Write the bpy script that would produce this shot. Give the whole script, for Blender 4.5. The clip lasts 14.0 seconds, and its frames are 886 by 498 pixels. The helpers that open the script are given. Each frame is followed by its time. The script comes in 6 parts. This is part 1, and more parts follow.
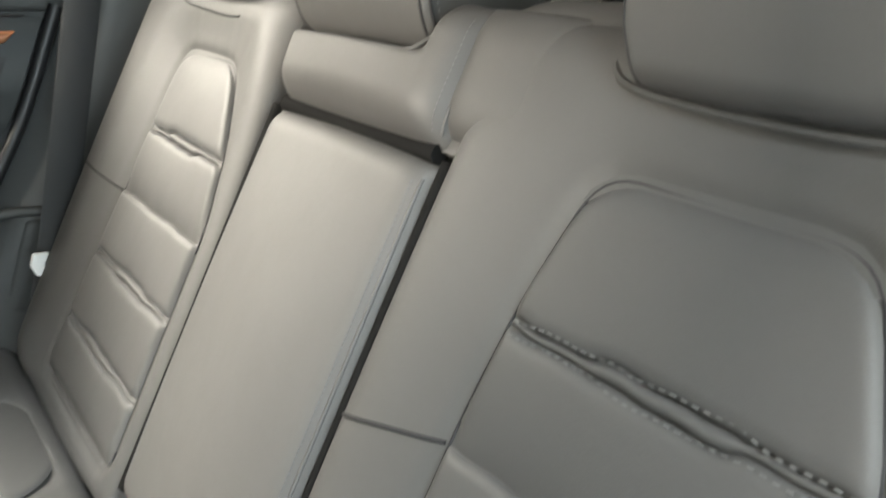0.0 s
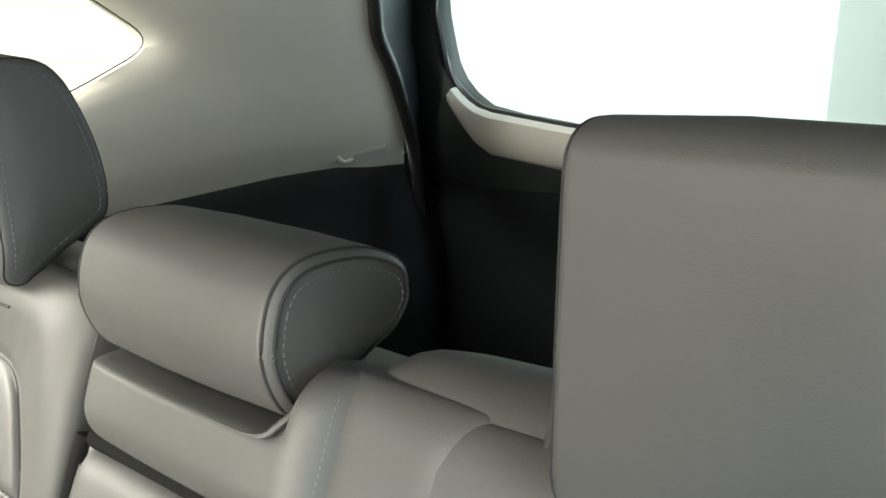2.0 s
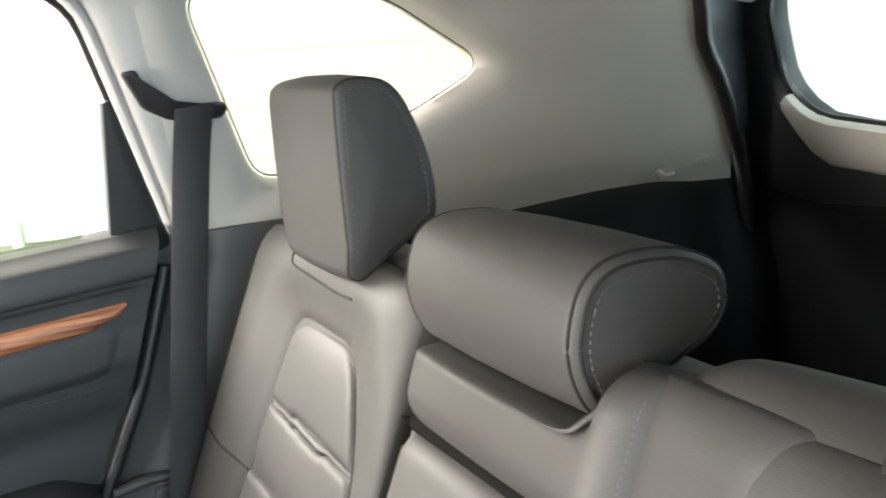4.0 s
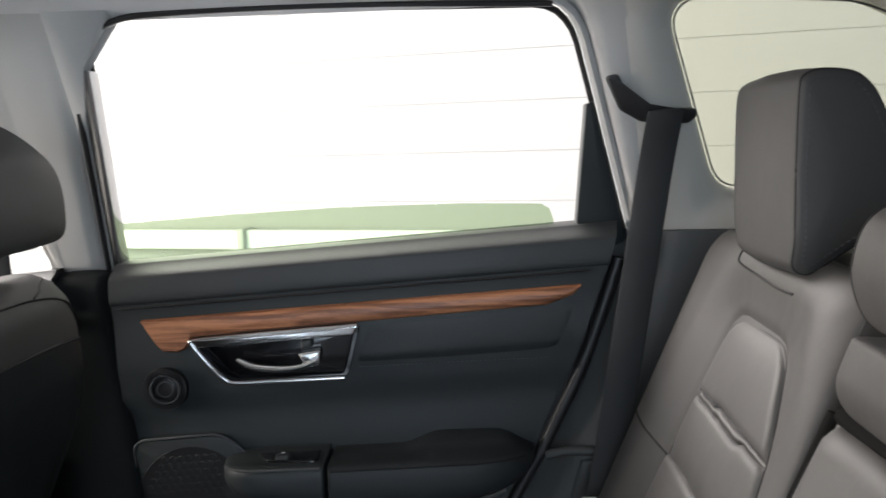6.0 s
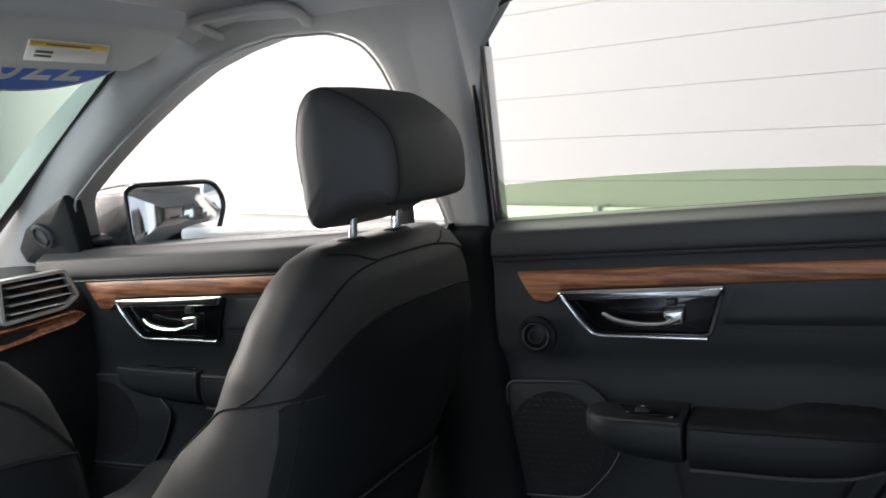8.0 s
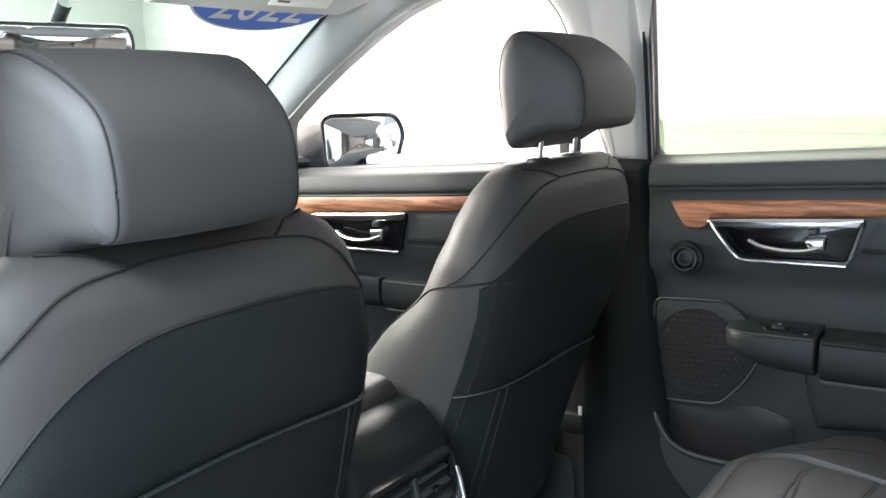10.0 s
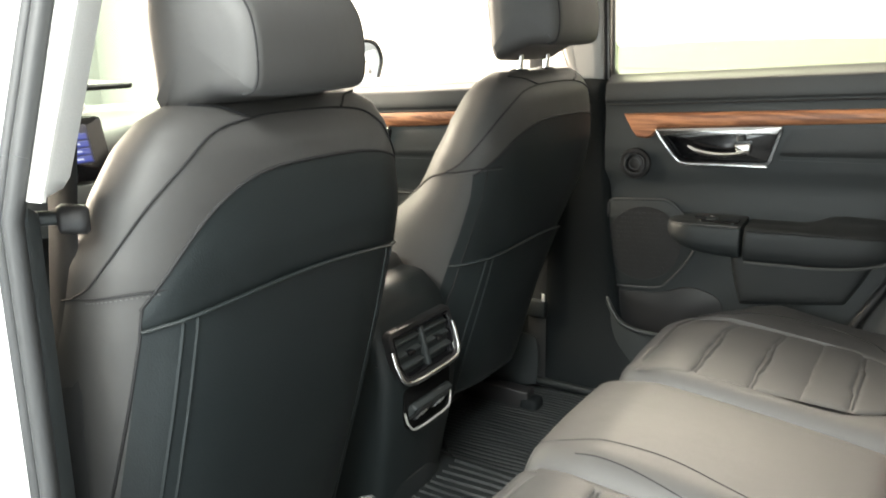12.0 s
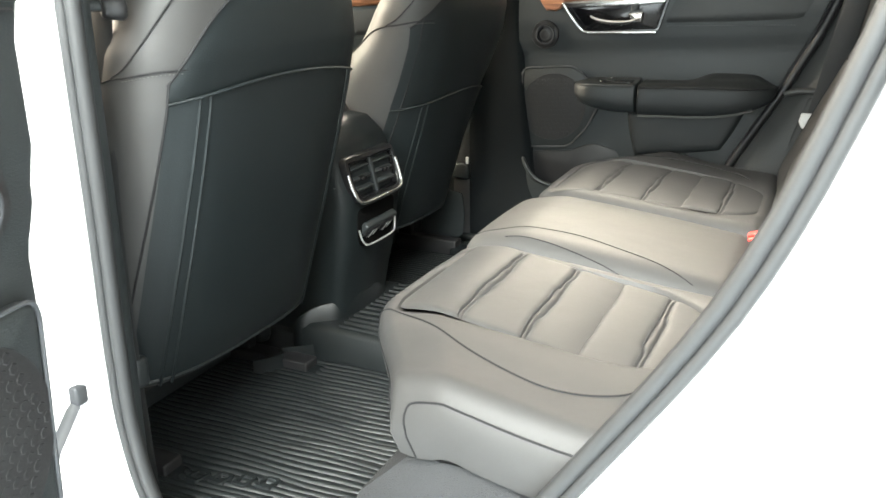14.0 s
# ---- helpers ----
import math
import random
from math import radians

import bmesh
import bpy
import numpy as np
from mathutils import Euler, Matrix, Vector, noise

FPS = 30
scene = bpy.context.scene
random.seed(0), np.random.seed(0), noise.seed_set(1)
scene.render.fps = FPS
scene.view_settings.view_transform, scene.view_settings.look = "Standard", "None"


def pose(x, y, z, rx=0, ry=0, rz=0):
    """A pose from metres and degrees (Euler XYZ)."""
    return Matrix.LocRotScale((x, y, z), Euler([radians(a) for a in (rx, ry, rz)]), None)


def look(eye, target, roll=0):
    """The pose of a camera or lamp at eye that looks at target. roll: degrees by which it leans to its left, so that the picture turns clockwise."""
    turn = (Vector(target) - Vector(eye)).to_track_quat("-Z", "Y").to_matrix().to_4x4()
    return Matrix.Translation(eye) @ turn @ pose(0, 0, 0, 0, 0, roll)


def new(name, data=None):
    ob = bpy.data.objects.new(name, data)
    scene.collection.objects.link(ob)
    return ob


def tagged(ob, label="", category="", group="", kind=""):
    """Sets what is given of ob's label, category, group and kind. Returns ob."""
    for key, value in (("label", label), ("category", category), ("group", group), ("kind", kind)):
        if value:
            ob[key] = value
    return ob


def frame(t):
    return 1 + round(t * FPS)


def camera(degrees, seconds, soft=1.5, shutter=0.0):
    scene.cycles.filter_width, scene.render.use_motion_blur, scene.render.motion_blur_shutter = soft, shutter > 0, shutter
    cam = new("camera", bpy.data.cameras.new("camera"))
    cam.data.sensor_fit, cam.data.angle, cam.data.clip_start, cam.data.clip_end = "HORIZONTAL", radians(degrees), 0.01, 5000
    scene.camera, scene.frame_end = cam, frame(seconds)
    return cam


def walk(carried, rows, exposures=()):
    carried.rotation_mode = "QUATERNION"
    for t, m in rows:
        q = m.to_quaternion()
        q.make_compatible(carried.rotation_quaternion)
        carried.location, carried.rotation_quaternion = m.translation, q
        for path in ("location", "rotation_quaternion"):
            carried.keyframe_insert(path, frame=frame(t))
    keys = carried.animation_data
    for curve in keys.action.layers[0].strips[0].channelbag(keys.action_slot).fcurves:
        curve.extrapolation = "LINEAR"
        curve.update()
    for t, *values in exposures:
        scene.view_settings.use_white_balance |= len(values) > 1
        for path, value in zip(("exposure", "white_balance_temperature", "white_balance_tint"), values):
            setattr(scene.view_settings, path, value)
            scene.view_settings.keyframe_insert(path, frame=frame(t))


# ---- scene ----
cam = camera(56.9, 14.0, 1.5, 0.3)
METRES = 1.5
BASE = pose(0.0, -0.5926, 1.325, -17.446, -4.749, -36.232)
ROWS = [
    (0.0, 0.0, 0.0, 0.0, -0.0, 0.0, 0.0),
    (0.5, -0.003, -0.0017, 0.0523, -6.61, 1.56, 2.68),
    (1.0, -0.0044, 0.0205, 0.0933, -11.98, 1.7, 5.44),
    (1.5, 0.0039, 0.0473, 0.1369, -14.38, 0.95, 7.68),
    (2.0, -0.0146, 0.0675, 0.1668, -13.9, 0.16, 9.16),
    (4.5, -0.0099, 0.0709, 0.1437, 16.52, 6.76, 3.74),
    (5.0, -0.0016, 0.0609, 0.1209, 24.53, 8.15, 0.35),
    (5.5, 0.0052, 0.0483, 0.1068, 31.78, 8.82, -2.86),
    (6.0, 0.0125, 0.0423, 0.0975, 38.8, 8.9, -5.53),
    (6.5, 0.0189, 0.0406, 0.0872, 45.04, 8.52, -7.39),
    (7.0, 0.0246, 0.0315, 0.0759, 52.27, 7.62, -8.87),
    (7.5, 0.0247, 0.0154, 0.0679, 57.52, 6.1, -9.73),
    (8.0, 0.0297, 0.0062, 0.0612, 62.51, 4.58, -10.63),
    (8.5, 0.0418, -0.0112, 0.0513, 65.83, 2.71, -11.4),
    (9.0, 0.0641, -0.0459, 0.0382, 68.58, 1.17, -12.06),
    (11.5, 0.2805, -0.1493, -0.0436, 73.01, -2.3, -14.93),
    (12.0, 0.2912, -0.1943, -0.0688, 67.18, -3.41, -14.15),
    (12.5, 0.2997, -0.2325, -0.1038, 62.36, -5.39, -13.52),
    (13.0, 0.3046, -0.2516, -0.1297, 59.02, -7.15, -13.15),
    (13.5, 0.3544, -0.2626, -0.1728, 59.16, -7.76, -12.94),
    (14.0, 0.4439, -0.2807, -0.1963, 60.54, -6.1, -13.02),
]
EXPOSURES = [(0.0, 2.15, 7050, 8), (0.5, 2.2, 6850, 4), (1.0, 2.2, 6800, 2), (1.5, 2.2, 6800, 3), (2.0, 2.3, 6850, 4), (5.0, 1.75, 6850, 14), (6.0, 0.95, 6550, 15), (6.5, 0.65, 6400, 15), (7.2, 0.32, 6600, 15), (8.0, 0.38, 6450, 15), (8.5, 0.7, 6150, 15), (9.0, 1.05, 6150, 13), (11.3, 2.2, 7400, 12), (12.0, 1.95, 7700, 11), (12.5, 2.3, 7800, 11), (13.5, 2.28, 7700, 10), (14.0, 2.28, 7600, 10)]
walk(cam, [(t, BASE @ pose(METRES * x, METRES * y, METRES * z, 90 + pitch, roll, yaw)) for t, x, y, z, yaw, pitch, roll in ROWS], EXPOSURES)

# ---- world and large lights ----
world = bpy.data.worlds.new("world")
scene.world = world
world.use_nodes = True
world.node_tree.nodes["Background"].inputs[0].default_value = (0.9, 0.95, 1.0, 1)
world.node_tree.nodes["Background"].inputs[1].default_value = 0.3


def ceiling_fill(x, y, w, d, watts, colour=(1, 0.96, 0.9)):
    data = bpy.data.lights.new("ceiling_fill", "AREA")
    data.shape, data.size, data.size_y, data.energy, data.color = "RECTANGLE", w, d, watts, colour
    ob = new("ceiling_fill", data)
    ob.matrix_world = pose(x, y, 3.9)
    return ob


# Overhead panels added to light the cabin and walls; none is seen.
ceiling_fill(-5.9, -0.3, 2.6, 4.5, 480, (1, 0.93, 0.83))
ceiling_fill(-0.2, -3.8, 4.0, 1.6, 460, (0.80, 0.91, 1))
ceiling_fill(-0.6, 1.9, 4.5, 0.6, 22, (1, 0.98, 0.95))
ceiling_fill(3.6, -3.6, 2.5, 2.0, 40, (0.76, 0.89, 1))


def side_fill(eye, target, w, h, watts, colour):
    """A light panel added out of view, high by the wall, tilted at the car."""
    data = bpy.data.lights.new("side_fill", "AREA")
    data.shape, data.size, data.size_y, data.energy, data.color, data.spread = "RECTANGLE", w, h, watts, colour, radians(110)
    ob = new("side_fill", data)
    ob.matrix_world = look(eye, target)
    return ob


side_fill((-1.2, 2.6, 3.05), (0.3, 0.1, 1.0), 4.4, 1.3, 110, (1, 0.96, 0.90))


def opening_fill(x, y, z, w, h, watts, colour, turn):
    """Light panel added in a made-up wall opening; turn 0 sends it along +y."""
    data = bpy.data.lights.new("opening_fill", "AREA")
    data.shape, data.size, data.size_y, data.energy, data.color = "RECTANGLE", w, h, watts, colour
    ob = new("opening_fill", data)
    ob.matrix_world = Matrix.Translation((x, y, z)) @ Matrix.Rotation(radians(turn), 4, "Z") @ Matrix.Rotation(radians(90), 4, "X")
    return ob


opening_fill(-7.9, -0.75, 1.65, 2.3, 2.9, 850, (1, 0.94, 0.86), -90)
opening_fill(6.9, -1.5, 1.75, 9.0, 3.1, 85, (0.68, 0.87, 1), 90)
opening_fill(-0.6, -7.9, 1.75, 5.0, 3.1, 165, (0.70, 0.87, 1), 0)

# ---- materials ----
def mat(name, colour, rough=0.5, metal=0.0, vary=0.12, grain=300.0, bump=0.15, stain=6.0, coat=0.0, spec=0.5, depth=0.001):
    """Principled surface with grain, fine relief and a broad unevenness of colour and gloss."""
    m = bpy.data.materials.new(name)
    m.use_nodes = True
    nt = m.node_tree
    n, l = nt.nodes, nt.links
    p = n["Principled BSDF"]
    p.inputs["Metallic"].default_value = metal
    p.inputs["Coat Weight"].default_value = coat
    p.inputs["Specular IOR Level"].default_value = spec
    co = n.new("ShaderNodeTexCoord")
    fine = n.new("ShaderNodeTexNoise")
    fine.inputs["Scale"].default_value, fine.inputs["Detail"].default_value = grain, 3
    wide = n.new("ShaderNodeTexNoise")
    wide.inputs["Scale"].default_value, wide.inputs["Detail"].default_value = stain, 5
    l.new(co.outputs["Object"], fine.inputs["Vector"])
    l.new(co.outputs["Object"], wide.inputs["Vector"])
    mix = n.new("ShaderNodeMix")
    mix.data_type = "RGBA"
    mix.inputs["A"].default_value = (*[c * (1 - vary) for c in colour], 1)
    mix.inputs["B"].default_value = (*[min(1, c * (1 + vary)) for c in colour], 1)
    add = n.new("ShaderNodeMath")
    add.operation = "MULTIPLY_ADD"
    l.new(fine.outputs["Fac"], add.inputs[0])
    add.inputs[1].default_value = 0.4
    sub = n.new("ShaderNodeMath")
    sub.operation = "MULTIPLY"
    sub.inputs[1].default_value = 0.6
    l.new(wide.outputs["Fac"], sub.inputs[0])
    l.new(sub.outputs[0], add.inputs[2])
    l.new(add.outputs[0], mix.inputs["Factor"])
    l.new(mix.outputs["Result"], p.inputs["Base Color"])
    rr = n.new("ShaderNodeMapRange")
    rr.inputs["To Min"].default_value, rr.inputs["To Max"].default_value = max(0.02, rough - 0.07), min(1, rough + 0.07)
    l.new(wide.outputs["Fac"], rr.inputs["Value"])
    l.new(rr.outputs["Result"], p.inputs["Roughness"])
    if bump:
        b = n.new("ShaderNodeBump")
        b.inputs["Strength"].default_value, b.inputs["Distance"].default_value = bump, depth
        l.new(fine.outputs["Fac"], b.inputs["Height"])
        l.new(b.outputs["Normal"], p.inputs["Normal"])
    return m


def leather_mat(name, colour, rough):
    """Grained hide: cells of pores over soft creases."""
    m = mat(name, colour, rough, 0, 0.1, 220, 0.0, spec=0.5)
    n, l = m.node_tree.nodes, m.node_tree.links
    co = n.new("ShaderNodeTexCoord")
    v = n.new("ShaderNodeTexVoronoi")
    v.inputs["Scale"].default_value = 1000
    c = n.new("ShaderNodeTexNoise")
    c.inputs["Scale"].default_value, c.inputs["Detail"].default_value = 14, 4
    l.new(co.outputs["Object"], v.inputs["Vector"])
    l.new(co.outputs["Object"], c.inputs["Vector"])
    b1, b2 = n.new("ShaderNodeBump"), n.new("ShaderNodeBump")
    b1.inputs["Strength"].default_value, b1.inputs["Distance"].default_value = 0.14, 0.0005
    b2.inputs["Strength"].default_value, b2.inputs["Distance"].default_value = 0.22, 0.006
    l.new(v.outputs["Distance"], b1.inputs["Height"])
    l.new(c.outputs["Fac"], b2.inputs["Height"])
    l.new(b2.outputs["Normal"], b1.inputs["Normal"])
    l.new(b1.outputs["Normal"], n["Principled BSDF"].inputs["Normal"])
    return m


def wood_mat(name, dark, light):
    m = bpy.data.materials.new(name)
    m.use_nodes = True
    n, l = m.node_tree.nodes, m.node_tree.links
    p = n["Principled BSDF"]
    p.inputs["Roughness"].default_value, p.inputs["Coat Weight"].default_value, p.inputs["Coat Roughness"].default_value = 0.5, 0.12, 0.35
    co, mp = n.new("ShaderNodeTexCoord"), n.new("ShaderNodeMapping")
    mp.inputs["Scale"].default_value = (1.2, 16, 16)
    l.new(co.outputs["Object"], mp.inputs["Vector"])
    a, g = n.new("ShaderNodeTexNoise"), n.new("ShaderNodeTexNoise")
    a.inputs["Scale"].default_value, a.inputs["Detail"].default_value, a.inputs["Distortion"].default_value = 5, 6, 1.2
    g.inputs["Scale"].default_value, g.inputs["Detail"].default_value = 60, 3
    l.new(mp.outputs["Vector"], a.inputs["Vector"])
    l.new(mp.outputs["Vector"], g.inputs["Vector"])
    r = n.new("ShaderNodeValToRGB")
    r.color_ramp.elements[0].position, r.color_ramp.elements[0].color = 0.40, (*dark, 1)
    r.color_ramp.elements[1].position, r.color_ramp.elements[1].color = 0.60, (*light, 1)
    w = n.new("ShaderNodeMath")
    w.operation = "MULTIPLY_ADD"
    w.inputs[1].default_value = 0.25
    l.new(g.outputs["Fac"], w.inputs[0])
    w2 = n.new("ShaderNodeMath")
    w2.operation = "MULTIPLY"
    w2.inputs[1].default_value = 0.75
    l.new(a.outputs["Fac"], w2.inputs[0])
    l.new(w2.outputs[0], w.inputs[2])
    l.new(w.outputs[0], r.inputs["Fac"])
    l.new(r.outputs["Color"], p.inputs["Base Color"])
    return m


def glass_mat(name, tint, rough=0.0):
    m = bpy.data.materials.new(name)
    m.use_nodes = True
    n, l = m.node_tree.nodes, m.node_tree.links
    n.remove(n["Principled BSDF"])
    t, g, mx = n.new("ShaderNodeBsdfTransparent"), n.new("ShaderNodeBsdfGlossy"), n.new("ShaderNodeMixShader")
    t.inputs["Color"].default_value = (*tint, 1)
    g.inputs["Roughness"].default_value = rough
    mx.inputs["Fac"].default_value = 0.035
    l.new(t.outputs["BSDF"], mx.inputs[1])
    l.new(g.outputs["BSDF"], mx.inputs[2])
    l.new(mx.outputs["Shader"], n["Material Output"].inputs["Surface"])
    return m


def glow_mat(name, colour, strength):
    m = bpy.data.materials.new(name)
    m.use_nodes = True
    p = m.node_tree.nodes["Principled BSDF"]
    p.inputs["Base Color"].default_value = (0.01, 0.01, 0.01, 1)
    p.inputs["Emission Color"].default_value = (*colour, 1)
    p.inputs["Emission Strength"].default_value = strength
    return m


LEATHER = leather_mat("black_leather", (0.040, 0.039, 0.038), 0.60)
# Teal cast of the shaded cabin is mixed into this black.
LEATHER_BACK = mat("black_vinyl", (0.0105, 0.0142, 0.0152), 0.5, spec=0.3, grain=500, bump=0.3)
WHEELTRIM = mat("dark_grey_grained_plastic", (0.050, 0.052, 0.052), 0.5, spec=0.4, grain=600, bump=0.35)
# Near-black that stands in for shade in gaps, vents and the socket hollow.
SHADE_BLACK = mat("shade_black", (0.006, 0.006, 0.006), 1.0, spec=0.05, grain=900, bump=0.6)
DOORSOFT = mat("soft_black_door_vinyl", (0.019, 0.0215, 0.0225), 0.55, spec=0.4, grain=500, bump=0.3)
STITCH = mat("grey_thread", (0.085, 0.085, 0.083), 0.8, bump=0)
# Black plastic with the cabin's teal shade mixed into its base.
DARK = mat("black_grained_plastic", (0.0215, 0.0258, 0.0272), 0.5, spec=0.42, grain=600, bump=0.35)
QTRIM = mat("beige_grey_trim_plastic", (0.40, 0.39, 0.36), 0.55, grain=500, bump=0.25)
BRIGHTWALL = mat("bright_white_wall_paint", (0.8, 0.8, 0.79), 0.8, vary=0.02, grain=60, bump=0.2)
GREY = mat("grey_trim_plastic", (0.42, 0.415, 0.40), 0.55, grain=500, bump=0.25)
CLOTH = mat("grey_headliner_cloth", (0.58, 0.58, 0.585), 0.95, grain=900, bump=0.4)
MATRUBBER = mat("black_mat_rubber", (0.009, 0.0115, 0.0122), 0.44, grain=300, bump=0.2)
SEAM = mat("dark_seam", (0.016, 0.016, 0.017), 0.75, bump=0, spec=0.25)
# Carpet black takes the same teal shade.
CARPET = mat("black_carpet", (0.018, 0.021, 0.022), 1.0, vary=0.5, grain=700, bump=1.0, depth=0.004)
BASECARPET = mat("grey_carpet", (0.05, 0.051, 0.053), 1.0, vary=0.4, grain=600, bump=1.0, depth=0.004)
RUBBER = mat("black_rubber", (0.012, 0.012, 0.013), 0.45, grain=300, bump=0.2)
THREAD = mat("pale_thread", (0.34, 0.33, 0.31), 0.8, bump=0)
DOORSEAL = mat("grey_door_seal", (0.026, 0.027, 0.028), 0.55, grain=300, bump=0.2)
SEAL = mat("grey_rubber_seal", (0.05, 0.053, 0.058), 0.6, grain=300, bump=0.2)
GLOSS = mat("piano_black", (0.006, 0.006, 0.007), 0.12, bump=0, vary=0.05)
CHROME = mat("satin_chrome", (0.72, 0.72, 0.72), 0.2, 1.0, vary=0.04, bump=0)
SILVER = mat("silver_paint", (0.55, 0.55, 0.54), 0.35, 0.5, vary=0.04, bump=0)
WOOD = wood_mat("brown_wood_trim", (0.14, 0.050, 0.022), (0.40, 0.165, 0.075))
PAINT = mat("white_car_paint", (0.78, 0.78, 0.77), 0.25, vary=0.02, bump=0, coat=0.6)
DARKPAINT = mat("dark_car_paint", (0.02, 0.02, 0.022), 0.25, vary=0.05, bump=0, coat=0.6)
# White paint darkened so the strongly lit walls stay below clipping.
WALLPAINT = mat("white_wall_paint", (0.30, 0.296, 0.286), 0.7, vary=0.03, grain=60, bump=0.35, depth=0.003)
# Blue put on the unseen west wall to cool the light it bounces.
COOLBOUNCE = mat("bounce_blue_wall_paint", (0.60, 0.66, 0.70), 0.8, vary=0.04, grain=60, bump=0.2)
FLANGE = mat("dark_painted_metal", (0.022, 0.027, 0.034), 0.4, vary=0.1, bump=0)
# Blue mixed into the unseen floor to cool its bounced light.
FLOORPAINT = mat("bounce_blue_floor_paint", (0.42, 0.47, 0.52), 0.4, vary=0.06, grain=40, bump=0.1)
RED = mat("red_plastic", (0.65, 0.03, 0.02), 0.4, bump=0)
BLUE = mat("blue_sticker", (0.10, 0.24, 0.78), 0.5, bump=0)
WHITE = mat("white_plastic", (0.8, 0.8, 0.78), 0.5, bump=0)
YELLOW = mat("yellow_label", (0.75, 0.5, 0.05), 0.6, bump=0)
WEB = mat("black_belt_webbing", (0.02, 0.021, 0.022), 0.7, grain=900, bump=0.5)
GLASS_SIDE = glass_mat("pale_green_glass", (0.70, 0.78, 0.66))
GLASS_CLEAR = glass_mat("clear_glass", (0.93, 0.97, 0.93))
GLASS_QUARTER = glass_mat("cream_tinted_glass", (0.84, 0.85, 0.77))
MIRROR = mat("mirror_glass", (0.85, 0.87, 0.88), 0.02, 1.0, vary=0.01, bump=0)
SCREEN = glow_mat("lit_screen", (0.02, 0.03, 0.12), 0.12)
CARGO = mat("black_cargo_plastic", (0.006, 0.008, 0.009), 0.75, spec=0.15, grain=600, bump=0.35)
SCREEN_MARK = glow_mat("lit_screen_mark", (0.5, 0.6, 0.9), 0.35)

# ---- builders ----
def part(name, shape, material, parent=None, label="", smooth=True, kind=""):
    """One mesh object from (verts, faces), under a thing or a part."""
    me = bpy.data.meshes.new(name)
    me.from_pydata([tuple(v) for v in shape[0]], [], shape[1])
    me.validate()
    bm = bmesh.new()
    bm.from_mesh(me)
    bmesh.ops.remove_doubles(bm, verts=bm.verts, dist=1e-5)
    bmesh.ops.recalc_face_normals(bm, faces=bm.faces)
    bm.to_mesh(me)
    bm.free()
    me.materials.append(material)
    if smooth:
        me.polygons.foreach_set("use_smooth", [True] * len(me.polygons))
        me.set_sharp_from_angle(angle=radians(50 if smooth is True else smooth))
    ob = new(name, me)
    ob.parent = parent
    return tagged(ob, label, kind=kind)


def thing(name, label, category, group="", kind="", at=(0, 0, 0)):
    ob = new(name)
    ob.empty_display_size = 0.05
    ob.location = at
    return tagged(ob, label, category, group, kind)


def mesh_thing(name, shape, material, label, category, group="", kind="", smooth=True):
    return tagged(part(name, shape, material, None, "", smooth), label, category, group, kind)


def join(*shapes):
    vs, fs = [], []
    for v, f in shapes:
        k = len(vs)
        vs += [tuple(p) for p in v]
        fs += [tuple(i + k for i in face) for face in f]
    return vs, fs


def moved(shape, m):
    return [tuple(m @ Vector(v)) for v in shape[0]], shape[1]


def smooth_line(points, n=8, closed=False):
    """Catmull-Rom through points."""
    p = [Vector(q) for q in points]
    out, k = [], len(p)
    for i in range(k if closed else k - 1):
        a, b, c, d = (p[(i + j) % k] if closed else p[min(max(i + j, 0), k - 1)] for j in (-1, 0, 1, 2))
        for s in range(n):
            t = s / n
            out.append(0.5 * ((2 * b) + (c - a) * t + (2 * a - 5 * b + 4 * c - d) * t * t + (3 * b - a - 3 * c + d) * t ** 3))
    if not closed:
        out.append(p[-1])
    return out


def loft(rings, caps=True, closed=True):
    """Rings of equal count joined into a skin."""
    n, vs, fs = len(rings[0]), [], []
    for r in rings:
        vs += [tuple(p) for p in r]
    for i in range(len(rings) - 1):
        for j in range(n if closed else n - 1):
            k = (j + 1) % n
            fs.append((i * n + j, i * n + k, (i + 1) * n + k, (i + 1) * n + j))
    if caps and closed:
        for base, ring in ((0, rings[0]), ((len(rings) - 1) * n, rings[-1])):
            c = sum((Vector(p) for p in ring), Vector()) / n
            vs.append(tuple(c))
            fs += [(base + j, base + (j + 1) % n, len(vs) - 1) for j in range(n)]
    return vs, fs


def tube(points, radius, n=8, flat=1.0, up=(0, 0, 1)):
    """A tube along points; flat squeezes it along up."""
    p = [Vector(q) for q in points]
    rings = []
    for i, c in enumerate(p):
        d = (p[min(i + 1, len(p) - 1)] - p[max(i - 1, 0)]).normalized()
        u = Vector(up)
        s = d.cross(u)
        if s.length < 1e-4:
            s = d.cross(Vector((0, 1, 0.01)))
        s.normalize()
        u = s.cross(d).normalized()
        r = radius(i / (len(p) - 1)) if callable(radius) else radius
        rings.append([c + s * (r * math.cos(2 * math.pi * k / n)) + u * (r * flat * math.sin(2 * math.pi * k / n)) for k in range(n)])
    return loft(rings)


def ribbon(points, width, thick, side):
    """A flat band of that width along side, running along points."""
    s = Vector(side).normalized()
    p = [Vector(q) for q in points]
    rings = []
    for i, c in enumerate(p):
        d = (p[min(i + 1, len(p) - 1)] - p[max(i - 1, 0)]).normalized()
        n = d.cross(s).normalized()
        a, b, e = s * width / 2, n * thick / 2, s * width * 0.44
        rings.append([c - a, c - e + b, c + e + b, c + a, c + e - b, c - e - b])
    return loft(rings)


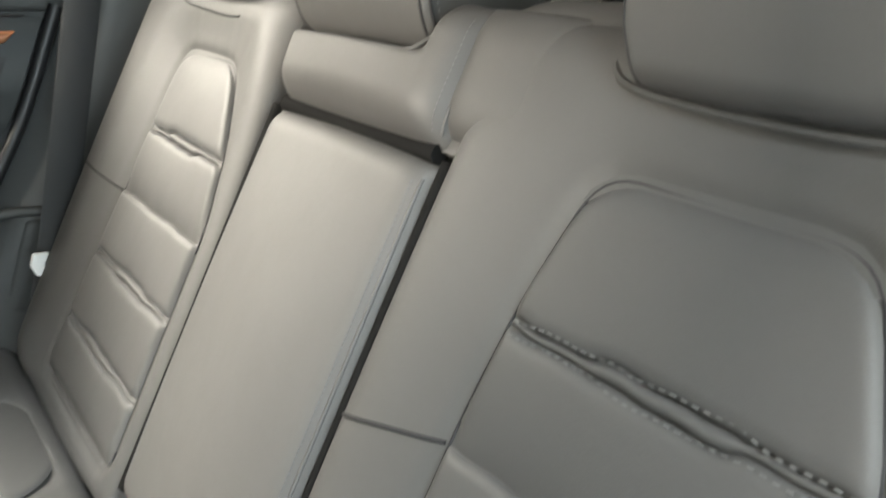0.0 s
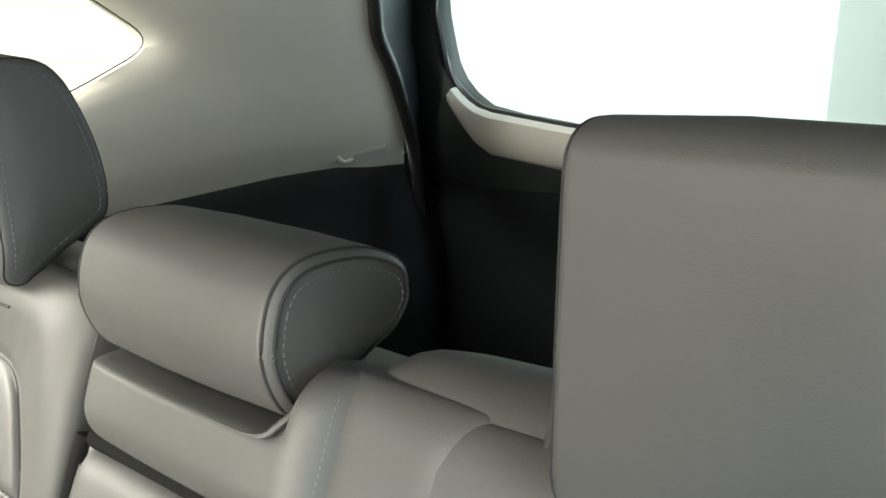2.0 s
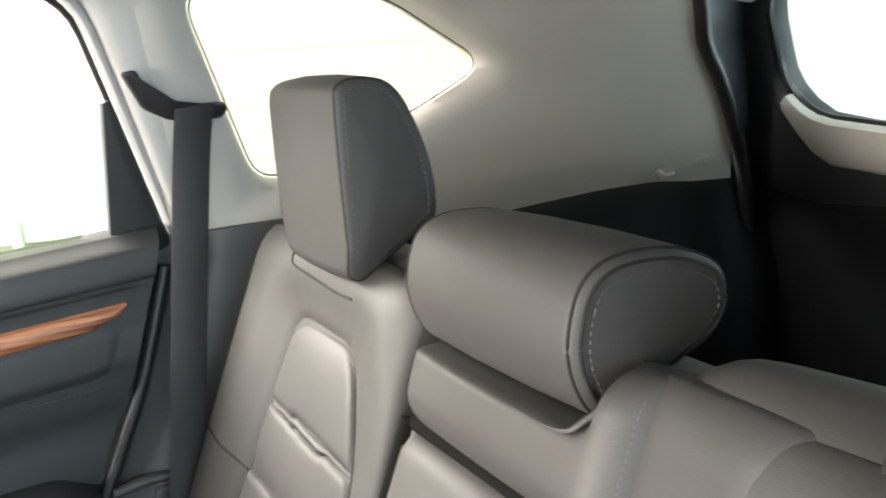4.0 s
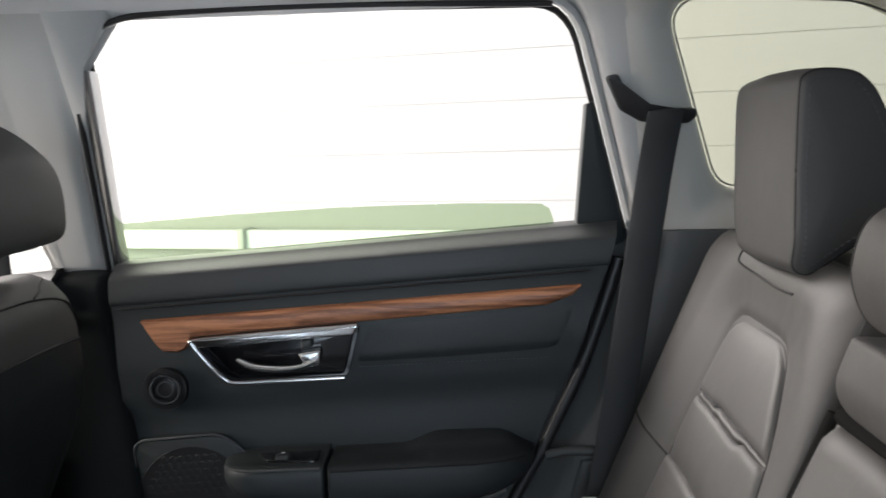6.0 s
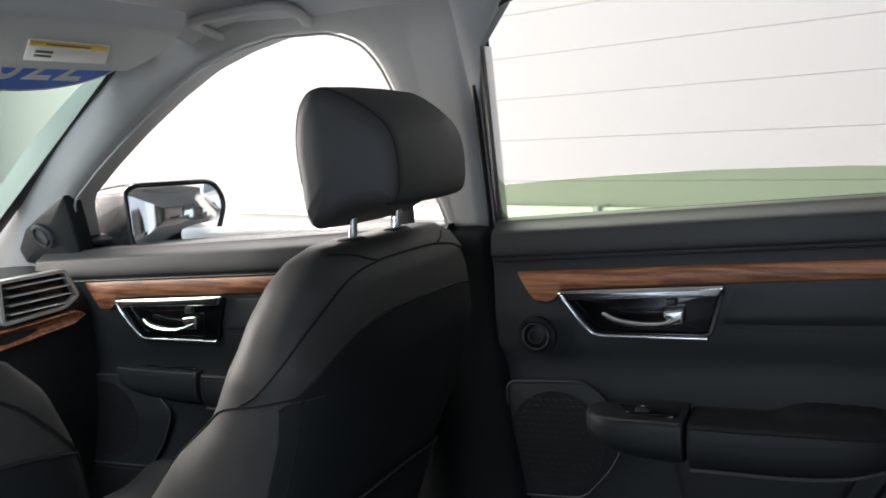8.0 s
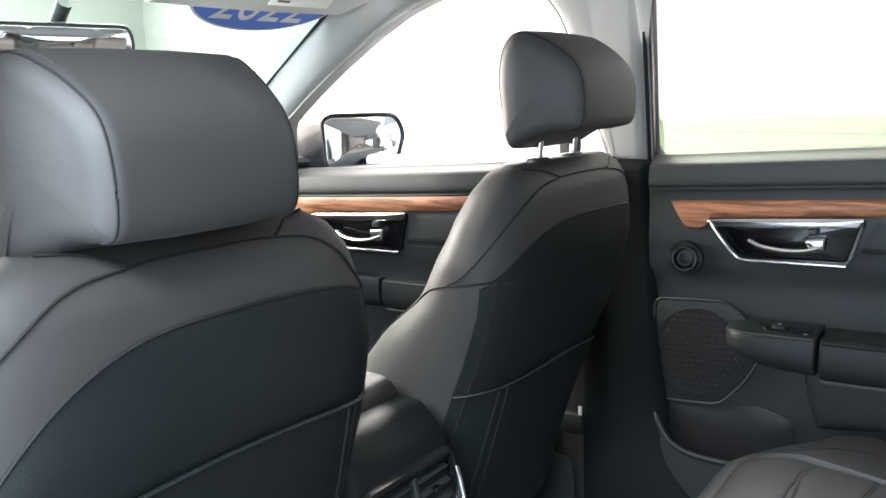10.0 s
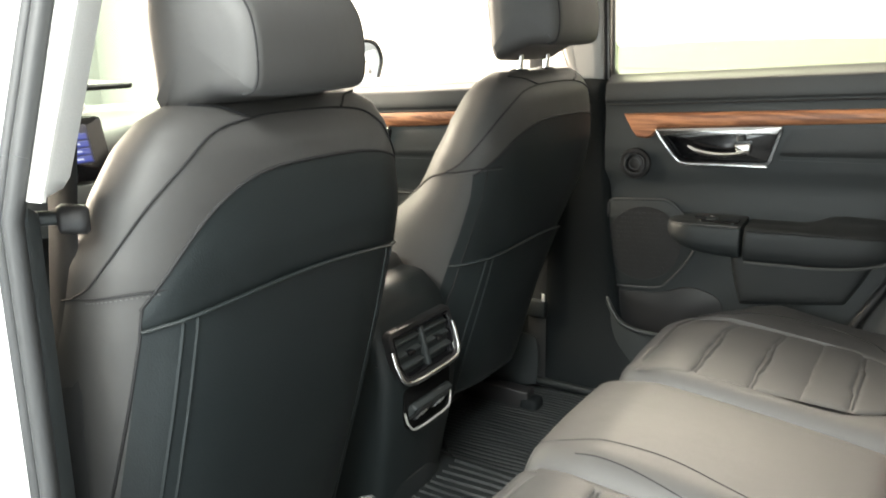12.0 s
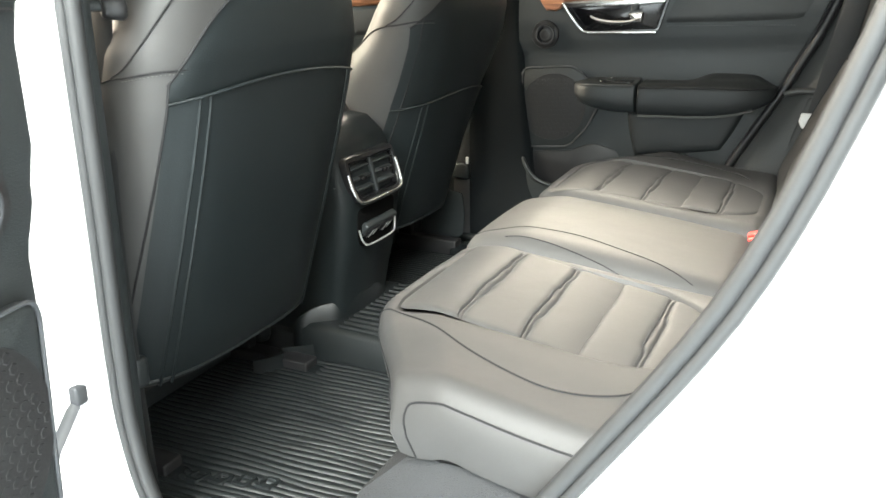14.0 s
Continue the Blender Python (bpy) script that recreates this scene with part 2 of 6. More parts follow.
def box(x0, x1, y0, y1, z0, z1, r=0.004):
    """A box with chamfered edges."""
    r = min(r, (x1 - x0) * 0.45, (y1 - y0) * 0.45, (z1 - z0) * 0.45)
    bm = bmesh.new()
    bmesh.ops.create_cube(bm, size=1)
    for v in bm.verts:
        v.co = ((x0 + x1) / 2 + v.co.x * (x1 - x0), (y0 + y1) / 2 + v.co.y * (y1 - y0), (z0 + z1) / 2 + v.co.z * (z1 - z0))
    if r > 0:
        bmesh.ops.bevel(bm, geom=bm.edges[:], offset=r, segments=2, affect="EDGES", profile=0.5)
    bm.verts.index_update()
    out = [tuple(v.co) for v in bm.verts], [tuple(v.index for v in f.verts) for f in bm.faces]
    bm.free()
    return out


def edge_steps(n, e):
    """Steps from -1 to 1, closer together near the ends."""
    k = [math.sin(math.pi / 2 * (-1 + 2 * i / n)) for i in range(n + 1)]
    return [0.5 * a + 0.5 * (-1 + 2 * i / n) for i, a in enumerate(k)]


def pad(place, quad, thick, puff=0.0, edge=0.012, n=(18, 18), squircle=0.25, relief=None, back=-0.004):
    """A padded piece on a surface: place(u, v, h) gives points; quad is its corners (u, v) from lower left round to upper left."""
    (ax, ay), (bx, by), (cx, cy), (dx, dy) = quad
    w = max(abs(bx - ax), abs(cx - dx), 1e-4)
    t = max(abs(dy - ay), abs(cy - by), 1e-4)
    ea, eb = min(0.9, 2 * edge / w), min(0.9, 2 * edge / t)

    def roll(a, e):
        s = max(0.0, (abs(a) - 1 + e) / e)
        return 1 - math.sqrt(max(0, 1 - s * s))
    us, vs_ = edge_steps(n[0], ea), edge_steps(n[1], eb)
    top, low = [], []
    for b in vs_:
        for a in us:
            a2, b2 = a * math.sqrt(1 - squircle * b * b / 2), b * math.sqrt(1 - squircle * a * a / 2)
            p, q = (a2 + 1) / 2, (b2 + 1) / 2
            u = (ax * (1 - p) + bx * p) * (1 - q) + (dx * (1 - p) + cx * p) * q
            v = (ay * (1 - p) + by * p) * (1 - q) + (dy * (1 - p) + cy * p) * q
            fall = 1 - (1 - roll(a, ea)) * (1 - roll(b, eb))
            h = thick * (1 - fall) + puff * (1 - a * a) * (1 - b * b)
            if relief:
                h += relief(u, v) * (1 - fall)
            top.append(place(u, v, h))
            low.append(place(u, v, back))
    m = n[0] + 1
    fs = [(j * m + i, j * m + i + 1, (j + 1) * m + i + 1, (j + 1) * m + i) for j in range(n[1]) for i in range(n[0])]
    k = len(top)
    rim = [i for i in range(m)] + [j * m + m - 1 for j in range(1, n[1] + 1)] + [n[1] * m + i for i in range(m - 2, -1, -1)] + [j * m for j in range(n[1] - 1, 0, -1)]
    vs = top + [low[i] for i in rim]
    for i in range(len(rim)):
        j = (i + 1) % len(rim)
        fs.append((rim[i], rim[j], k + j, k + i))
    fs.append(tuple(k + i for i in range(len(rim))))
    return [tuple(p) for p in vs], fs


def pad_point(place, quad, thick, puff=0.0, edge=0.012, squircle=0.25, relief=None):
    """The upper skin of a pad as a function of (a, b) from -1 to 1, and a lift."""
    (ax, ay), (bx, by), (cx, cy), (dx, dy) = quad
    ea = min(0.9, 2 * edge / max(abs(bx - ax), abs(cx - dx), 1e-4))
    eb = min(0.9, 2 * edge / max(abs(dy - ay), abs(cy - by), 1e-4))

    def roll(a, e):
        s = max(0.0, (abs(a) - 1 + e) / e)
        return 1 - math.sqrt(max(0, 1 - s * s))

    def point(a, b, lift=0.0):
        p, q = (a * math.sqrt(1 - squircle * b * b / 2) + 1) / 2, (b * math.sqrt(1 - squircle * a * a / 2) + 1) / 2
        u = (ax * (1 - p) + bx * p) * (1 - q) + (dx * (1 - p) + cx * p) * q
        v = (ay * (1 - p) + by * p) * (1 - q) + (dy * (1 - p) + cy * p) * q
        fall = 1 - (1 - roll(a, ea)) * (1 - roll(b, eb))
        return Vector(place(u, v, thick * (1 - fall) + puff * (1 - a * a) * (1 - b * b) + (relief(u, v) * (1 - fall) if relief else 0) + lift))
    return point


def profile_solid(profile, half, edge, steps=6, bow=0.0, place=None):
    """A side profile (points in two axes, closed) carried across a width, its rims rounded; place maps (p, q, s) to the world."""
    line = smooth_line([(p, q, 0) for p, q in profile], 6, True)
    secs = []
    for i in range(steps + 1):
        a = math.pi / 2 * i / steps
        secs.append((-half + edge * (1 - math.cos(a)), edge * (1 - math.sin(a))))
    secs = secs + [(-half / 3, -bow), (half / 3, -bow)] + [(-s, g) for s, g in reversed(secs)]
    out = []
    for s, inset in secs:
        ring = []
        for k, q in enumerate(line):
            a, b = line[k - 1], line[(k + 1) % len(line)]
            d = (b - a).normalized()
            nrm = Vector((d.y, -d.x, 0))
            ring.append(q - nrm * inset * SIGN(line))
        out.append([place(v.x, v.y, s) for v in ring])
        if abs(abs(s) - half) < 1e-9:
            # flat end: rings drawn in towards the middle
            mid = sum(ring, Vector()) / len(ring)
            extra = [[place(*(mid + (v - mid) * k).to_2d(), s * (1 + 0.03 * (1 - k * k))) for v in ring] for k in (0.85, 0.68, 0.5, 0.32, 0.15)]
            out = (list(reversed(extra)) + out) if s < 0 else (out + extra)
    return loft(out)


def rim_line(profile, half, edge, angle, place, sign, shift=0.0):
    """A line round the rounded rim of a profile_solid; angle 0 lies on its flat end, 90 on its wide skin."""
    line = smooth_line([(p, q, 0) for p, q in profile], 6, True)
    a = radians(angle)
    s, inset = half - edge * (1 - math.cos(a)), edge * (1 - math.sin(a)) + shift
    out = []
    for k, q in enumerate(line):
        d = (line[(k + 1) % len(line)] - line[k - 1]).normalized()
        v = q - Vector((d.y, -d.x, 0)) * inset * SIGN(line)
        out.append(Vector(place(v.x, v.y, sign * s)))
    return out


def seam_wave(c, k):
    """Slight waver of a sewn line; c runs from -1 to 1 along it."""
    return 0.0009 * math.sin(7.3 * c + 2.1 * k) + 0.0006 * math.sin(17.0 * c + 1.3 * k)


def seam_lines(seams):
    """Sewn lines of an insert as (position by c, reach before, reach after). seams: (position, kind)."""
    out = []
    for k, (pos, kind) in enumerate(seams):
        if kind == "double":
            for g in (-1, 1):
                out.append((lambda c, g=g, pos=pos, k=k: pos + seam_wave(c, k) + g * (0.0030 + 0.0026 * smoothstep(0.44, 0.36, abs(c + 0.1 * math.sin(k)))), 0.0021, 0.0021))
        else:
            out.append((lambda c, pos=pos, k=k: pos + seam_wave(c, k), 0.020 if kind == "fold_up" else 0.0018, 0.0018 if kind == "fold_up" else 0.020))
    return out


def insert_field(place, lo, hi, ends, seams, base, rise, puff, corner=(0.012, 0.02), cols=44, per=16):
    """A padded insert sewn across: place(c side, along, height), its sides given by ends(along), its ends rounded."""
    lines = seam_lines(seams)

    def inset(s):
        out = 0.0
        for d, r in ((s - lo, corner[0]), (hi - s, corner[1])):
            if d < r:
                out = max(out, r - math.sqrt(max(0.0, r * r - (r - d) ** 2)))
        return out
    cs = edge_steps(cols, 0.1)
    grid = []
    for c in cs:
        knots = [lo] + [f(c) for f, _, _ in lines] + [hi]
        reach = [(0.010, 0.010)] + [(a, b) for _, a, b in lines] + [(0.010, 0.010)]
        column = []
        for i, (a, b) in enumerate(zip(knots, knots[1:])):
            m = per if b - a > 0.03 else 6
            for j in range(m + (i == len(knots) - 2)):
                q = 0.5 - 0.5 * math.cos(math.pi * (0.5 - 0.5 * math.cos(math.pi * j / m))) if m == per else j / m
                s = a + (b - a) * q
                u0, u1 = ends(s)
                g = min(inset(s), (u1 - u0) / 2 - 0.004)
                u0, u1 = u0 + g, u1 - g
                u = (u0 + u1) / 2 + c * (u1 - u0) / 2
                fall = math.exp(-(s - a) / reach[i][1]) + math.exp(-(b - s) / reach[i + 1][0]) + math.exp(-min(u - u0, u1 - u) / 0.003)
                h = base + rise * max(0.0, 1 - min(1.0, fall)) + puff * (1 - c * c) * min(1.0, (b - a) / 0.05) * math.sin(math.pi * q)
                column.append(place(u, s, h))
        grid.append(column)
    m = len(grid[0])
    return [tuple(p) for col in grid for p in col], [(i * m + j, i * m + j + 1, (i + 1) * m + j + 1, (i + 1) * m + j) for i in range(len(grid) - 1) for j in range(m - 1)]


def seam_threads(place, ends, seams, h, r=0.0007):
    """Rows of stitches beside the double seams of an insert."""
    rows = []
    for k, (f, _, _) in enumerate(seam_lines([q for q in seams if q[1] == "double"])):
        pts = []
        for i in range(31):
            c = -0.94 + 1.88 * i / 30
            s = f(c) + (-0.0022 if k % 2 == 0 else 0.0022)
            u0, u1 = ends(s)
            pts.append(place((u0 + u1) / 2 + c * (u1 - u0) / 2, s, h))
        rows.append(stitches(pts, 0.0040, 0.0028, r))
    return rows


def SIGN(line):
    """1 where the closed line runs anticlockwise."""
    a = sum(line[i].x * line[(i + 1) % len(line)].y - line[(i + 1) % len(line)].x * line[i].y for i in range(len(line)))
    return 1 if a > 0 else -1


def resample(points, n, closed=True):
    p = [Vector(q) for q in points]
    if closed:
        p = p + [p[0]]
    acc = [0]
    for a, b in zip(p, p[1:]):
        acc.append(acc[-1] + (b - a).length)
    out = []
    for i in range(n):
        d = acc[-1] * i / (n if closed else n - 1)
        k = max(0, min(len(p) - 2, next((j for j in range(len(acc) - 1) if acc[j + 1] >= d), len(p) - 2)))
        t = (d - acc[k]) / max(1e-9, acc[k + 1] - acc[k])
        out.append(p[k].lerp(p[k + 1], t))
    return out


def rounded(points, r, n=5):
    """A polygon of (a, b) with rounded corners."""
    p = [Vector((*q, 0)) for q in points]
    out = []
    for i, c in enumerate(p):
        a, b = p[i - 1], p[(i + 1) % len(p)]
        k = min(r, (a - c).length * 0.45, (b - c).length * 0.45)
        s, e = c + (a - c).normalized() * k, c + (b - c).normalized() * k
        for j in range(n + 1):
            t = j / n
            out.append((1 - t) ** 2 * s + 2 * t * (1 - t) * c + t * t * e)
    return [(v.x, v.y) for v in out]


def slab(outline, place, h0, h1, edge=0.003):
    """A plate with that outline (a, b) between the offsets h0 and h1 of place(a, b, h), its upper rim eased."""
    pts = [Vector((*q, 0)) for q in outline]
    sg = SIGN(pts)

    def inset(d):
        out = []
        for i, q in enumerate(pts):
            t = (pts[(i + 1) % len(pts)] - pts[i - 1]).normalized()
            out.append(q + Vector((-t.y, t.x, 0)) * d * sg)
        return out
    rings = [[place(v.x, v.y, h0) for v in pts], [place(v.x, v.y, h1 - edge) for v in pts], [place(v.x, v.y, h1 - edge * 0.3) for v in inset(edge * 0.3)], [place(v.x, v.y, h1) for v in inset(edge)]]
    return loft(rings)


def frame_ring(outer, inner, place, h0, h1, edge=0.003):
    """A frame between two outlines of equal count."""
    rings = []
    for line, h in ((inner, h0), (inner, h1 - edge), ([(a + (c - a) * 0.12, b + (d - b) * 0.12) for (a, b), (c, d) in zip(inner, outer)], h1),
                    ([(c + (a - c) * 0.12, d + (b - d) * 0.12) for (a, b), (c, d) in zip(inner, outer)], h1), (outer, h1 - edge), (outer, h0), (inner, h0)):
        rings.append([place(a, b, h) for a, b in line])
    return loft(rings, caps=False)


def offset_outline(outline, d):
    pts = [Vector((*q, 0)) for q in outline]
    sg = SIGN(pts)
    out = []
    for i, q in enumerate(pts):
        t = (pts[(i + 1) % len(pts)] - pts[i - 1]).normalized()
        v = q - Vector((-t.y, t.x, 0)) * d * sg
        out.append((v.x, v.y))
    return out


def bands(outer, inner, place, levels):
    """A skin between two outlines; levels are (share from the inner to the outer one, offset)."""
    return loft([[place(a + (c - a) * s, b + (d - b) * s, h) for (a, b), (c, d) in zip(inner, outer)] for s, h in levels], caps=False)


def stitches(points, length=0.003, gap=0.002, r=0.0006):
    """A row of thread stitches along points."""
    total = sum((Vector(b) - Vector(a)).length for a, b in zip(points, points[1:]))
    k = max(2, int(total / (length + gap)))
    p = resample(points, k * 2, closed=False)
    return join(*[tube([p[2 * i], p[2 * i + 1]], r, 4) for i in range(k)])


def smoothstep(a, b, x):
    t = min(1.0, max(0.0, (x - a) / (b - a)))
    return t * t * (3 - 2 * t)


def height_panel(xs, zs, fy, back, inside=None):
    """A solid panel facing -y: y = fy(x, z) over a grid, closed at y = back. xs(z) gives the row's ends."""
    m, k = len(xs), len(zs)
    top = []
    for z in zs:
        for s in xs:
            x = inside(s, z)
            top.append((x, fy(x, z), z))
    low = [(x, back(x, z) if callable(back) else back, z) for x, y, z in top]
    fs = [(j * m + i, j * m + i + 1, (j + 1) * m + i + 1, (j + 1) * m + i) for j in range(k - 1) for i in range(m - 1)]
    n = len(top)
    rim = [i for i in range(m)] + [j * m + m - 1 for j in range(1, k)] + [(k - 1) * m + i for i in range(m - 2, -1, -1)] + [j * m for j in range(k - 2, 0, -1)]
    vs = top + [low[i] for i in rim]
    for i in range(len(rim)):
        j = (i + 1) % len(rim)
        fs.append((rim[i], rim[j], n + j, n + i))
    fs.append(tuple(n + i for i in range(len(rim))))
    return vs, fs


def mirrored(shape):
    return [(x, -y, z) for x, y, z in shape[0]], [tuple(reversed(f)) for f in shape[1]]

# ---- the room ----
WALL_POSE = Matrix.Translation((-0.4, 2.95, 0)) @ Matrix.Rotation(radians(-14), 4, "Z")


def room():
    ground = mesh_thing("ground", box(-60, 60, -60, 60, -0.2, 0.0, 0), FLOORPAINT, "painted bay floor, tinted blue to cool its bounced light", "floor", kind="structure", smooth=False)
    back = thing("wall_east", "white painted concrete block wall", "wall", kind="structure")
    back.matrix_world = WALL_POSE
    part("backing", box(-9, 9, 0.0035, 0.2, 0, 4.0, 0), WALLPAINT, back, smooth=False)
    # The openings in these walls are made up to let added light in.
    for name, colour, pieces in (("wall_west", COOLBOUNCE, ((-9, -3.1, -8.2, -8.0, 0, 4.0), (1.9, 8, -8.2, -8.0, 0, 4.0), (-3.1, 1.9, -8.2, -8.0, 3.3, 4.0))),
                                 ("wall_south", BRIGHTWALL, ((7.0, 7.2, -8.2, -6.0, 0, 4.0), (7.0, 7.2, 3.0, 3.3, 0, 4.0), (7.0, 7.2, -6.0, 3.0, 3.3, 4.0)))):
        wall = thing(name, "painted wall of the photo bay with an opening for added light", "wall", kind="structure")
        for b in pieces:
            part("wall_piece", box(*b, 0), colour, wall, smooth=False)
    north = thing("wall_north", "white painted wall with a wide opening for added light", "wall", kind="structure")
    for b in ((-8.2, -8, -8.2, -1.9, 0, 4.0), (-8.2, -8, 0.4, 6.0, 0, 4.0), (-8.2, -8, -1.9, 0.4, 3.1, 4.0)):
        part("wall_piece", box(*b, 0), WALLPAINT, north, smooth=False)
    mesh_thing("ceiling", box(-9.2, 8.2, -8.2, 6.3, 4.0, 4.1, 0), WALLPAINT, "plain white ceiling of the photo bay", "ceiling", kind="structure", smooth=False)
    rail = thing("wall_rail", "white painted rail fixed along the block wall", "rail")
    rail.matrix_world = WALL_POSE
    part("bar", box(-3.4, 0.9, -0.08, 0.0, 0.99, 1.077, 0.012), PAINT, rail)
    for x in (-2.2, -0.57, 0.6):
        part("bracket", box(x - 0.02, x + 0.02, -0.10, 0.0, 0.97, 1.085, 0.01), GREY, rail)
    return back


WALL_EAST = room()


# ---- the car's shell ----
def yside(x, z):
    """The inner face of the car's right side above the belt line."""
    y = 0.76 - 0.45 * (z - 1.28) - 0.09 * max(0.0, x - 0.35) - 0.10 * smoothstep(-0.75, -1.5, x)
    return y - 0.8 * max(0.0, z - 1.60)


def belt(x):
    return 1.268 + 0.062 * (x + 0.483)


def side(sign):
    return lambda x, z, h: Vector((x, sign * (yside(x, z) - h), z))


def star(outline, n=72, centre=None):
    """The outline met by rays at even angles round its centre."""
    c = centre or (sum(p[0] for p in outline) / len(outline), sum(p[1] for p in outline) / len(outline))
    out = []
    for k in range(n):
        d = (math.cos(2 * math.pi * k / n), math.sin(2 * math.pi * k / n))
        best = None
        for (ax, ay), (bx, by) in zip(outline, outline[1:] + outline[:1]):
            ex, ey = bx - ax, by - ay
            det = d[0] * -ey + d[1] * ex
            if abs(det) < 1e-12:
                continue
            px, py = ax - c[0], ay - c[1]
            t, s = (px * -ey + py * ex) / det, (d[0] * py - d[1] * px) / det
            if t > 0 and -1e-6 <= s <= 1 + 1e-6 and (best is None or t < best):
                best = t
        out.append((c[0] + d[0] * (best or 0.01), c[1] + d[1] * (best or 0.01)))
    return out


REAR_WIN = rounded([(-0.520, 1.215), (0.312, 1.225), (0.228, 1.494), (0.190, 1.615), (-0.462, 1.625)], 0.045)
REAR_OUT = [(-0.62, 1.14), (0.36, 1.17), (0.33, 1.29), (0.275, 1.70), (-0.62, 1.70)]
FRONT_WIN = rounded([(-1.515, 1.16), (-0.622, 1.20), (-0.668, 1.490), (-0.680, 1.538), (-0.702, 1.572), (-0.752, 1.592), (-0.860, 1.594), (-0.940, 1.579), (-1.030, 1.550), (-1.120, 1.506), (-1.233, 1.443), (-1.345, 1.376), (-1.452, 1.310)], 0.02)
FRONT_OUT = [(-1.95, 1.10), (-0.59, 1.14), (-0.59, 1.70), (-0.98, 1.70), (-1.08, 1.66), (-1.265, 1.562), (-1.70, 1.335), (-1.95, 1.19)]
QUARTER_WIN = rounded([(0.432, 1.352), (0.655, 1.434), (0.778, 1.503), (0.590, 1.608), (0.325, 1.624)], 0.050, 8)
QUARTER_OUT = [(0.30, 1.200), (0.385, 1.205), (0.73, 1.243), (1.04, 1.262), (1.17, 1.262), (1.365, 1.238), (1.326, 1.325), (1.240, 1.435), (1.168, 1.511), (1.13, 1.567), (1.08, 1.70), (0.235, 1.70), (0.30, 1.30)]


def window_side(sign, tag, closed_rear=True):
    at = side(sign)
    # trims round the openings
    levels = [(0.0, -0.06), (0.0, -0.004), (0.03, 0.004), (0.10, 0.010), (0.3, 0.012), (0.7, 0.012), (1.0, 0.010)]
    if closed_rear:
        pil = thing("trim_pillar_b_" + tag, "grey moulded trim round the rear side window", "pillar trim", kind="structure")
        c = (-0.15, 1.44)
        part("pillar_trim", bands(star(REAR_OUT, 192, c), star(offset_outline(REAR_WIN, 0.020), 192, c), at, levels), GREY, pil)
        seal = offset_outline(REAR_WIN, 0.014)
        part("rubber_seal", tube([at(a, b, -0.002) for a, b in seal + seal[:1]], 0.0075, 6), GREY, pil)
        part("silver_strip", slab([(-0.522, 1.24), (-0.508, 1.24), (-0.470, 1.556), (-0.488, 1.556)], at, -0.02, 0.010, 0.004), CHROME, pil, "bright metal window strip")
        bend = smooth_line([(-0.534, 1.21, 0), (-0.520, 1.33, 0), (-0.507, 1.45, 0), (-0.500, 1.510, 0), (-0.487, 1.557, 0), (-0.460, 1.593, 0), (-0.418, 1.614, 0), (-0.34, 1.622, 0), (-0.10, 1.624, 0), (0.17, 1.617, 0)], 6)
        part("rubber_strip", tube([at(p.x, p.y, 0.009) for p in bend], 0.0046, 6), RUBBER, pil)
        part("corner_trim", slab([(-0.512, 1.44), (-0.507, 1.45), (-0.500, 1.510), (-0.487, 1.557), (-0.460, 1.593), (-0.418, 1.614), (-0.40, 1.645), (-0.50, 1.645)], at, -0.012, 0.005, 0.003), GREY, pil)
        part("window_frame", tube([at(a, b, -0.014) for a, b in offset_outline(REAR_WIN, 0.004) + offset_outline(REAR_WIN, 0.004)[:1]], 0.0045, 6), SEAM, pil)
    fr = thing("trim_pillar_a_" + tag, "grey moulded trim round the front side window", "pillar trim", kind="structure")
    c = (-1.1, 1.36)
    part("pillar_trim", bands(star(FRONT_OUT, 192, c), star(offset_outline(FRONT_WIN, 0.016), 192, c), at, levels), GREY, fr)
    seal = offset_outline(FRONT_WIN, 0.010)
    part("rubber_seal", tube([at(a, b, 0.000) for a, b in seal + seal[:1]], 0.0024, 6), GREY, fr)
    q = thing("trim_quarter_" + tag, "light grey moulded quarter panel round the rear corner window", "quarter trim", kind="structure")
    c = (0.55, 1.52)
    part("quarter_trim", bands(star(QUARTER_OUT, 192, c), star(offset_outline(QUARTER_WIN, 0.004), 192, c), at, [(0.0, -0.05), (0.0, -0.02), (0.04, -0.004), (0.12, 0.008), (0.3, 0.012), (0.6, 0.018), (1.0, 0.007)]), QTRIM, q)
    part("rubber_seal", tube([at(a, b, -0.022) for a, b in QUARTER_WIN + QUARTER_WIN[:1]], 0.0014, 6), SEAL, q)
    w = part("pane", slab(offset_outline(QUARTER_WIN, 0.01), at, -0.035, -0.031, 0.001), GLASS_QUARTER, q, "cream tinted glass")
    w.visible_shadow = False
    return q


QUARTER_RIGHT = window_side(1, "right")
QUARTER_LEFT = window_side(-1, "left", closed_rear=False)


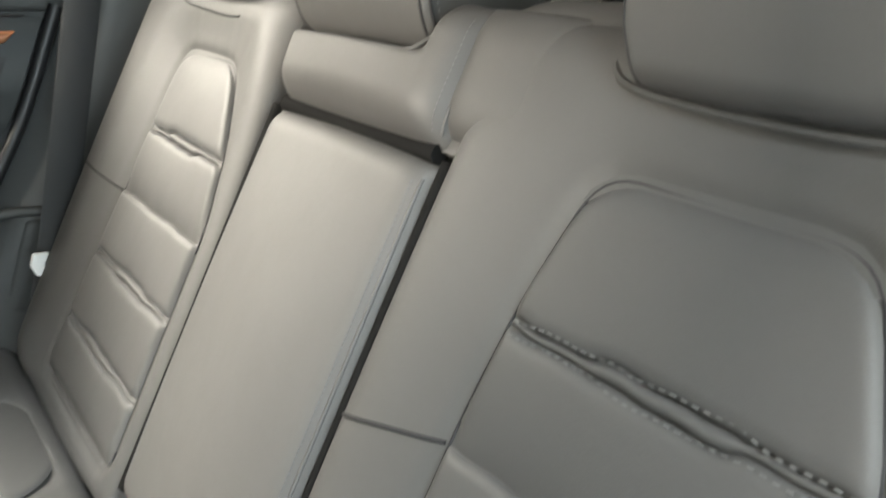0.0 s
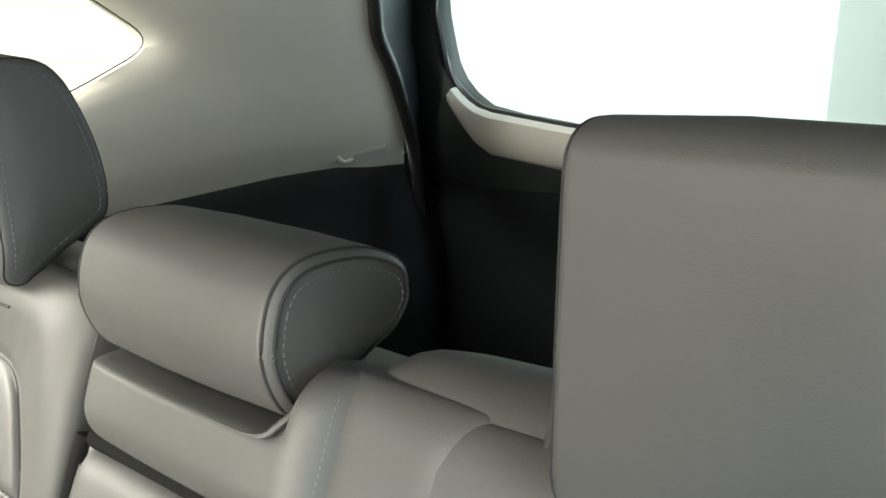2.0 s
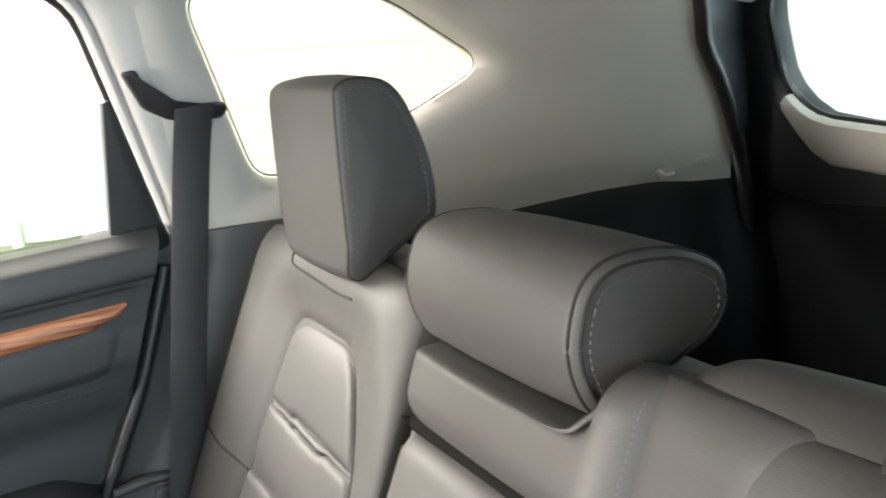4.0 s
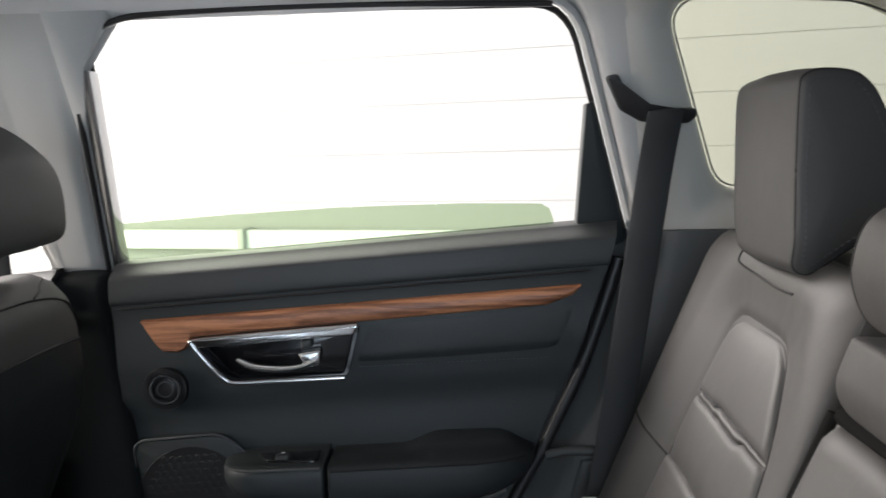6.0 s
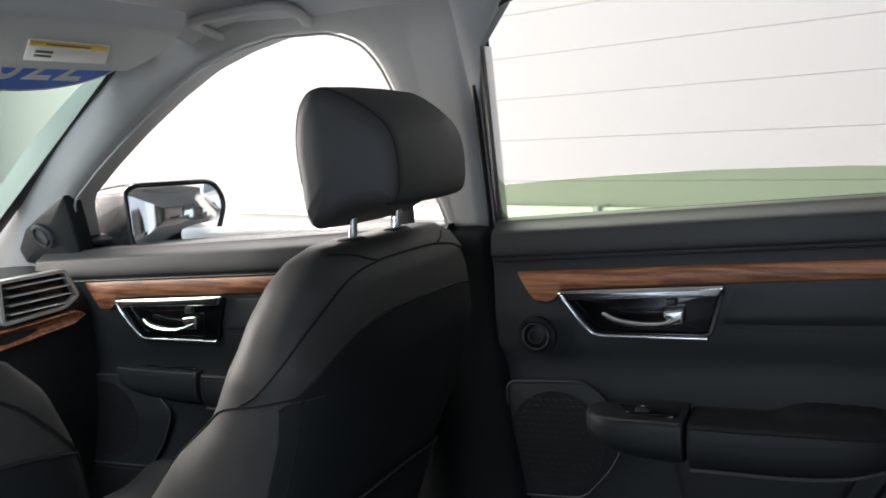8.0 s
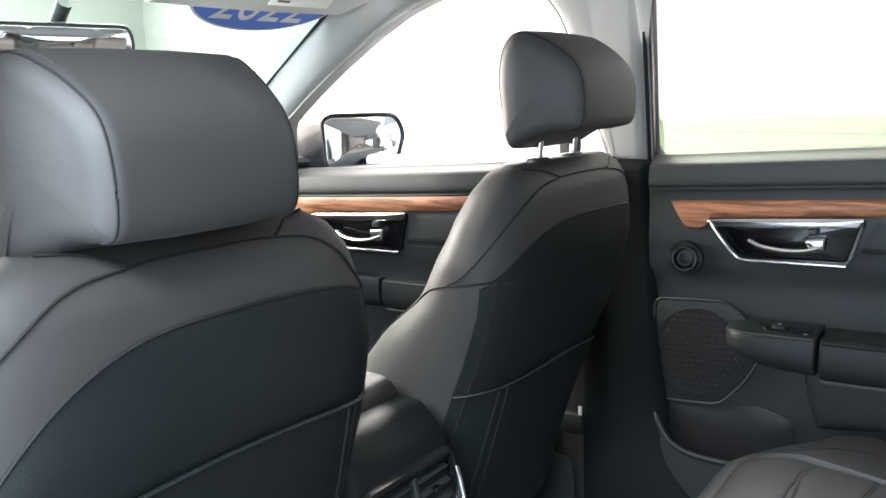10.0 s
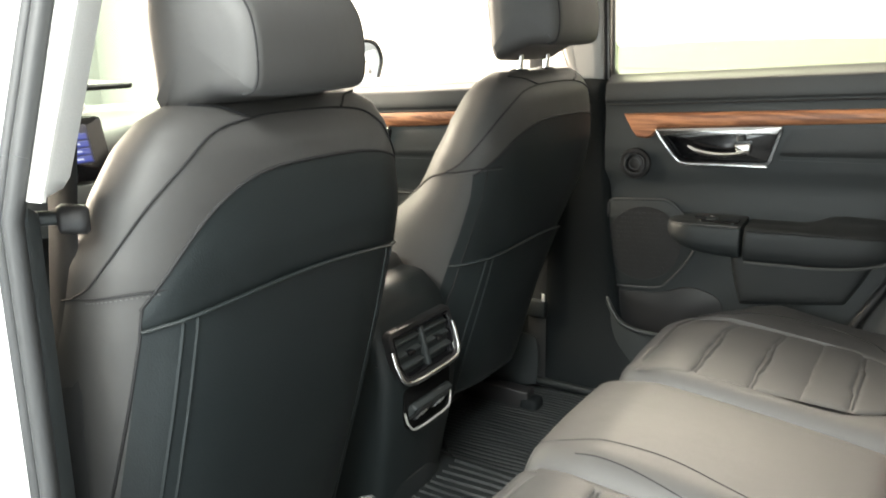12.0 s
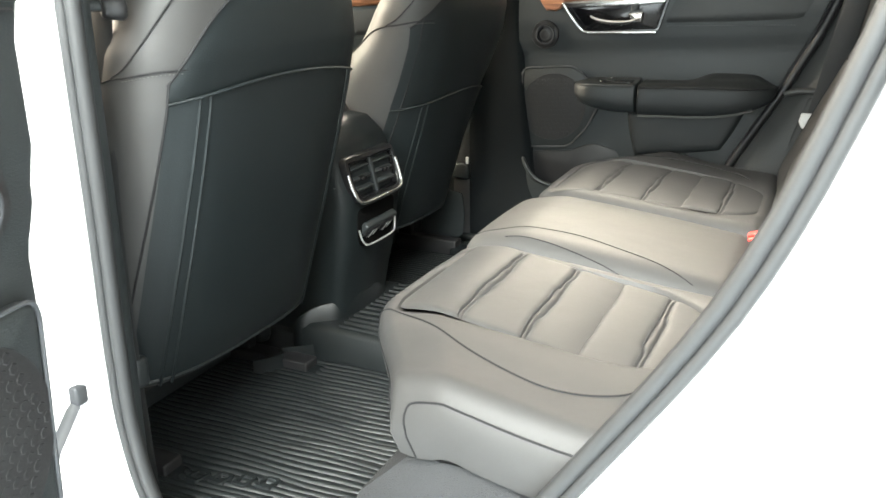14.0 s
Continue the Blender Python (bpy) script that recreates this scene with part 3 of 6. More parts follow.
def headliner():
    xs = [-1.02 + 2.34 * i / 60 for i in range(61)]
    ys = [-0.60 + 1.2 * i / 40 for i in range(41)]

    def z(x, y):
        s = abs(y) / 0.6
        return 1.668 - 0.050 * s ** 4 - 0.05 * smoothstep(0.95, 1.4, x) - 0.06 * smoothstep(-0.88, -1.2, x)
    top = [(x, y, z(x, y)) for x in xs for y in ys]
    m = len(ys)
    fs = [(i * m + j, i * m + j + 1, (i + 1) * m + j + 1, (i + 1) * m + j) for i in range(60) for j in range(40)]
    k = len(top)
    top += [(x, y, 1.78) for x, y, zz in top[:k]]
    fs += [tuple(k + v for v in reversed(f)) for f in fs[:2400]]
    for i in range(60):
        fs += [(i * m, (i + 1) * m, k + (i + 1) * m, k + i * m), (i * m + 40, k + i * m + 40, k + (i + 1) * m + 40, (i + 1) * m + 40)]
    for j in range(40):
        fs += [(j, k + j, k + j + 1, j + 1), (60 * m + j, 60 * m + j + 1, k + 60 * m + j + 1, k + 60 * m + j)]
    return mesh_thing("ceiling_headliner", (top, fs), CLOTH, "grey cloth headliner of the car roof", "headliner", kind="structure")


headliner()


def grid_shape(us, vs, f):
    m = len(vs)
    return [tuple(f(u, v)) for u in us for v in vs], [(i * m + j, i * m + j + 1, (i + 1) * m + j + 1, (i + 1) * m + j) for i in range(len(us) - 1) for j in range(m - 1)]


def tailgate():
    at = lambda y, z, h: Vector((1.45 + 0.4 * (1.3 - z) - h, y, z))
    t = thing("tailgate", "closed tailgate with dark trim and a light lower window ledge", "tailgate", kind="structure")
    win = rounded([(-0.30, 1.338), (0.30, 1.338), (0.535, 1.362), (0.59, 1.43), (0.58, 1.60), (-0.58, 1.60), (-0.59, 1.43), (-0.535, 1.362)], 0.05)
    out = [(-0.78, 0.95), (0.78, 0.95), (0.76, 1.30), (0.68, 1.67), (-0.68, 1.67), (-0.76, 1.30)]
    c = (0, 1.45)
    part("inner_trim", bands(star(out, 120, c), star(win, 120, c), at, [(0, -0.05), (0, 0.0), (0.06, 0.012), (0.3, 0.02), (0.6, 0.025), (1.0, 0.0)]), DARK, t)
    bottom = sorted([p for p in star(win, 240, c) if p[1] < 1.41])
    drop = lambda a: 0.075 * smoothstep(0.60, 0.50, abs(a)) + 0.012
    part("window_ledge", loft([[at(a * k, b - drop(a) * f, h) for a, b in bottom] for k, f, h in ((1.0, 0.0, -0.01), (1.0, 0.0, 0.016), (1.0, 0.10, 0.030), (1.01, 0.5, 0.040), (1.02, 0.9, 0.036), (1.025, 1.0, 0.026), (1.025, 1.0, 0.0))], caps=False, closed=False), QTRIM, t, "light grey moulded ledge")
    seal = win
    part("rubber_seal", tube([at(a, b, 0.0) for a, b in seal + seal[:1]], 0.008, 6), RUBBER, t)
    p = part("pane", slab(offset_outline(win, 0.01), at, -0.04, -0.036, 0.001), GLASS_CLEAR, t)
    p.visible_shadow = False
    part("lower_panel", pad(lambda u, v, h: Vector((1.50 - h, u, v)), [(-0.74, 0.62), (0.74, 0.62), (0.74, 1.25), (-0.74, 1.25)], 0.03, 0.01, 0.03), CARGO, t)
    for s in (-1, 1):
        part("weatherstrip", tube(smooth_line([(1.09, s * 0.52, 1.655), (1.14, s * 0.549, 1.567), (1.172, s * 0.571, 1.511), (1.243, s * 0.597, 1.437), (1.328, s * 0.636, 1.333), (1.400, s * 0.676, 1.225), (1.43, s * 0.69, 1.05), (1.44, s * 0.69, 0.7)], 6), 0.014, 8), RUBBER, t)
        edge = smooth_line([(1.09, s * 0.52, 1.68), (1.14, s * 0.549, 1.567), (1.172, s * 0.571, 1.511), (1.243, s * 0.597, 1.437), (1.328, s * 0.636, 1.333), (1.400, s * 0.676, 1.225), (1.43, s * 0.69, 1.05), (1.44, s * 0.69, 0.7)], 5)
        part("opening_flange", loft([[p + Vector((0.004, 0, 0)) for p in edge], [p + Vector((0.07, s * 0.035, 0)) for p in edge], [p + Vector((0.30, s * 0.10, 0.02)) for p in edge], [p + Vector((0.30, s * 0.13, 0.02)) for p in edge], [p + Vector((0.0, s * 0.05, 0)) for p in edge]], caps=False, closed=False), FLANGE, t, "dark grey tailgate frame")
    wiper = thing("rear_wiper", "grey and black rear wiper resting outside the rear window", "wiper")
    part("arm", tube([(1.53, -0.05, 1.335), (1.52, -0.3, 1.352), (1.515, -0.48, 1.362)], 0.013, 8, 0.6), GREY, wiper)
    part("blade", tube([(1.51, 0.05, 1.350), (1.505, -0.25, 1.362), (1.51, -0.5, 1.372)], 0.007, 6), RUBBER, wiper)
    return t


tailgate()


def cargo():
    for s, tag in ((1, "right"), (-1, "left")):
        xs = [i / 30 for i in range(31)]
        zs = [0.55 + 0.714 * i / 20 for i in range(21)]
        inn, x0 = (0.0, 0.30) if s > 0 else (0.09, 0.42)
        shape = height_panel(xs, zs, lambda x, z: yside(x, 1.23) + 0.004 - inn - 0.05 * smoothstep(1.20, 1.0, z) + 0.02 * math.sin(9 * x) * smoothstep(1.2, 0.9, z), lambda x, z: yside(x, 1.23) + 0.022 - inn, lambda q, z: x0 + (1.52 - x0) * q)
        mesh_thing("trim_cargo_" + tag, shape if s > 0 else mirrored(shape), CARGO, "black plastic side lining of the luggage space", "cargo trim", kind="structure")
        hk = [(1.15, 1.274), (1.165, 1.288), (1.19, 1.296), (1.285, 1.298), (1.29, 1.285), (1.2, 1.272)]
        part("hook_recess", slab(rounded(hk, 0.008), side(s), 0.008, 0.0125, 0.003), QTRIM, QUARTER_RIGHT if s > 0 else QUARTER_LEFT)
        part("bag_hook", tube(smooth_line([side(s)(1.155, 1.286, 0.020), side(s)(1.165, 1.276, 0.030), side(s)(1.19, 1.277, 0.024)], 5), 0.0045, 8), QTRIM, QUARTER_RIGHT if s > 0 else QUARTER_LEFT)
    mesh_thing("floor_cargo", box(0.3, 1.5, -0.74, 0.74, 0.60, 0.66, 0.01), CARPET, "black carpeted luggage floor behind the rear seat", "cargo floor", kind="structure")


cargo()


def car_floor():
    f = thing("floor", "black carpeted car floor with a raised centre tunnel", "car floor", kind="structure")
    ys = [-0.74 + 1.48 * i / 60 for i in range(61)]
    xs = [-2.0 + 2.1 * i / 40 for i in range(41)]

    def z(x, y):
        return 0.470 + 0.050 * smoothstep(0.165, 0.125, abs(y)) + 0.05 * smoothstep(0.66, 0.72, abs(y)) + 0.25 * smoothstep(-1.5, -1.9, x)
    part("carpet", grid_shape(xs, ys, lambda x, y: (x, y, z(x, y))), CARPET, f)
    part("underbody", box(-2.0, 1.5, -0.80, 0.80, 0.22, 0.36, 0.02), RUBBER, f)
    for s in (-1, 1):
        part("sill_trim", pad(lambda u, v, h: Vector((u, s * v, 0.505 + h)), [(-0.52, 0.68), (0.12, 0.68), (0.12, 0.80), (-0.52, 0.80)], 0.02, 0.01, 0.02, (20, 8), back=-0.08), DARK, f)
    return f


car_floor()


def front_shell():
    """Windscreen, its black border and the firewall."""
    top, low = -1.06, -1.90
    at = lambda y, s, h: Vector((top + (low - top) * s - 0.10 * (1 - (y / 0.75) ** 2) * (0.4 + s * 0.6) - h * 0.5, y * (0.80 + 0.2 * s), 1.65 - 0.52 * s - h * 0.8))
    w = thing("windscreen", "clear laminated windscreen with a pale green tint", "windscreen", kind="structure")
    us, vs = [-0.675 + 1.35 * i / 30 for i in range(31)], [i / 20 for i in range(21)]
    g = part("pane", join(grid_shape(us, vs, lambda y, s: at(y, s, 0.0)), grid_shape(us, vs, lambda y, s: at(y, s, -0.006))), glass_mat("windscreen_glass", (0.80, 0.90, 0.86)), w)
    g.visible_shadow = False
    for s in (-1, 1):
        part("black_border", ribbon([at(s * 0.668, q, 0.004) for q in vs], 0.03, 0.002, (0, 1, 0)), RUBBER, w)
    part("black_border", ribbon([at(y, 0.97, 0.004) for y in us], 0.09, 0.002, (1, 0, -0.5)), RUBBER, w)
    mesh_thing("wall_firewall", box(-2.05, -1.95, -0.8, 0.8, 0.3, 1.12, 0.02), DARK, "dark bulkhead behind the dashboard", "bulkhead", kind="structure")
    st = thing("windscreen_sticker", "blue oval windscreen sticker with white figures, seen from behind", "sticker")
    ov = lambda a, b, h: at(0.455 + a, 0.098 - b, 0.010 + h)
    ring = lambda ra, rb: [(ra * math.cos(2 * math.pi * k / 48), rb * math.sin(2 * math.pi * k / 48)) for k in range(48)]
    part("white_edge", slab(ring(0.222, 0.112), ov, -0.002, 0.0, 0.0005), WHITE, st, "white rim")
    part("blue_oval", slab(ring(0.215, 0.104), ov, 0.001, 0.002, 0.0005), BLUE, st)
    cu = bpy.data.curves.new("figures", "FONT")
    cu.body, cu.size, cu.align_x, cu.align_y, cu.extrude = "2022", 0.155, "CENTER", "CENTER", 0.0005
    tmp = bpy.data.objects.new("figures", cu)
    me = bpy.data.meshes.new_from_object(tmp)
    vs2 = [tuple(ov(v.co.x * 0.9, v.co.y * 0.9 - 0.028, 0.004 + v.co.z)) for v in me.vertices]
    part("year_text", (vs2, [tuple(p.vertices) for p in me.polygons]), WHITE, st, "white figures", smooth=False)
    bpy.data.objects.remove(tmp)
    return w


front_shell()


# ---- doors ----
def door_surface(x, z, xf):
    """The inner face of a right-hand door panel."""
    d = z - belt(x)
    y = 0.712 - 0.052 * smoothstep(-0.60, -1.0, x)
    y += 0.022 * smoothstep(-0.022, 0.0, d)
    y -= 0.006 * smoothstep(-0.085, -0.062, d) * smoothstep(0.0, -0.05, d)
    y += 0.006 * smoothstep(-0.170, -0.190, d)
    y += 0.012 * smoothstep(-0.20, -0.26, d)
    y += 0.010 * smoothstep(-0.30, -0.42, d)
    return y


def door_panel(name, sign, xf, xr_of, hx, label, grow=1.0, rise=0.0, arm_rise=0.0):
    """A closed door: lining, belt roll, wood strip, handle, tweeter, armrest, speaker, pocket. hx: the handle's front corner."""
    door = thing(name, label, "car door", kind="structure")
    fix = (lambda s: s) if sign > 0 else mirrored

    def add(nm, shape, m, par=None, lab="", sm=True):
        return part(nm, fix(shape), m, par or door, lab, sm)
    xs = [i / 60 for i in range(61)]
    zlow = 0.42

    def inside(q, s):
        return xf + (xr_of(s) - xf) * q
    # lower lining, then the belt roll above the fold
    m = len(xs)
    rows = [i / 50 for i in range(51)]
    def lining(d0, d1, lift):
        top = []
        for r in rows:
            for q in xs:
                zz0 = 1.25 + d0 + (d1 - d0) * r
                x = inside(q, zz0 + 0.045)
                z = belt(x) + d0 + (d1 - d0) * r
                top.append((x, door_surface(x, z, xf) - lift * (1 - abs(2 * r - 1) ** 8), z))
        k = len(rows)
        fs = [(j * m + i, j * m + i + 1, (j + 1) * m + i + 1, (j + 1) * m + i) for j in range(k - 1) for i in range(m - 1)]
        n = len(top)
        rim = [i for i in range(m)] + [j * m + m - 1 for j in range(1, k)] + [(k - 1) * m + i for i in range(m - 2, -1, -1)] + [j * m for j in range(k - 2, 0, -1)]
        vs = top + [(top[i][0], 0.80, top[i][2]) for i in rim]
        for i in range(len(rim)):
            j = (i + 1) % len(rim)
            fs.append((rim[i], rim[j], n + j, n + i))
        return vs, fs
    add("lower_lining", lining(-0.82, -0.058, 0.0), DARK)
    add("belt_roll", lining(-0.0615, 0.0, 0.004), DOORSOFT, None, "soft black upper roll with a sewn seam")
    seam = [(x, door_surface(x, belt(x) - 0.066, xf) - 0.0015, belt(x) - 0.067) for x in [xf + 0.01 + (xr_of(1.18) - xf - 0.02) * i / 40 for i in range(41)]]
    add("seam", tube(seam, 0.0018, 5), RUBBER)
    face = lambda x, d, h: Vector((x, door_surface(x, belt(x) + d, xf) - h, belt(x) + d))
    lining_face = face
    face = lambda x, d, h: lining_face(hx + (x - hx) * grow if x < hx + 0.30 else x + 0.30 * (grow - 1), -0.1235 + (d + 0.1235) * grow + rise, h)
    xr = xr_of(1.20) - 0.030
    wl = hx - 0.074
    wx, wd = (wl, wl + 0.018, wl + 0.03, hx - 0.02, hx - 0.008, hx + 0.003, hx + 0.02, xr - 0.05, xr - 0.012, xr), (-0.090, -0.125, -0.140, -0.143, -0.138, -0.121, -0.1195, -0.115, -0.103, -0.091)
    rings = []
    for x in sorted(set(list(wx) + [wl + (xr - wl) * k / 40 for k in range(41)])):
        lo, hi = float(np.interp(x, wx, wd)), -0.087 - 0.001 * (x - wl)
        e = min(0.004, (hi - lo) * 0.3)
        rings.append([face(x, lo, -0.006), face(x, lo, 0.004), face(x, lo + e, 0.0095), face(x, (lo + hi) / 2, 0.0105), face(x, hi - e, 0.0095), face(x, hi, 0.004), face(x, hi, -0.006)])
    add("wood_trim", loft(rings), WOOD, None, "polished brown wood strip")
    # handle bezel
    o = [(hx, -0.1235), (hx + 0.267, -0.1205), (hx + 0.243, -0.204), (hx + 0.057, -0.1985)]
    o = rounded(o, 0.014, 6)
    inn = offset_outline(o, -0.007)
    bez = add("handle_cup", slab(inn, face, -0.002, 0.004, 0.002), GLOSS, None, "gloss black handle recess")
    edge_line = smooth_line([face(hx + 0.262, -0.1225, 0.009), face(hx + 0.10, -0.1240, 0.009), face(hx + 0.012, -0.1255, 0.009), face(hx + 0.004, -0.131, 0.009), face(hx + 0.026, -0.162, 0.009), face(hx + 0.048, -0.190, 0.009), face(hx + 0.066, -0.199, 0.009), face(hx + 0.12, -0.2005, 0.009), face(hx + 0.238, -0.2040, 0.009)], 6)
    add("chrome_bezel", tube(edge_line, 0.0045, 8, 1.0, (0, 1, 0)), CHROME, None, "satin chrome bezel")
    add("bezel_wall", frame_ring(o, inn, face, -0.002, 0.009, 0.002), GLOSS)
    # upper bar of the bezel is broader
    bar = [(hx + 0.003, -0.1235), (hx + 0.264, -0.1205), (hx + 0.255, -0.136), (hx + 0.012, -0.1365)]
    add("chrome_bar", slab(rounded(bar, 0.004, 3), face, 0.002, 0.0145, 0.003), CHROME)
    lever = smooth_line([face(hx + 0.076, -0.160, 0.012), face(hx + 0.10, -0.170, 0.020), face(hx + 0.14, -0.176, 0.026), face(hx + 0.175, -0.175, 0.026), face(hx + 0.20, -0.168, 0.020)], 6)
    add("handle", tube(lever, lambda t: 0.0035 + 0.0045 * math.sin(math.pi * min(1, t * 0.8 + 0.2)) , 8, 0.7), CHROME, None, "chrome pull handle")
    add("handle_base", slab(rounded([(hx + 0.170, -0.156), (hx + 0.206, -0.153), (hx + 0.204, -0.177), (hx + 0.180, -0.180)], 0.006, 4), face, 0.004, 0.020, 0.004), CHROME)
    add("lock_tab", slab(rounded([(hx + 0.174, -0.138), (hx + 0.192, -0.137), (hx + 0.192, -0.150), (hx + 0.174, -0.151)], 0.003, 3), face, 0.004, 0.012, 0.003), DARK)
    # insert behind the handle
    add("insert_panel", pad(lambda u, v, h: face(u, v, h), [(hx + 0.256, -0.185), (xr_of(1.08) - 0.03, -0.195), (xr_of(1.15) - 0.02, -0.122), (hx + 0.277, -0.126)], 0.0008, 0.0015, 0.014, (30, 14), 0.08), DOORSOFT, None, "soft black padded insert")
    ins = [face(hx + 0.262 + (xr_of(1.08) - hx - 0.30) * i / 30, -0.1905 - 0.008 * i / 30, 0.002) for i in range(31)]
    add("seam", stitches(ins, 0.004, 0.003, 0.0008), SEAL)
    # armrest with the switch plate in front of it
    face = lining_face
    ax = hx + 0.208
    def arm(u, v, h):
        return Vector((u, 0.735 - v, belt(ax) - 0.340 + arm_rise + h + 0.035 * (u - ax)))
    end = xr_of(0.98) - 0.012
    p0 = hx + (0.040 if grow == 1.0 else -0.075)

    def hull(u, wide, top, low, hump):
        """One cross section of the armrest: flat top, sewn edge, rounded front."""
        sec = [(-0.01, top + hump), (wide * 0.30, top + hump), (wide * 0.52, top + hump * 0.45), (wide * 0.86, top * 0.9), (wide * 0.97, top * 0.45), (wide, -0.004 + low * 0.18), (wide * 0.97, low * 0.62), (wide * 0.82, low * 0.93), (wide * 0.5, low), (-0.01, low)]
        return [arm(u, p.x, p.y) for p in smooth_line([(a, b, 0) for a, b in sec], 3, True)]

    def closing(q, reach):
        return math.sqrt(max(0.0, 1 - max(0.0, 1 - q / reach) ** 2))
    rings, lip, seam_line = [], [], []
    for k in range(41):
        q = (1 - math.cos(math.pi * k / 40)) / 2
        u = ax + 0.002 + (end - ax - 0.002) * q
        e = min(closing(q + 0.0006, 0.020), closing(1.0006 - q, 0.34))
        wide, low = 0.016 + 0.068 * e * (1 - 0.10 * q), -0.006 - 0.058 * min(closing(q + 0.0006, 0.020), closing(1.0006 - q, 0.60))
        rings.append(hull(u, wide, 0.006 + 0.009 * e, low, 0.017 * smoothstep(0.34, 0.55, q) * smoothstep(1.0, 0.82, q)))
        if 0.02 < q < 0.96:
            seam_line.append(arm(u, wide * 0.985 + 0.0006, 0.45 * (0.006 + 0.009 * e) + 0.0012))
        if 0.02 < q < 0.86:
            lip.append(arm(u, wide * 0.86, low * 0.95 - 0.001))
    rest = add("armrest", loft(rings), DOORSOFT, None, "padded black armrest")
    add("armrest_seam", tube(seam_line, 0.0014, 5), SEAM, rest)
    add("pull_lip", tube(lip, 0.0032, 6), STITCH, rest, "grey lip under the armrest")
    rings, lip = [], []
    for k in range(33):
        q = (1 - math.cos(math.pi * k / 32)) / 2
        u = p0 + (ax - p0) * q
        e, f = closing(q + 0.0006, 0.42), closing(q + 0.0006, 0.95)
        g = closing(1.0006 - q, 0.016)
        wide, low = (0.022 + 0.060 * e) * (0.8 + 0.2 * g), -0.008 - 0.050 * f * (0.8 + 0.2 * g)
        rings.append(hull(u, wide, 0.008 + 0.009 * e, low, 0.003))
        if 0.10 < q < 0.97:
            lip.append(arm(u, wide * 0.955, 0.55 * (0.008 + 0.009 * e) + 0.0035))
    plate = add("switch_plate", loft(rings), DARK)
    add("switch_lip", tube(lip, 0.0022, 6), STITCH, plate, "thin grey edge of the switch plate")
    add("switch_inlay", slab(rounded([(p0 + 0.05, 0.016), (ax - 0.012, 0.016), (ax - 0.012, 0.064), (p0 + 0.075, 0.056)], 0.012), arm, 0.012, 0.0205, 0.002), GLOSS, plate, "gloss black switch plate")
    add("window_switch", pad(lambda u, v, h: arm(u, v, h), [(hx + 0.125, 0.034), (hx + 0.155, 0.034), (hx + 0.155, 0.058), (hx + 0.125, 0.058)], 0.025, 0.002, 0.005, (6, 6), back=0.016), DARK, plate)
    add("switch_mark", slab([(hx + 0.137, 0.042), (hx + 0.142, 0.042), (hx + 0.142, 0.046), (hx + 0.137, 0.046)], arm, 0.026, 0.0275, 0.0003), WHITE, plate)
    # tweeter
    if grow == 1.0:
        circ = lambda r: [(hx - 0.047 + r * math.cos(2 * math.pi * k / 32), -0.201 + r * math.sin(2 * math.pi * k / 32)) for k in range(32)]
        add("tweeter_ring", frame_ring(circ(0.036), circ(0.026), face, -0.002, 0.009, 0.003), RUBBER)
        add("tweeter_rim", frame_ring(circ(0.0250), circ(0.0215), face, -0.002, 0.011, 0.001), SEAL, None, "thin metal ring")
        add("tweeter_dome", slab(circ(0.021), face, -0.002, 0.008, 0.006), RUBBER)
        add("tweeter_core", frame_ring(circ(0.0135), circ(0.0115), face, 0.004, 0.0095, 0.001), SEAL)
    # loudspeaker with its surround, on a flat field
    fy = [door_surface(hx, belt(hx) + d, xf) for d in (-0.285, -0.480)]
    face = lambda x, d, h: Vector((x, fy[0] + (fy[1] - fy[0]) * (-0.285 - d) / 0.195 - h, belt(x) + d))
    sp = rounded([(xf + 0.012, -0.285), (hx + 0.030, -0.283), (hx + 0.055, -0.300), (hx + 0.112, -0.365), (hx + 0.075, -0.440), (hx + 0.025, -0.497), (xf + 0.012, -0.500)], 0.02)
    add("speaker_surround", slab(sp, face, -0.020, 0.010, 0.006), DARK)
    # Lighter tube along the surround draws the highlight on its edge.
    add("speaker_highlight", tube([face(a, b, 0.0095) for a, b in sp + sp[:1]], 0.0022, 6), SEAL)
    cx, cd, R = xf + (hx + 0.06 - xf) * 0.55, -0.390, 0.088
    disc = [[face(cx + r * math.cos(2 * math.pi * k / 40), cd + r * math.sin(2 * math.pi * k / 40), h) for k in range(40)] for r, h in ((R + 0.003, 0.008), (R + 0.001, 0.0108), (R - 0.002, 0.0105), (R * 0.7, 0.0108), (R * 0.4, 0.0108), (0.004, 0.0108))]
    add("grille_disc", loft(disc), RUBBER)
    holes = []
    cx, cd, R = xf + (hx + 0.06 - xf) * 0.55, -0.390, 0.082
    for i in range(-9, 10):
        for j in range(-9, 10):
            px, pd = cx + 0.0135 * (i + 0.5 * (j % 2)), cd + 0.0117 * j
            if math.hypot(px - cx, pd - cd) < R:
                hexa = [(px + 0.0066 * math.cos(math.pi / 6 + math.pi / 3 * k), pd + 0.0066 * math.sin(math.pi / 6 + math.pi / 3 * k)) for k in range(6)]
                inner = [(px + (a - px) * 0.72, pd + (b - pd) * 0.72) for a, b in hexa]
                holes.append(loft([[face(a, b, 0.0100) for a, b in hexa], [face(a, b, 0.0110) for a, b in inner]], caps=True))
    tagged(add("speaker_grille", join(*holes), RUBBER, None, "hexagon mesh loudspeaker grille", 20), kind="stuff")
    # pocket
    face = lining_face
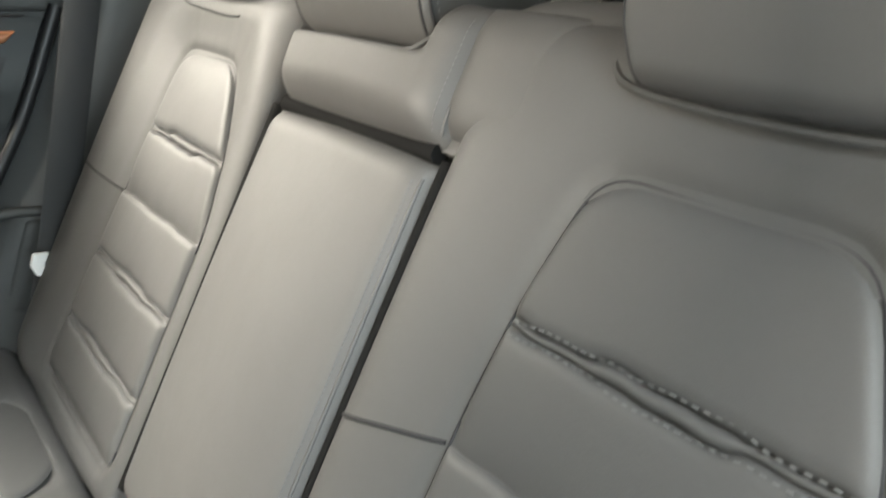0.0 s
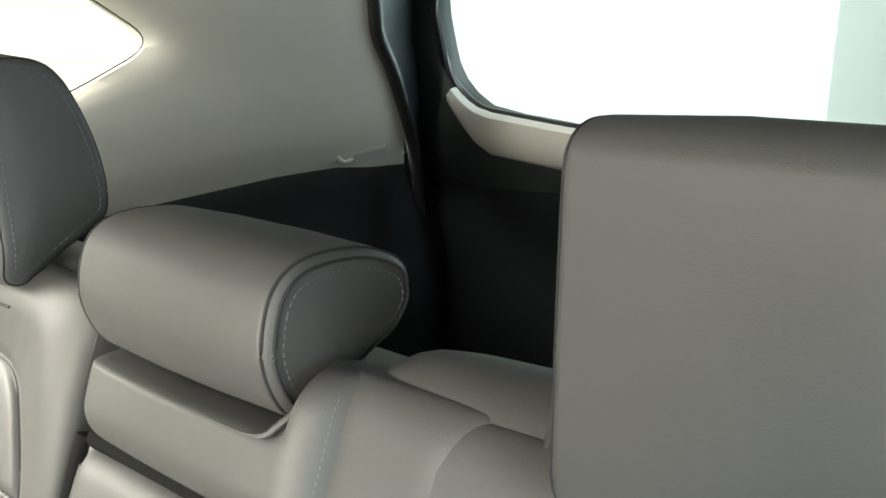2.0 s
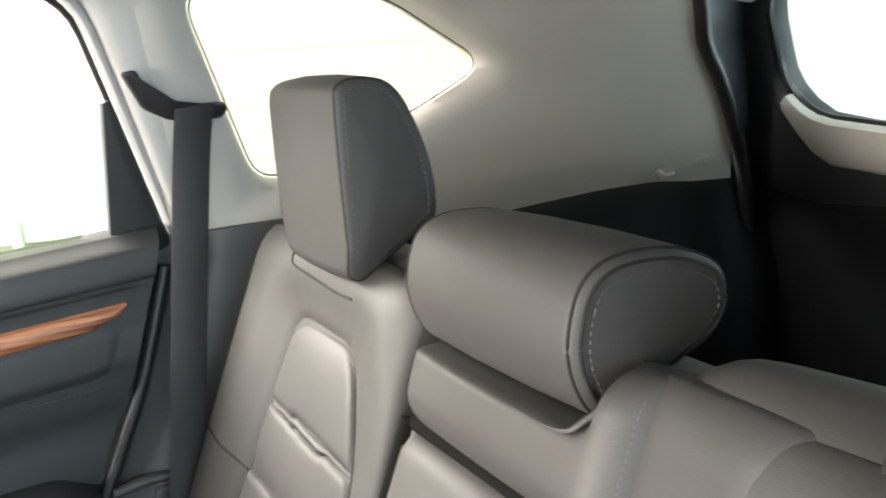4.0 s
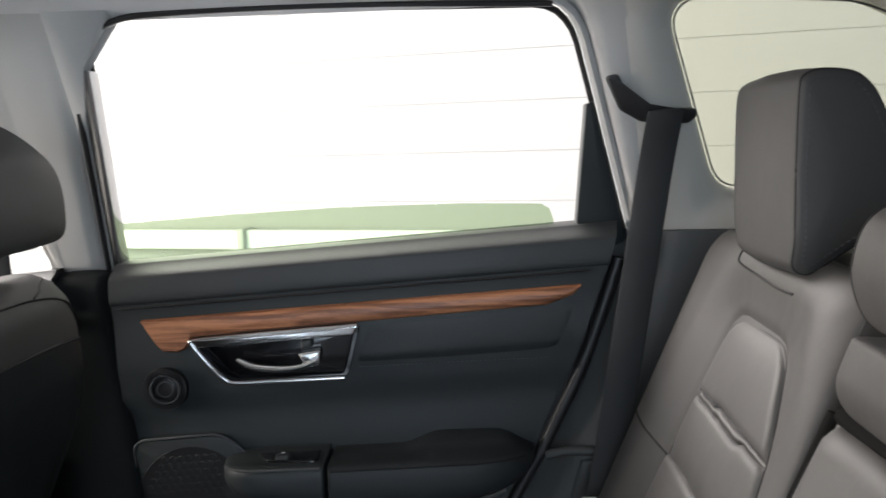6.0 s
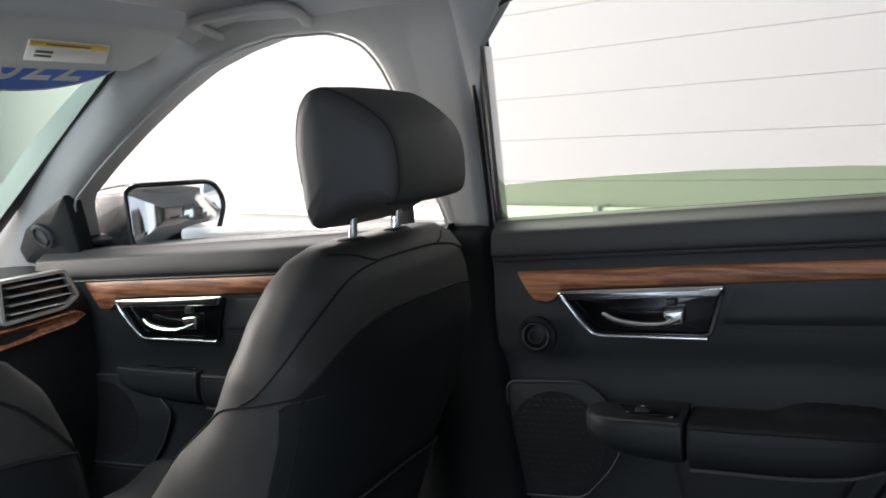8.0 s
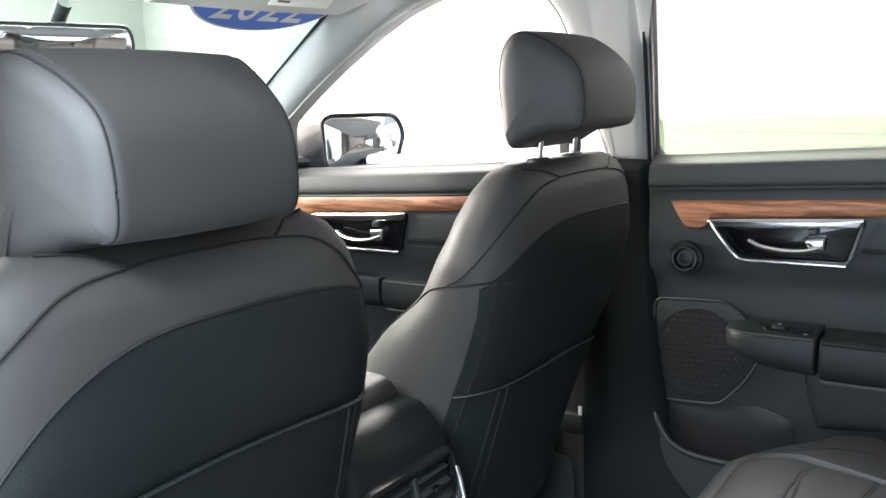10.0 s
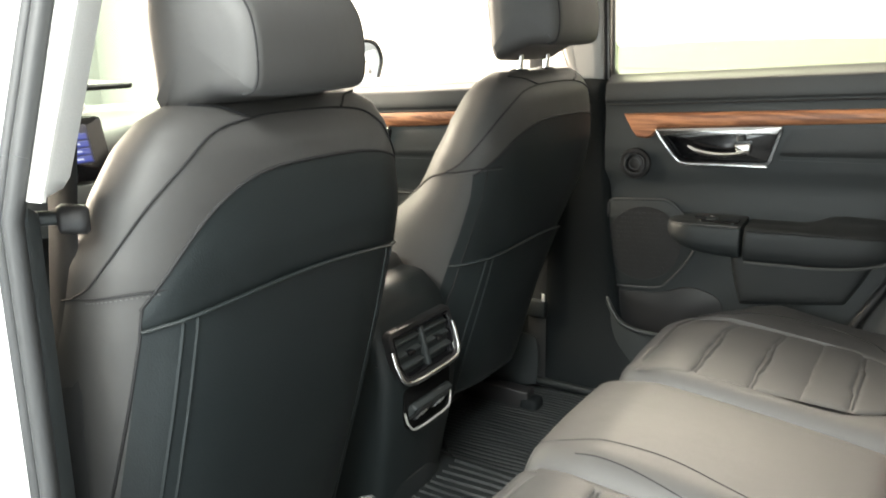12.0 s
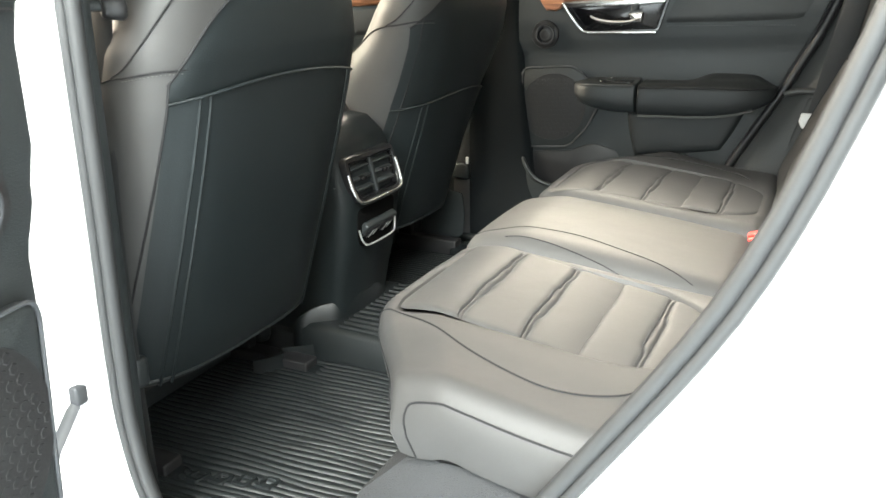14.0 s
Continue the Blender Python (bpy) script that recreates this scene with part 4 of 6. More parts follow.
    pk = rounded([(xf + 0.02, -0.512), (hx + 0.025, -0.510), (hx + 0.085, -0.486), (hx + 0.17, -0.510), (hx + 0.16, -0.64), (xf + 0.03, -0.66)], 0.04, 8)
    # Flat dark plate puts the pocket mouth's shade onto the lining.
    add("pocket_shade", slab(pk, face, -0.006, 0.003, 0.002), RUBBER, None, "dark plate drawn as the shaded door pocket mouth")
    lip = smooth_line([face(xf + 0.015, -0.508, 0.008), face(xf + 0.030, -0.545, 0.026), face(xf + 0.070, -0.588, 0.034), face(xf + 0.15, -0.604, 0.036), face(hx + 0.24, -0.606, 0.034)], 8)
    add("pocket_lip", tube(lip, 0.006, 8), DARK)
    add("door_pocket", loft([[p + Vector((0, 0.004, -0.004)) for p in lip], [p + Vector((0, 0.0, -0.06)) for p in lip], [Vector((p.x, p.y + 0.010, 0.44)) for p in lip]], caps=False, closed=False), DARK)
    add("lower_insert", pad(lambda u, v, h: face(u, v, h), [(hx + 0.20, -0.520), (xr_of(0.78) - 0.02, -0.500), (xr_of(0.9) - 0.03, -0.395), (hx + 0.17, -0.400)], 0.010, 0.004, 0.02, (24, 14), 0.12), DOORSOFT, None, "soft padded lower insert")
    # outer skin
    add("outer_skin", box(xf - 0.02, xr_of(0.8) + 0.02, 0.83, 0.87, 0.42, 1.24, 0.015), PAINT, None, "white painted outer skin")
    return door


def wheelhouse(s, tag):
    """Lining between the rear door and the seat."""
    xs = [i / 24 for i in range(25)]
    zs = [0.40 + 0.90 * i / 40 for i in range(41)]
    shape = height_panel(xs, zs, lambda x, z: 0.762 - 0.045 * smoothstep(0.0, 0.09, x - rear_edge(z)) - 0.010 * smoothstep(1.0, 0.95, z), lambda x, z: 0.85, lambda q, z: rear_edge(z) - 0.03 + (0.65 - rear_edge(z)) * q)
    t = thing("trim_wheelhouse_" + tag, "black moulded lining between the rear door and the seat", "wheelhouse trim", kind="structure")
    part("lining", shape if s > 0 else mirrored(shape), WHEELTRIM, t)
    edge = smooth_line([(rear_edge(z) + 0.012, s * 0.730, z) for z in [0.42 + 0.06 * i for i in range(15)]], 3)
    part("door_seal", tube(edge, 0.010, 8), RUBBER, t)
    part("step_mould", pad(lambda u, v, h: Vector((u, s * (0.720 - h), v)), [(0.17, 0.80), (0.27, 0.80), (0.27, 0.955), (0.215, 0.955)], 0.014, 0.003, 0.012, (10, 14), 0.2), WHEELTRIM, t)
    part("ledge", tube(smooth_line([(0.165, s * 0.716, 0.952), (0.20, s * 0.708, 0.962), (0.245, s * 0.704, 0.962), (0.275, s * 0.706, 0.955)], 5), 0.008, 8), WHEELTRIM, t)


def rear_edge(z):
    return float(np.interp(z, [0.40, 0.60, 0.80, 0.967, 1.10, 1.24, 1.32], [-0.10, -0.03, 0.06, 0.152, 0.215, 0.262, 0.285]))


wheelhouse(1, "right")
DOOR_RR = door_panel("door_1", 1, -0.505, rear_edge, -0.384, "closed rear car door, black lining, wood strip, window lowered")
DOOR_FR = door_panel("door_2", 1, -1.62, lambda z: -0.60, -1.371, "closed front car door, black lining and wood strip", 1.14, 0.012, 0.055)
DOOR_FL = door_panel("door_3", -1, -1.62, lambda z: -0.60, -1.371, "closed driver's door with black lining and wood strip", 1.14, 0.012, 0.055)


def door_glass(door, outline, sign, tint, nm="lowered_glass"):
    g = part(nm, slab(outline, side(sign), -0.028, -0.023, 0.001), tint, door, "pale green window glass lowered to a narrow strip")
    g.visible_shadow = False


door_glass(DOOR_RR, [(-0.51, 1.24), (0.175, 1.28), (0.185, 1.315), (0.178, 1.335), (0.165, 1.343), (0.05, 1.347), (-0.15, 1.346), (-0.35, 1.338), (-0.51, 1.328)], 1, GLASS_SIDE)
part("window_sash", slab([(0.2155, 1.24), (0.314, 1.24), (0.292, 1.30), (0.233, 1.494), (0.223, 1.49)], side(1), -0.03, 0.002, 0.003), DARK, DOOR_RR, "black window divider")


def sail_and_mirror(sign):
    at = side(sign)
    door = DOOR_FR if sign > 0 else DOOR_FL
    part("sail_panel", slab(rounded([(-1.70, 1.17), (-1.505, 1.17), (-1.455, 1.335), (-1.50, 1.318), (-1.64, 1.255), (-1.70, 1.205)], 0.008), at, -0.02, 0.020, 0.004), LEATHER_BACK, door)
    c = [(-1.588 + 0.030 * math.cos(2 * math.pi * k / 28), 1.238 + 0.030 * math.sin(2 * math.pi * k / 28)) for k in range(28)]
    part("sail_speaker", slab(c, at, 0.0, 0.027, 0.005), SEAL, door)
    c2 = [(-1.588 + 0.022 * math.cos(2 * math.pi * k / 28), 1.238 + 0.022 * math.sin(2 * math.pi * k / 28)) for k in range(28)]
    part("sail_speaker_ring", frame_ring(c2, [(-1.588 + (a + 1.588) * 0.8, 1.238 + (b - 1.238) * 0.8) for a, b in c2], at, 0.01, 0.031, 0.001), DARK, door)
    m = thing("side_mirror", "dark door mirror with wide glass outside the front window", "door mirror")
    o = rounded([(0.0, -0.075), (0.10, -0.088), (0.20, -0.06), (0.225, 0.02), (0.20, 0.075), (0.02, 0.075), (-0.005, 0.06)], 0.03, 6)
    base = Matrix.Translation((-1.415, sign * 0.745, 1.272))
    # the glass looks back and slightly inward
    turn = Matrix.Rotation(radians(-sign * 37), 4, "Z") @ Matrix.Rotation(radians(-5), 4, "Y")
    place = lambda a, b, h: base @ turn @ Vector((h, sign * (a + 0.7 * min(0, h)), b))
    part("glass", slab(offset_outline(o, -0.010), place, 0.0, 0.004, 0.001), MIRROR, m, "mirror glass")
    rings = []
    for s, h in ((-0.008, 0.0), (0.0, 0.010), (0.004, -0.01), (0.002, -0.07), (-0.008, -0.13), (-0.028, -0.17), (-0.06, -0.185)):
        rings.append([place(a, b, h) for a, b in offset_outline(o, s)])
    part("housing", loft(rings), DARKPAINT, m)
    part("foot", tube([(-1.520, sign * 0.715, 1.222), (-1.49, sign * 0.75, 1.222), (-1.44, sign * 0.82, 1.222)], 0.028, 12, 0.5), DARKPAINT, m)


sail_and_mirror(1)
sail_and_mirror(-1)

# ---- rear seat ----
def seat_plane(u, v, h):
    """The reclined face of the rear backrest: u across the car, v up from the cushion, h out of it."""
    return Vector((0.200 + 0.387 * v - 0.922 * h, u, 0.78 + 0.922 * v + 0.387 * h))


def v_of(z):
    return (z - 0.78) / 0.922


def sd_quad(u, v, quad):
    """Signed distance (inside negative) to a convex outline given anticlockwise, its corners eased."""
    total, k = 0.0, 0.008
    for (ax, ay), (bx, by) in zip(quad, quad[1:] + quad[:1]):
        ex, ey = bx - ax, by - ay
        total += math.exp(min(40.0, ((u - ax) * ey - (v - ay) * ex) / math.hypot(ex, ey) / k))
    return k * math.log(max(1e-12, total))


def outline_distance(u, v, line):
    """Signed distance to a closed outline, inside negative."""
    best, inside = 1e9, False
    for (ax, ay), (bx, by) in zip(line, line[1:] + line[:1]):
        ex, ey = bx - ax, by - ay
        q = max(0.0, min(1.0, ((u - ax) * ex + (v - ay) * ey) / (ex * ex + ey * ey + 1e-12)))
        best = min(best, (u - ax - q * ex) ** 2 + (v - ay - q * ey) ** 2)
        if (ay > v) != (by > v) and u < ax + ex * (v - ay) / ey:
            inside = not inside
    return -math.sqrt(best) if inside else math.sqrt(best)


def back_relief(insert, swell):
    """Height of a backrest's skin: a soft valley round the insert, the bolsters swelling away from it."""
    line = rounded(insert, 0.030, 3)

    def relief(u, v):
        d = outline_distance(u, v, line)
        valley = 0.0042 * math.exp(-(max(0.0, d) / 0.009) ** 2)
        return swell * smoothstep(0.0, 0.085, d) - valley - 0.012 * smoothstep(-0.002, -0.008, d)
    return relief


def back_body(quad, relief, n=(170, 190), edge=0.052, deep=-0.15):
    """The upholstered body of a backrest."""
    return pad(seat_plane, quad, 0.013, 0.0, edge, n, 0.10, relief, deep)


INSERT_Z = (0.79, 1.06, 1.143, 1.224)


def insert_outline(lows, highs):
    """Outline of an insert from its two edges at the heights above."""
    return [(lows[0], v_of(INSERT_Z[0]))] + [(b, v_of(z)) for b, z in zip(highs, INSERT_Z)] + [(a, v_of(z)) for a, z in reversed(list(zip(lows, INSERT_Z))[1:])]


def insert_ends(insert, v):
    vs = [v_of(z) for z in INSERT_Z]
    return float(np.interp(v, vs, [insert[0][0], insert[7][0], insert[6][0], insert[5][0]])), float(np.interp(v, vs, [insert[k][0] for k in (1, 2, 3, 4)]))


BACK_SEAMS = [(v_of(0.871), "double"), (v_of(0.959), "double"), (v_of(1.0415), "fold_down"), (v_of(1.1235), "double")]


def sewn_insert(ob, insert, thread):
    """The padded insert of a backrest with its cross seams and thread."""
    ends = lambda v: insert_ends(insert, v)
    part("insert_panel", insert_field(seat_plane, v_of(0.80), v_of(1.2225), ends, BACK_SEAMS, 0.0090, 0.0062, 0.0014, (0.004, 0.032)), LEATHER, ob, "sewn insert with cross seams")
    for row in seam_threads(seat_plane, ends, BACK_SEAMS, 0.0140):
        part("stitching", row, thread, ob)


def insert_seam(ob, insert):
    """The sunk seam round an insert's sides and top, its groove's shade drawn dark."""
    line = rounded(insert, 0.030, 6)
    k = [i for i, p in enumerate(line) if p[1] > v_of(0.80)]
    part("seam", tube([seat_plane(*line[i], 0.0088) for i in k], 0.0013, 6), SEAM, ob)


TALL_REST = [(0.383, 1.303), (0.3745, 1.312), (0.373, 1.330), (0.372, 1.380), (0.372, 1.430), (0.373, 1.480), (0.376, 1.495), (0.388, 1.502), (0.408, 1.503), (0.430, 1.498), (0.446, 1.482), (0.459, 1.456), (0.470, 1.424), (0.476, 1.390), (0.475, 1.362), (0.466, 1.350), (0.431, 1.329), (0.398, 1.304)]


def headrest_solid(cx, width, drop, far, tall=1.0):
    """A tall upholstered headrest: front cushion wrapped over the top, flat sewn side panels; far: the side whose rim is broader."""
    place = lambda p, q, s: Vector((p, cx + s * (1 - 0.13 * smoothstep(1.345, 1.300, q) - 0.10 * smoothstep(1.478, 1.506, q) * (s * far > 0) - 0.02 * smoothstep(1.478, 1.506, q)), 1.503 - (1.503 - q) * tall - drop))
    half, edge = width / 2, 0.008
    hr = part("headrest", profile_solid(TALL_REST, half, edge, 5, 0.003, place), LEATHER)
    for s in (-1, 1):
        pts = rim_line(TALL_REST, half, edge, 55, place, s)
        part("seam", tube(pts + pts[:1], 0.0009, 6), SEAM, hr)
        st = rim_line(TALL_REST, half, edge, 4, place, s, 0.003) if cx > 0 or s > 0 else [p + Vector((0, -0.006 * s, 0)) for p in rim_line(TALL_REST, half, edge, 88, place, s, -0.0004)]
        part("stitching", stitches(st[6:] + st[:1], 0.0036, 0.0028, 0.0008), SEAL if cx > 0 or s > 0 else STITCH, hr)
    return hr


def piping(par, pts, r=0.0022, m=None):
    return part("seam", tube(pts, r, 6), m or SEAM, par)


def top_roll(t, y0, y1, z=1.285):
    """The rounded top of a backrest, running back over its frame."""
    place = lambda u, w, h: seat_plane(u, v_of(z) + h, 0.010 - w)
    part("top_roll", pad(place, [(y0, 0.0), (y1, 0.0), (y1, 0.15), (y0, 0.15)], 0.040, 0.012, 0.045, (40, 18), 0.12, None, -0.10), LEATHER, t)


def rear_back_left():
    t = thing("split_seat", "wide black leather rear backrest with stitched cross seams", "seat backrest", "rear backrests")
    ins = insert_outline((-0.51, -0.49, -0.468, -0.432), (-0.224, -0.229, -0.238, -0.258))
    relief = back_relief(ins, 0.008)
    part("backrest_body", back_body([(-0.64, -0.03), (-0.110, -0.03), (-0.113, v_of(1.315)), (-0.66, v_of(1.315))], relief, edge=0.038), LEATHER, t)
    sewn_insert(t, ins, STITCH)
    insert_seam(t, ins)
    part("inner_shoulder", pad(seat_plane, [(-0.20, v_of(1.214)), (-0.075, v_of(1.214)), (-0.075, v_of(1.316)), (-0.20, v_of(1.316))], 0.0225, 0.0, 0.036, (28, 28), 0.06, None, -0.10), LEATHER, t)
    top_roll(t, -0.655, -0.085, 1.298)
    top_roll(t, -0.100, 0.170, 1.222)
    # seam across the lower inner shoulder
    skin = pad_point(seat_plane, [(-0.64, -0.03), (-0.110, -0.03), (-0.113, v_of(1.315)), (-0.66, v_of(1.315))], 0.013, 0.0, 0.038, 0.10, relief)
    piping(t, [skin(2 * (-0.222 + 0.0108 * i + 0.64) / 0.53 - 1, 2 * (v_of(1.040 - 0.003 * i) + 0.03) / 0.61 - 1, 0.0006) for i in range(11)], 0.0017)
    # centre roll over the armrest, sewn to the wide backrest
    roll = part("centre_roll", pad(seat_plane, [(-0.110, v_of(1.204)), (0.164, v_of(1.204)), (0.166, v_of(1.315)), (-0.110, v_of(1.315))], 0.038, 0.012, 0.034, (64, 56), 0.10, lambda u, v: -0.075 * smoothstep(v_of(1.262), v_of(1.284), v) * smoothstep(-0.078, -0.054, u), -0.14), LEATHER, t, "smooth leather roll under the centre headrest")
    lap = pad_point(seat_plane, [(-0.110, v_of(1.204)), (0.164, v_of(1.204)), (0.166, v_of(1.315)), (-0.110, v_of(1.315))], 0.038, 0.012, 0.034, 0.10)
    piping(roll, [lap(-0.965, -0.80 + 1.55 * i / 24, 0.0003) for i in range(25)], 0.0014, LEATHER)
    part("stitching", stitches([lap(-0.925, -0.80 + 1.50 * i / 24, 0.0003) for i in range(25)]), STITCH, roll)
    piping(roll, smooth_line([seat_plane(0.150, v_of(1.262), 0.030), seat_plane(0.10, v_of(1.262), 0.043), seat_plane(0.0, v_of(1.262), 0.046), seat_plane(-0.052, v_of(1.263), 0.043), seat_plane(-0.066, v_of(1.275), 0.036), seat_plane(-0.078, v_of(1.300), 0.020)], 6), 0.0024, LEATHER)
    # rim of the headrest well
    piping(t, smooth_line([seat_plane(-0.232, v_of(1.316), 0.004), seat_plane(-0.240, v_of(1.288), 0.017), seat_plane(-0.262, v_of(1.272), 0.021), seat_plane(-0.34, v_of(1.266), 0.022), seat_plane(-0.425, v_of(1.268), 0.021), seat_plane(-0.448, v_of(1.283), 0.018), seat_plane(-0.456, v_of(1.315), 0.006)], 8), 0.0028, LEATHER)
    return t


def rear_back_right():
    t = thing("split_seat", "narrow black leather rear backrest with stitched cross seams", "seat backrest", "rear backrests")
    ins = insert_outline((0.222, 0.224, 0.250, 0.303), (0.515, 0.485, 0.475, 0.462))
    relief = back_relief(ins, 0.015)
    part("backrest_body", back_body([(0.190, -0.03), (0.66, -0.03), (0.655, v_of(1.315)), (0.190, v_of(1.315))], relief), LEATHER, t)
    sewn_insert(t, ins, SEAL)
    insert_seam(t, ins)
    top_roll(t, 0.188, 0.655)
    skin = pad_point(seat_plane, [(0.190, -0.03), (0.66, -0.03), (0.655, v_of(1.315)), (0.190, v_of(1.315))], 0.013, 0.0, 0.052, 0.10, relief)
    piping(t, [skin(2 * (0.492 + 0.0166 * i - 0.19) / 0.468 - 1, 2 * (v_of(1.038 + 0.0007 * i) + 0.03) / 0.61 - 1, 0.0006) for i in range(11)], 0.0017)
    well = smooth_line([(0.500, 1.304, 0), (0.496, 1.284, 0), (0.480, 1.276, 0), (0.42, 1.272, 0), (0.36, 1.270, 0), (0.315, 1.272, 0)], 8)
    piping(t, [skin(2 * (p.x - 0.19) / 0.466 - 1, 2 * (v_of(p.y) + 0.03) / (v_of(1.315) + 0.03) - 1, 0.0004) for p in well], 0.0015)
    return t


rear_back_left()
rear_back_right()


def centre_armrest():
    t = thing("folding_armrest", "smooth black leather folding armrest, folded up into the rear backrest", "armrest")
    body = part("armrest_body", pad(seat_plane, [(-0.109, v_of(0.80)), (0.168, v_of(0.80)), (0.166, v_of(1.202)), (-0.110, v_of(1.202))], 0.024, 0.010, 0.024, (36, 48), 0.07, None, -0.08), LEATHER, t)
    skin = pad_point(seat_plane, [(-0.109, v_of(0.80)), (0.168, v_of(0.80)), (0.166, v_of(1.202)), (-0.110, v_of(1.202))], 0.024, 0.010, 0.024, 0.07)
    for s in (-1, 1):
        piping(t, [skin(s * 0.955, -0.95 + 1.87 * i / 40, 0.0004) for i in range(41)], 0.0017, LEATHER)
        part("stitching", stitches([skin(s * 0.915, -0.95 + 1.85 * i / 40, 0.0003) for i in range(41)]), SEAL, t)
    # Black tubes laid in the gaps beside and above the armrest as shade.
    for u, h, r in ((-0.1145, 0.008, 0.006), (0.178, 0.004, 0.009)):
        part("gap_shade", tube([seat_plane(u, v_of(0.80 + 0.40 * i / 20), h) for i in range(21)], r, 8), SHADE_BLACK, t, "black strip drawn as the shade in the armrest gap")
    part("gap_shade", tube([seat_plane(-0.100 + 0.26 * i / 12, v_of(1.2035), 0.008) for i in range(13)], 0.009, 8), SHADE_BLACK, t)
    return t


centre_armrest()
hr1 = tagged(headrest_solid(-0.357, 0.202, 0.012, -1, 1.045), "tall black leather rear headrest on the wide backrest", "headrest", "rear headrests")
hr2 = tagged(headrest_solid(0.381, 0.193, 0.0, 1), "tall black leather rear headrest on the narrow backrest", "headrest", "rear headrests")


def centre_headrest():
    prof = [(0.386, 1.355), (0.381, 1.328), (0.387, 1.304), (0.398, 1.288), (0.412, 1.283), (0.446, 1.299), (0.471, 1.310), (0.494, 1.318), (0.507, 1.335), (0.502, 1.355), (0.472, 1.371), (0.438, 1.377), (0.410, 1.376), (0.395, 1.369)]
    prof = offset_outline(prof, 0.009)
    place = lambda p, q, s: Vector((p, 0.056 + s, q))
    hr = part("headrest", profile_solid(prof, 0.113, 0.011, 6, 0.002, place), LEATHER)
    for s in (-1, 1):
        for angle, r in ((18, 0.0013), (62, 0.0013)):
            pts = rim_line(prof, 0.113, 0.011, angle, place, s)
            piping(hr, pts + pts[:1], r)
        st = rim_line(prof, 0.113, 0.011, 0, place, s, 0.0035)
        part("stitching", stitches(st + st[:1], 0.0032, 0.0026, 0.0008), STITCH, hr)
    return tagged(hr, "low wide black leather centre headrest with a sewn side panel", "headrest", "rear headrests")


centre_headrest()


# ---- rear cushion ----
def cushion_top(u, v):
    """Height of the rear cushion; u along the car, v across."""
    return 0.785 - 0.10 * (u + 0.05) - 0.018 * smoothstep(-0.17, -0.27, u)


def cushion_at(u, v, h):
    """A point of the rear cushion; its outer front corners are cut back, its front leans under."""
    cut = 0.125 * smoothstep(0.44, 0.70, abs(v)) * smoothstep(0.10, -0.285, u)
    lean = 0.35 * min(0, h) * smoothstep(-0.10, -0.285, u)
    if h < -0.055:
        h = -0.055 + (h + 0.055) * (1 + 2.4 * smoothstep(-0.12, -0.285, u) * smoothstep(0.62, 0.45, abs(v)))
        v *= 1 + 0.30 * (h + 0.055)
    return Vector((u + cut - lean, v, cushion_top(u, v) + h))


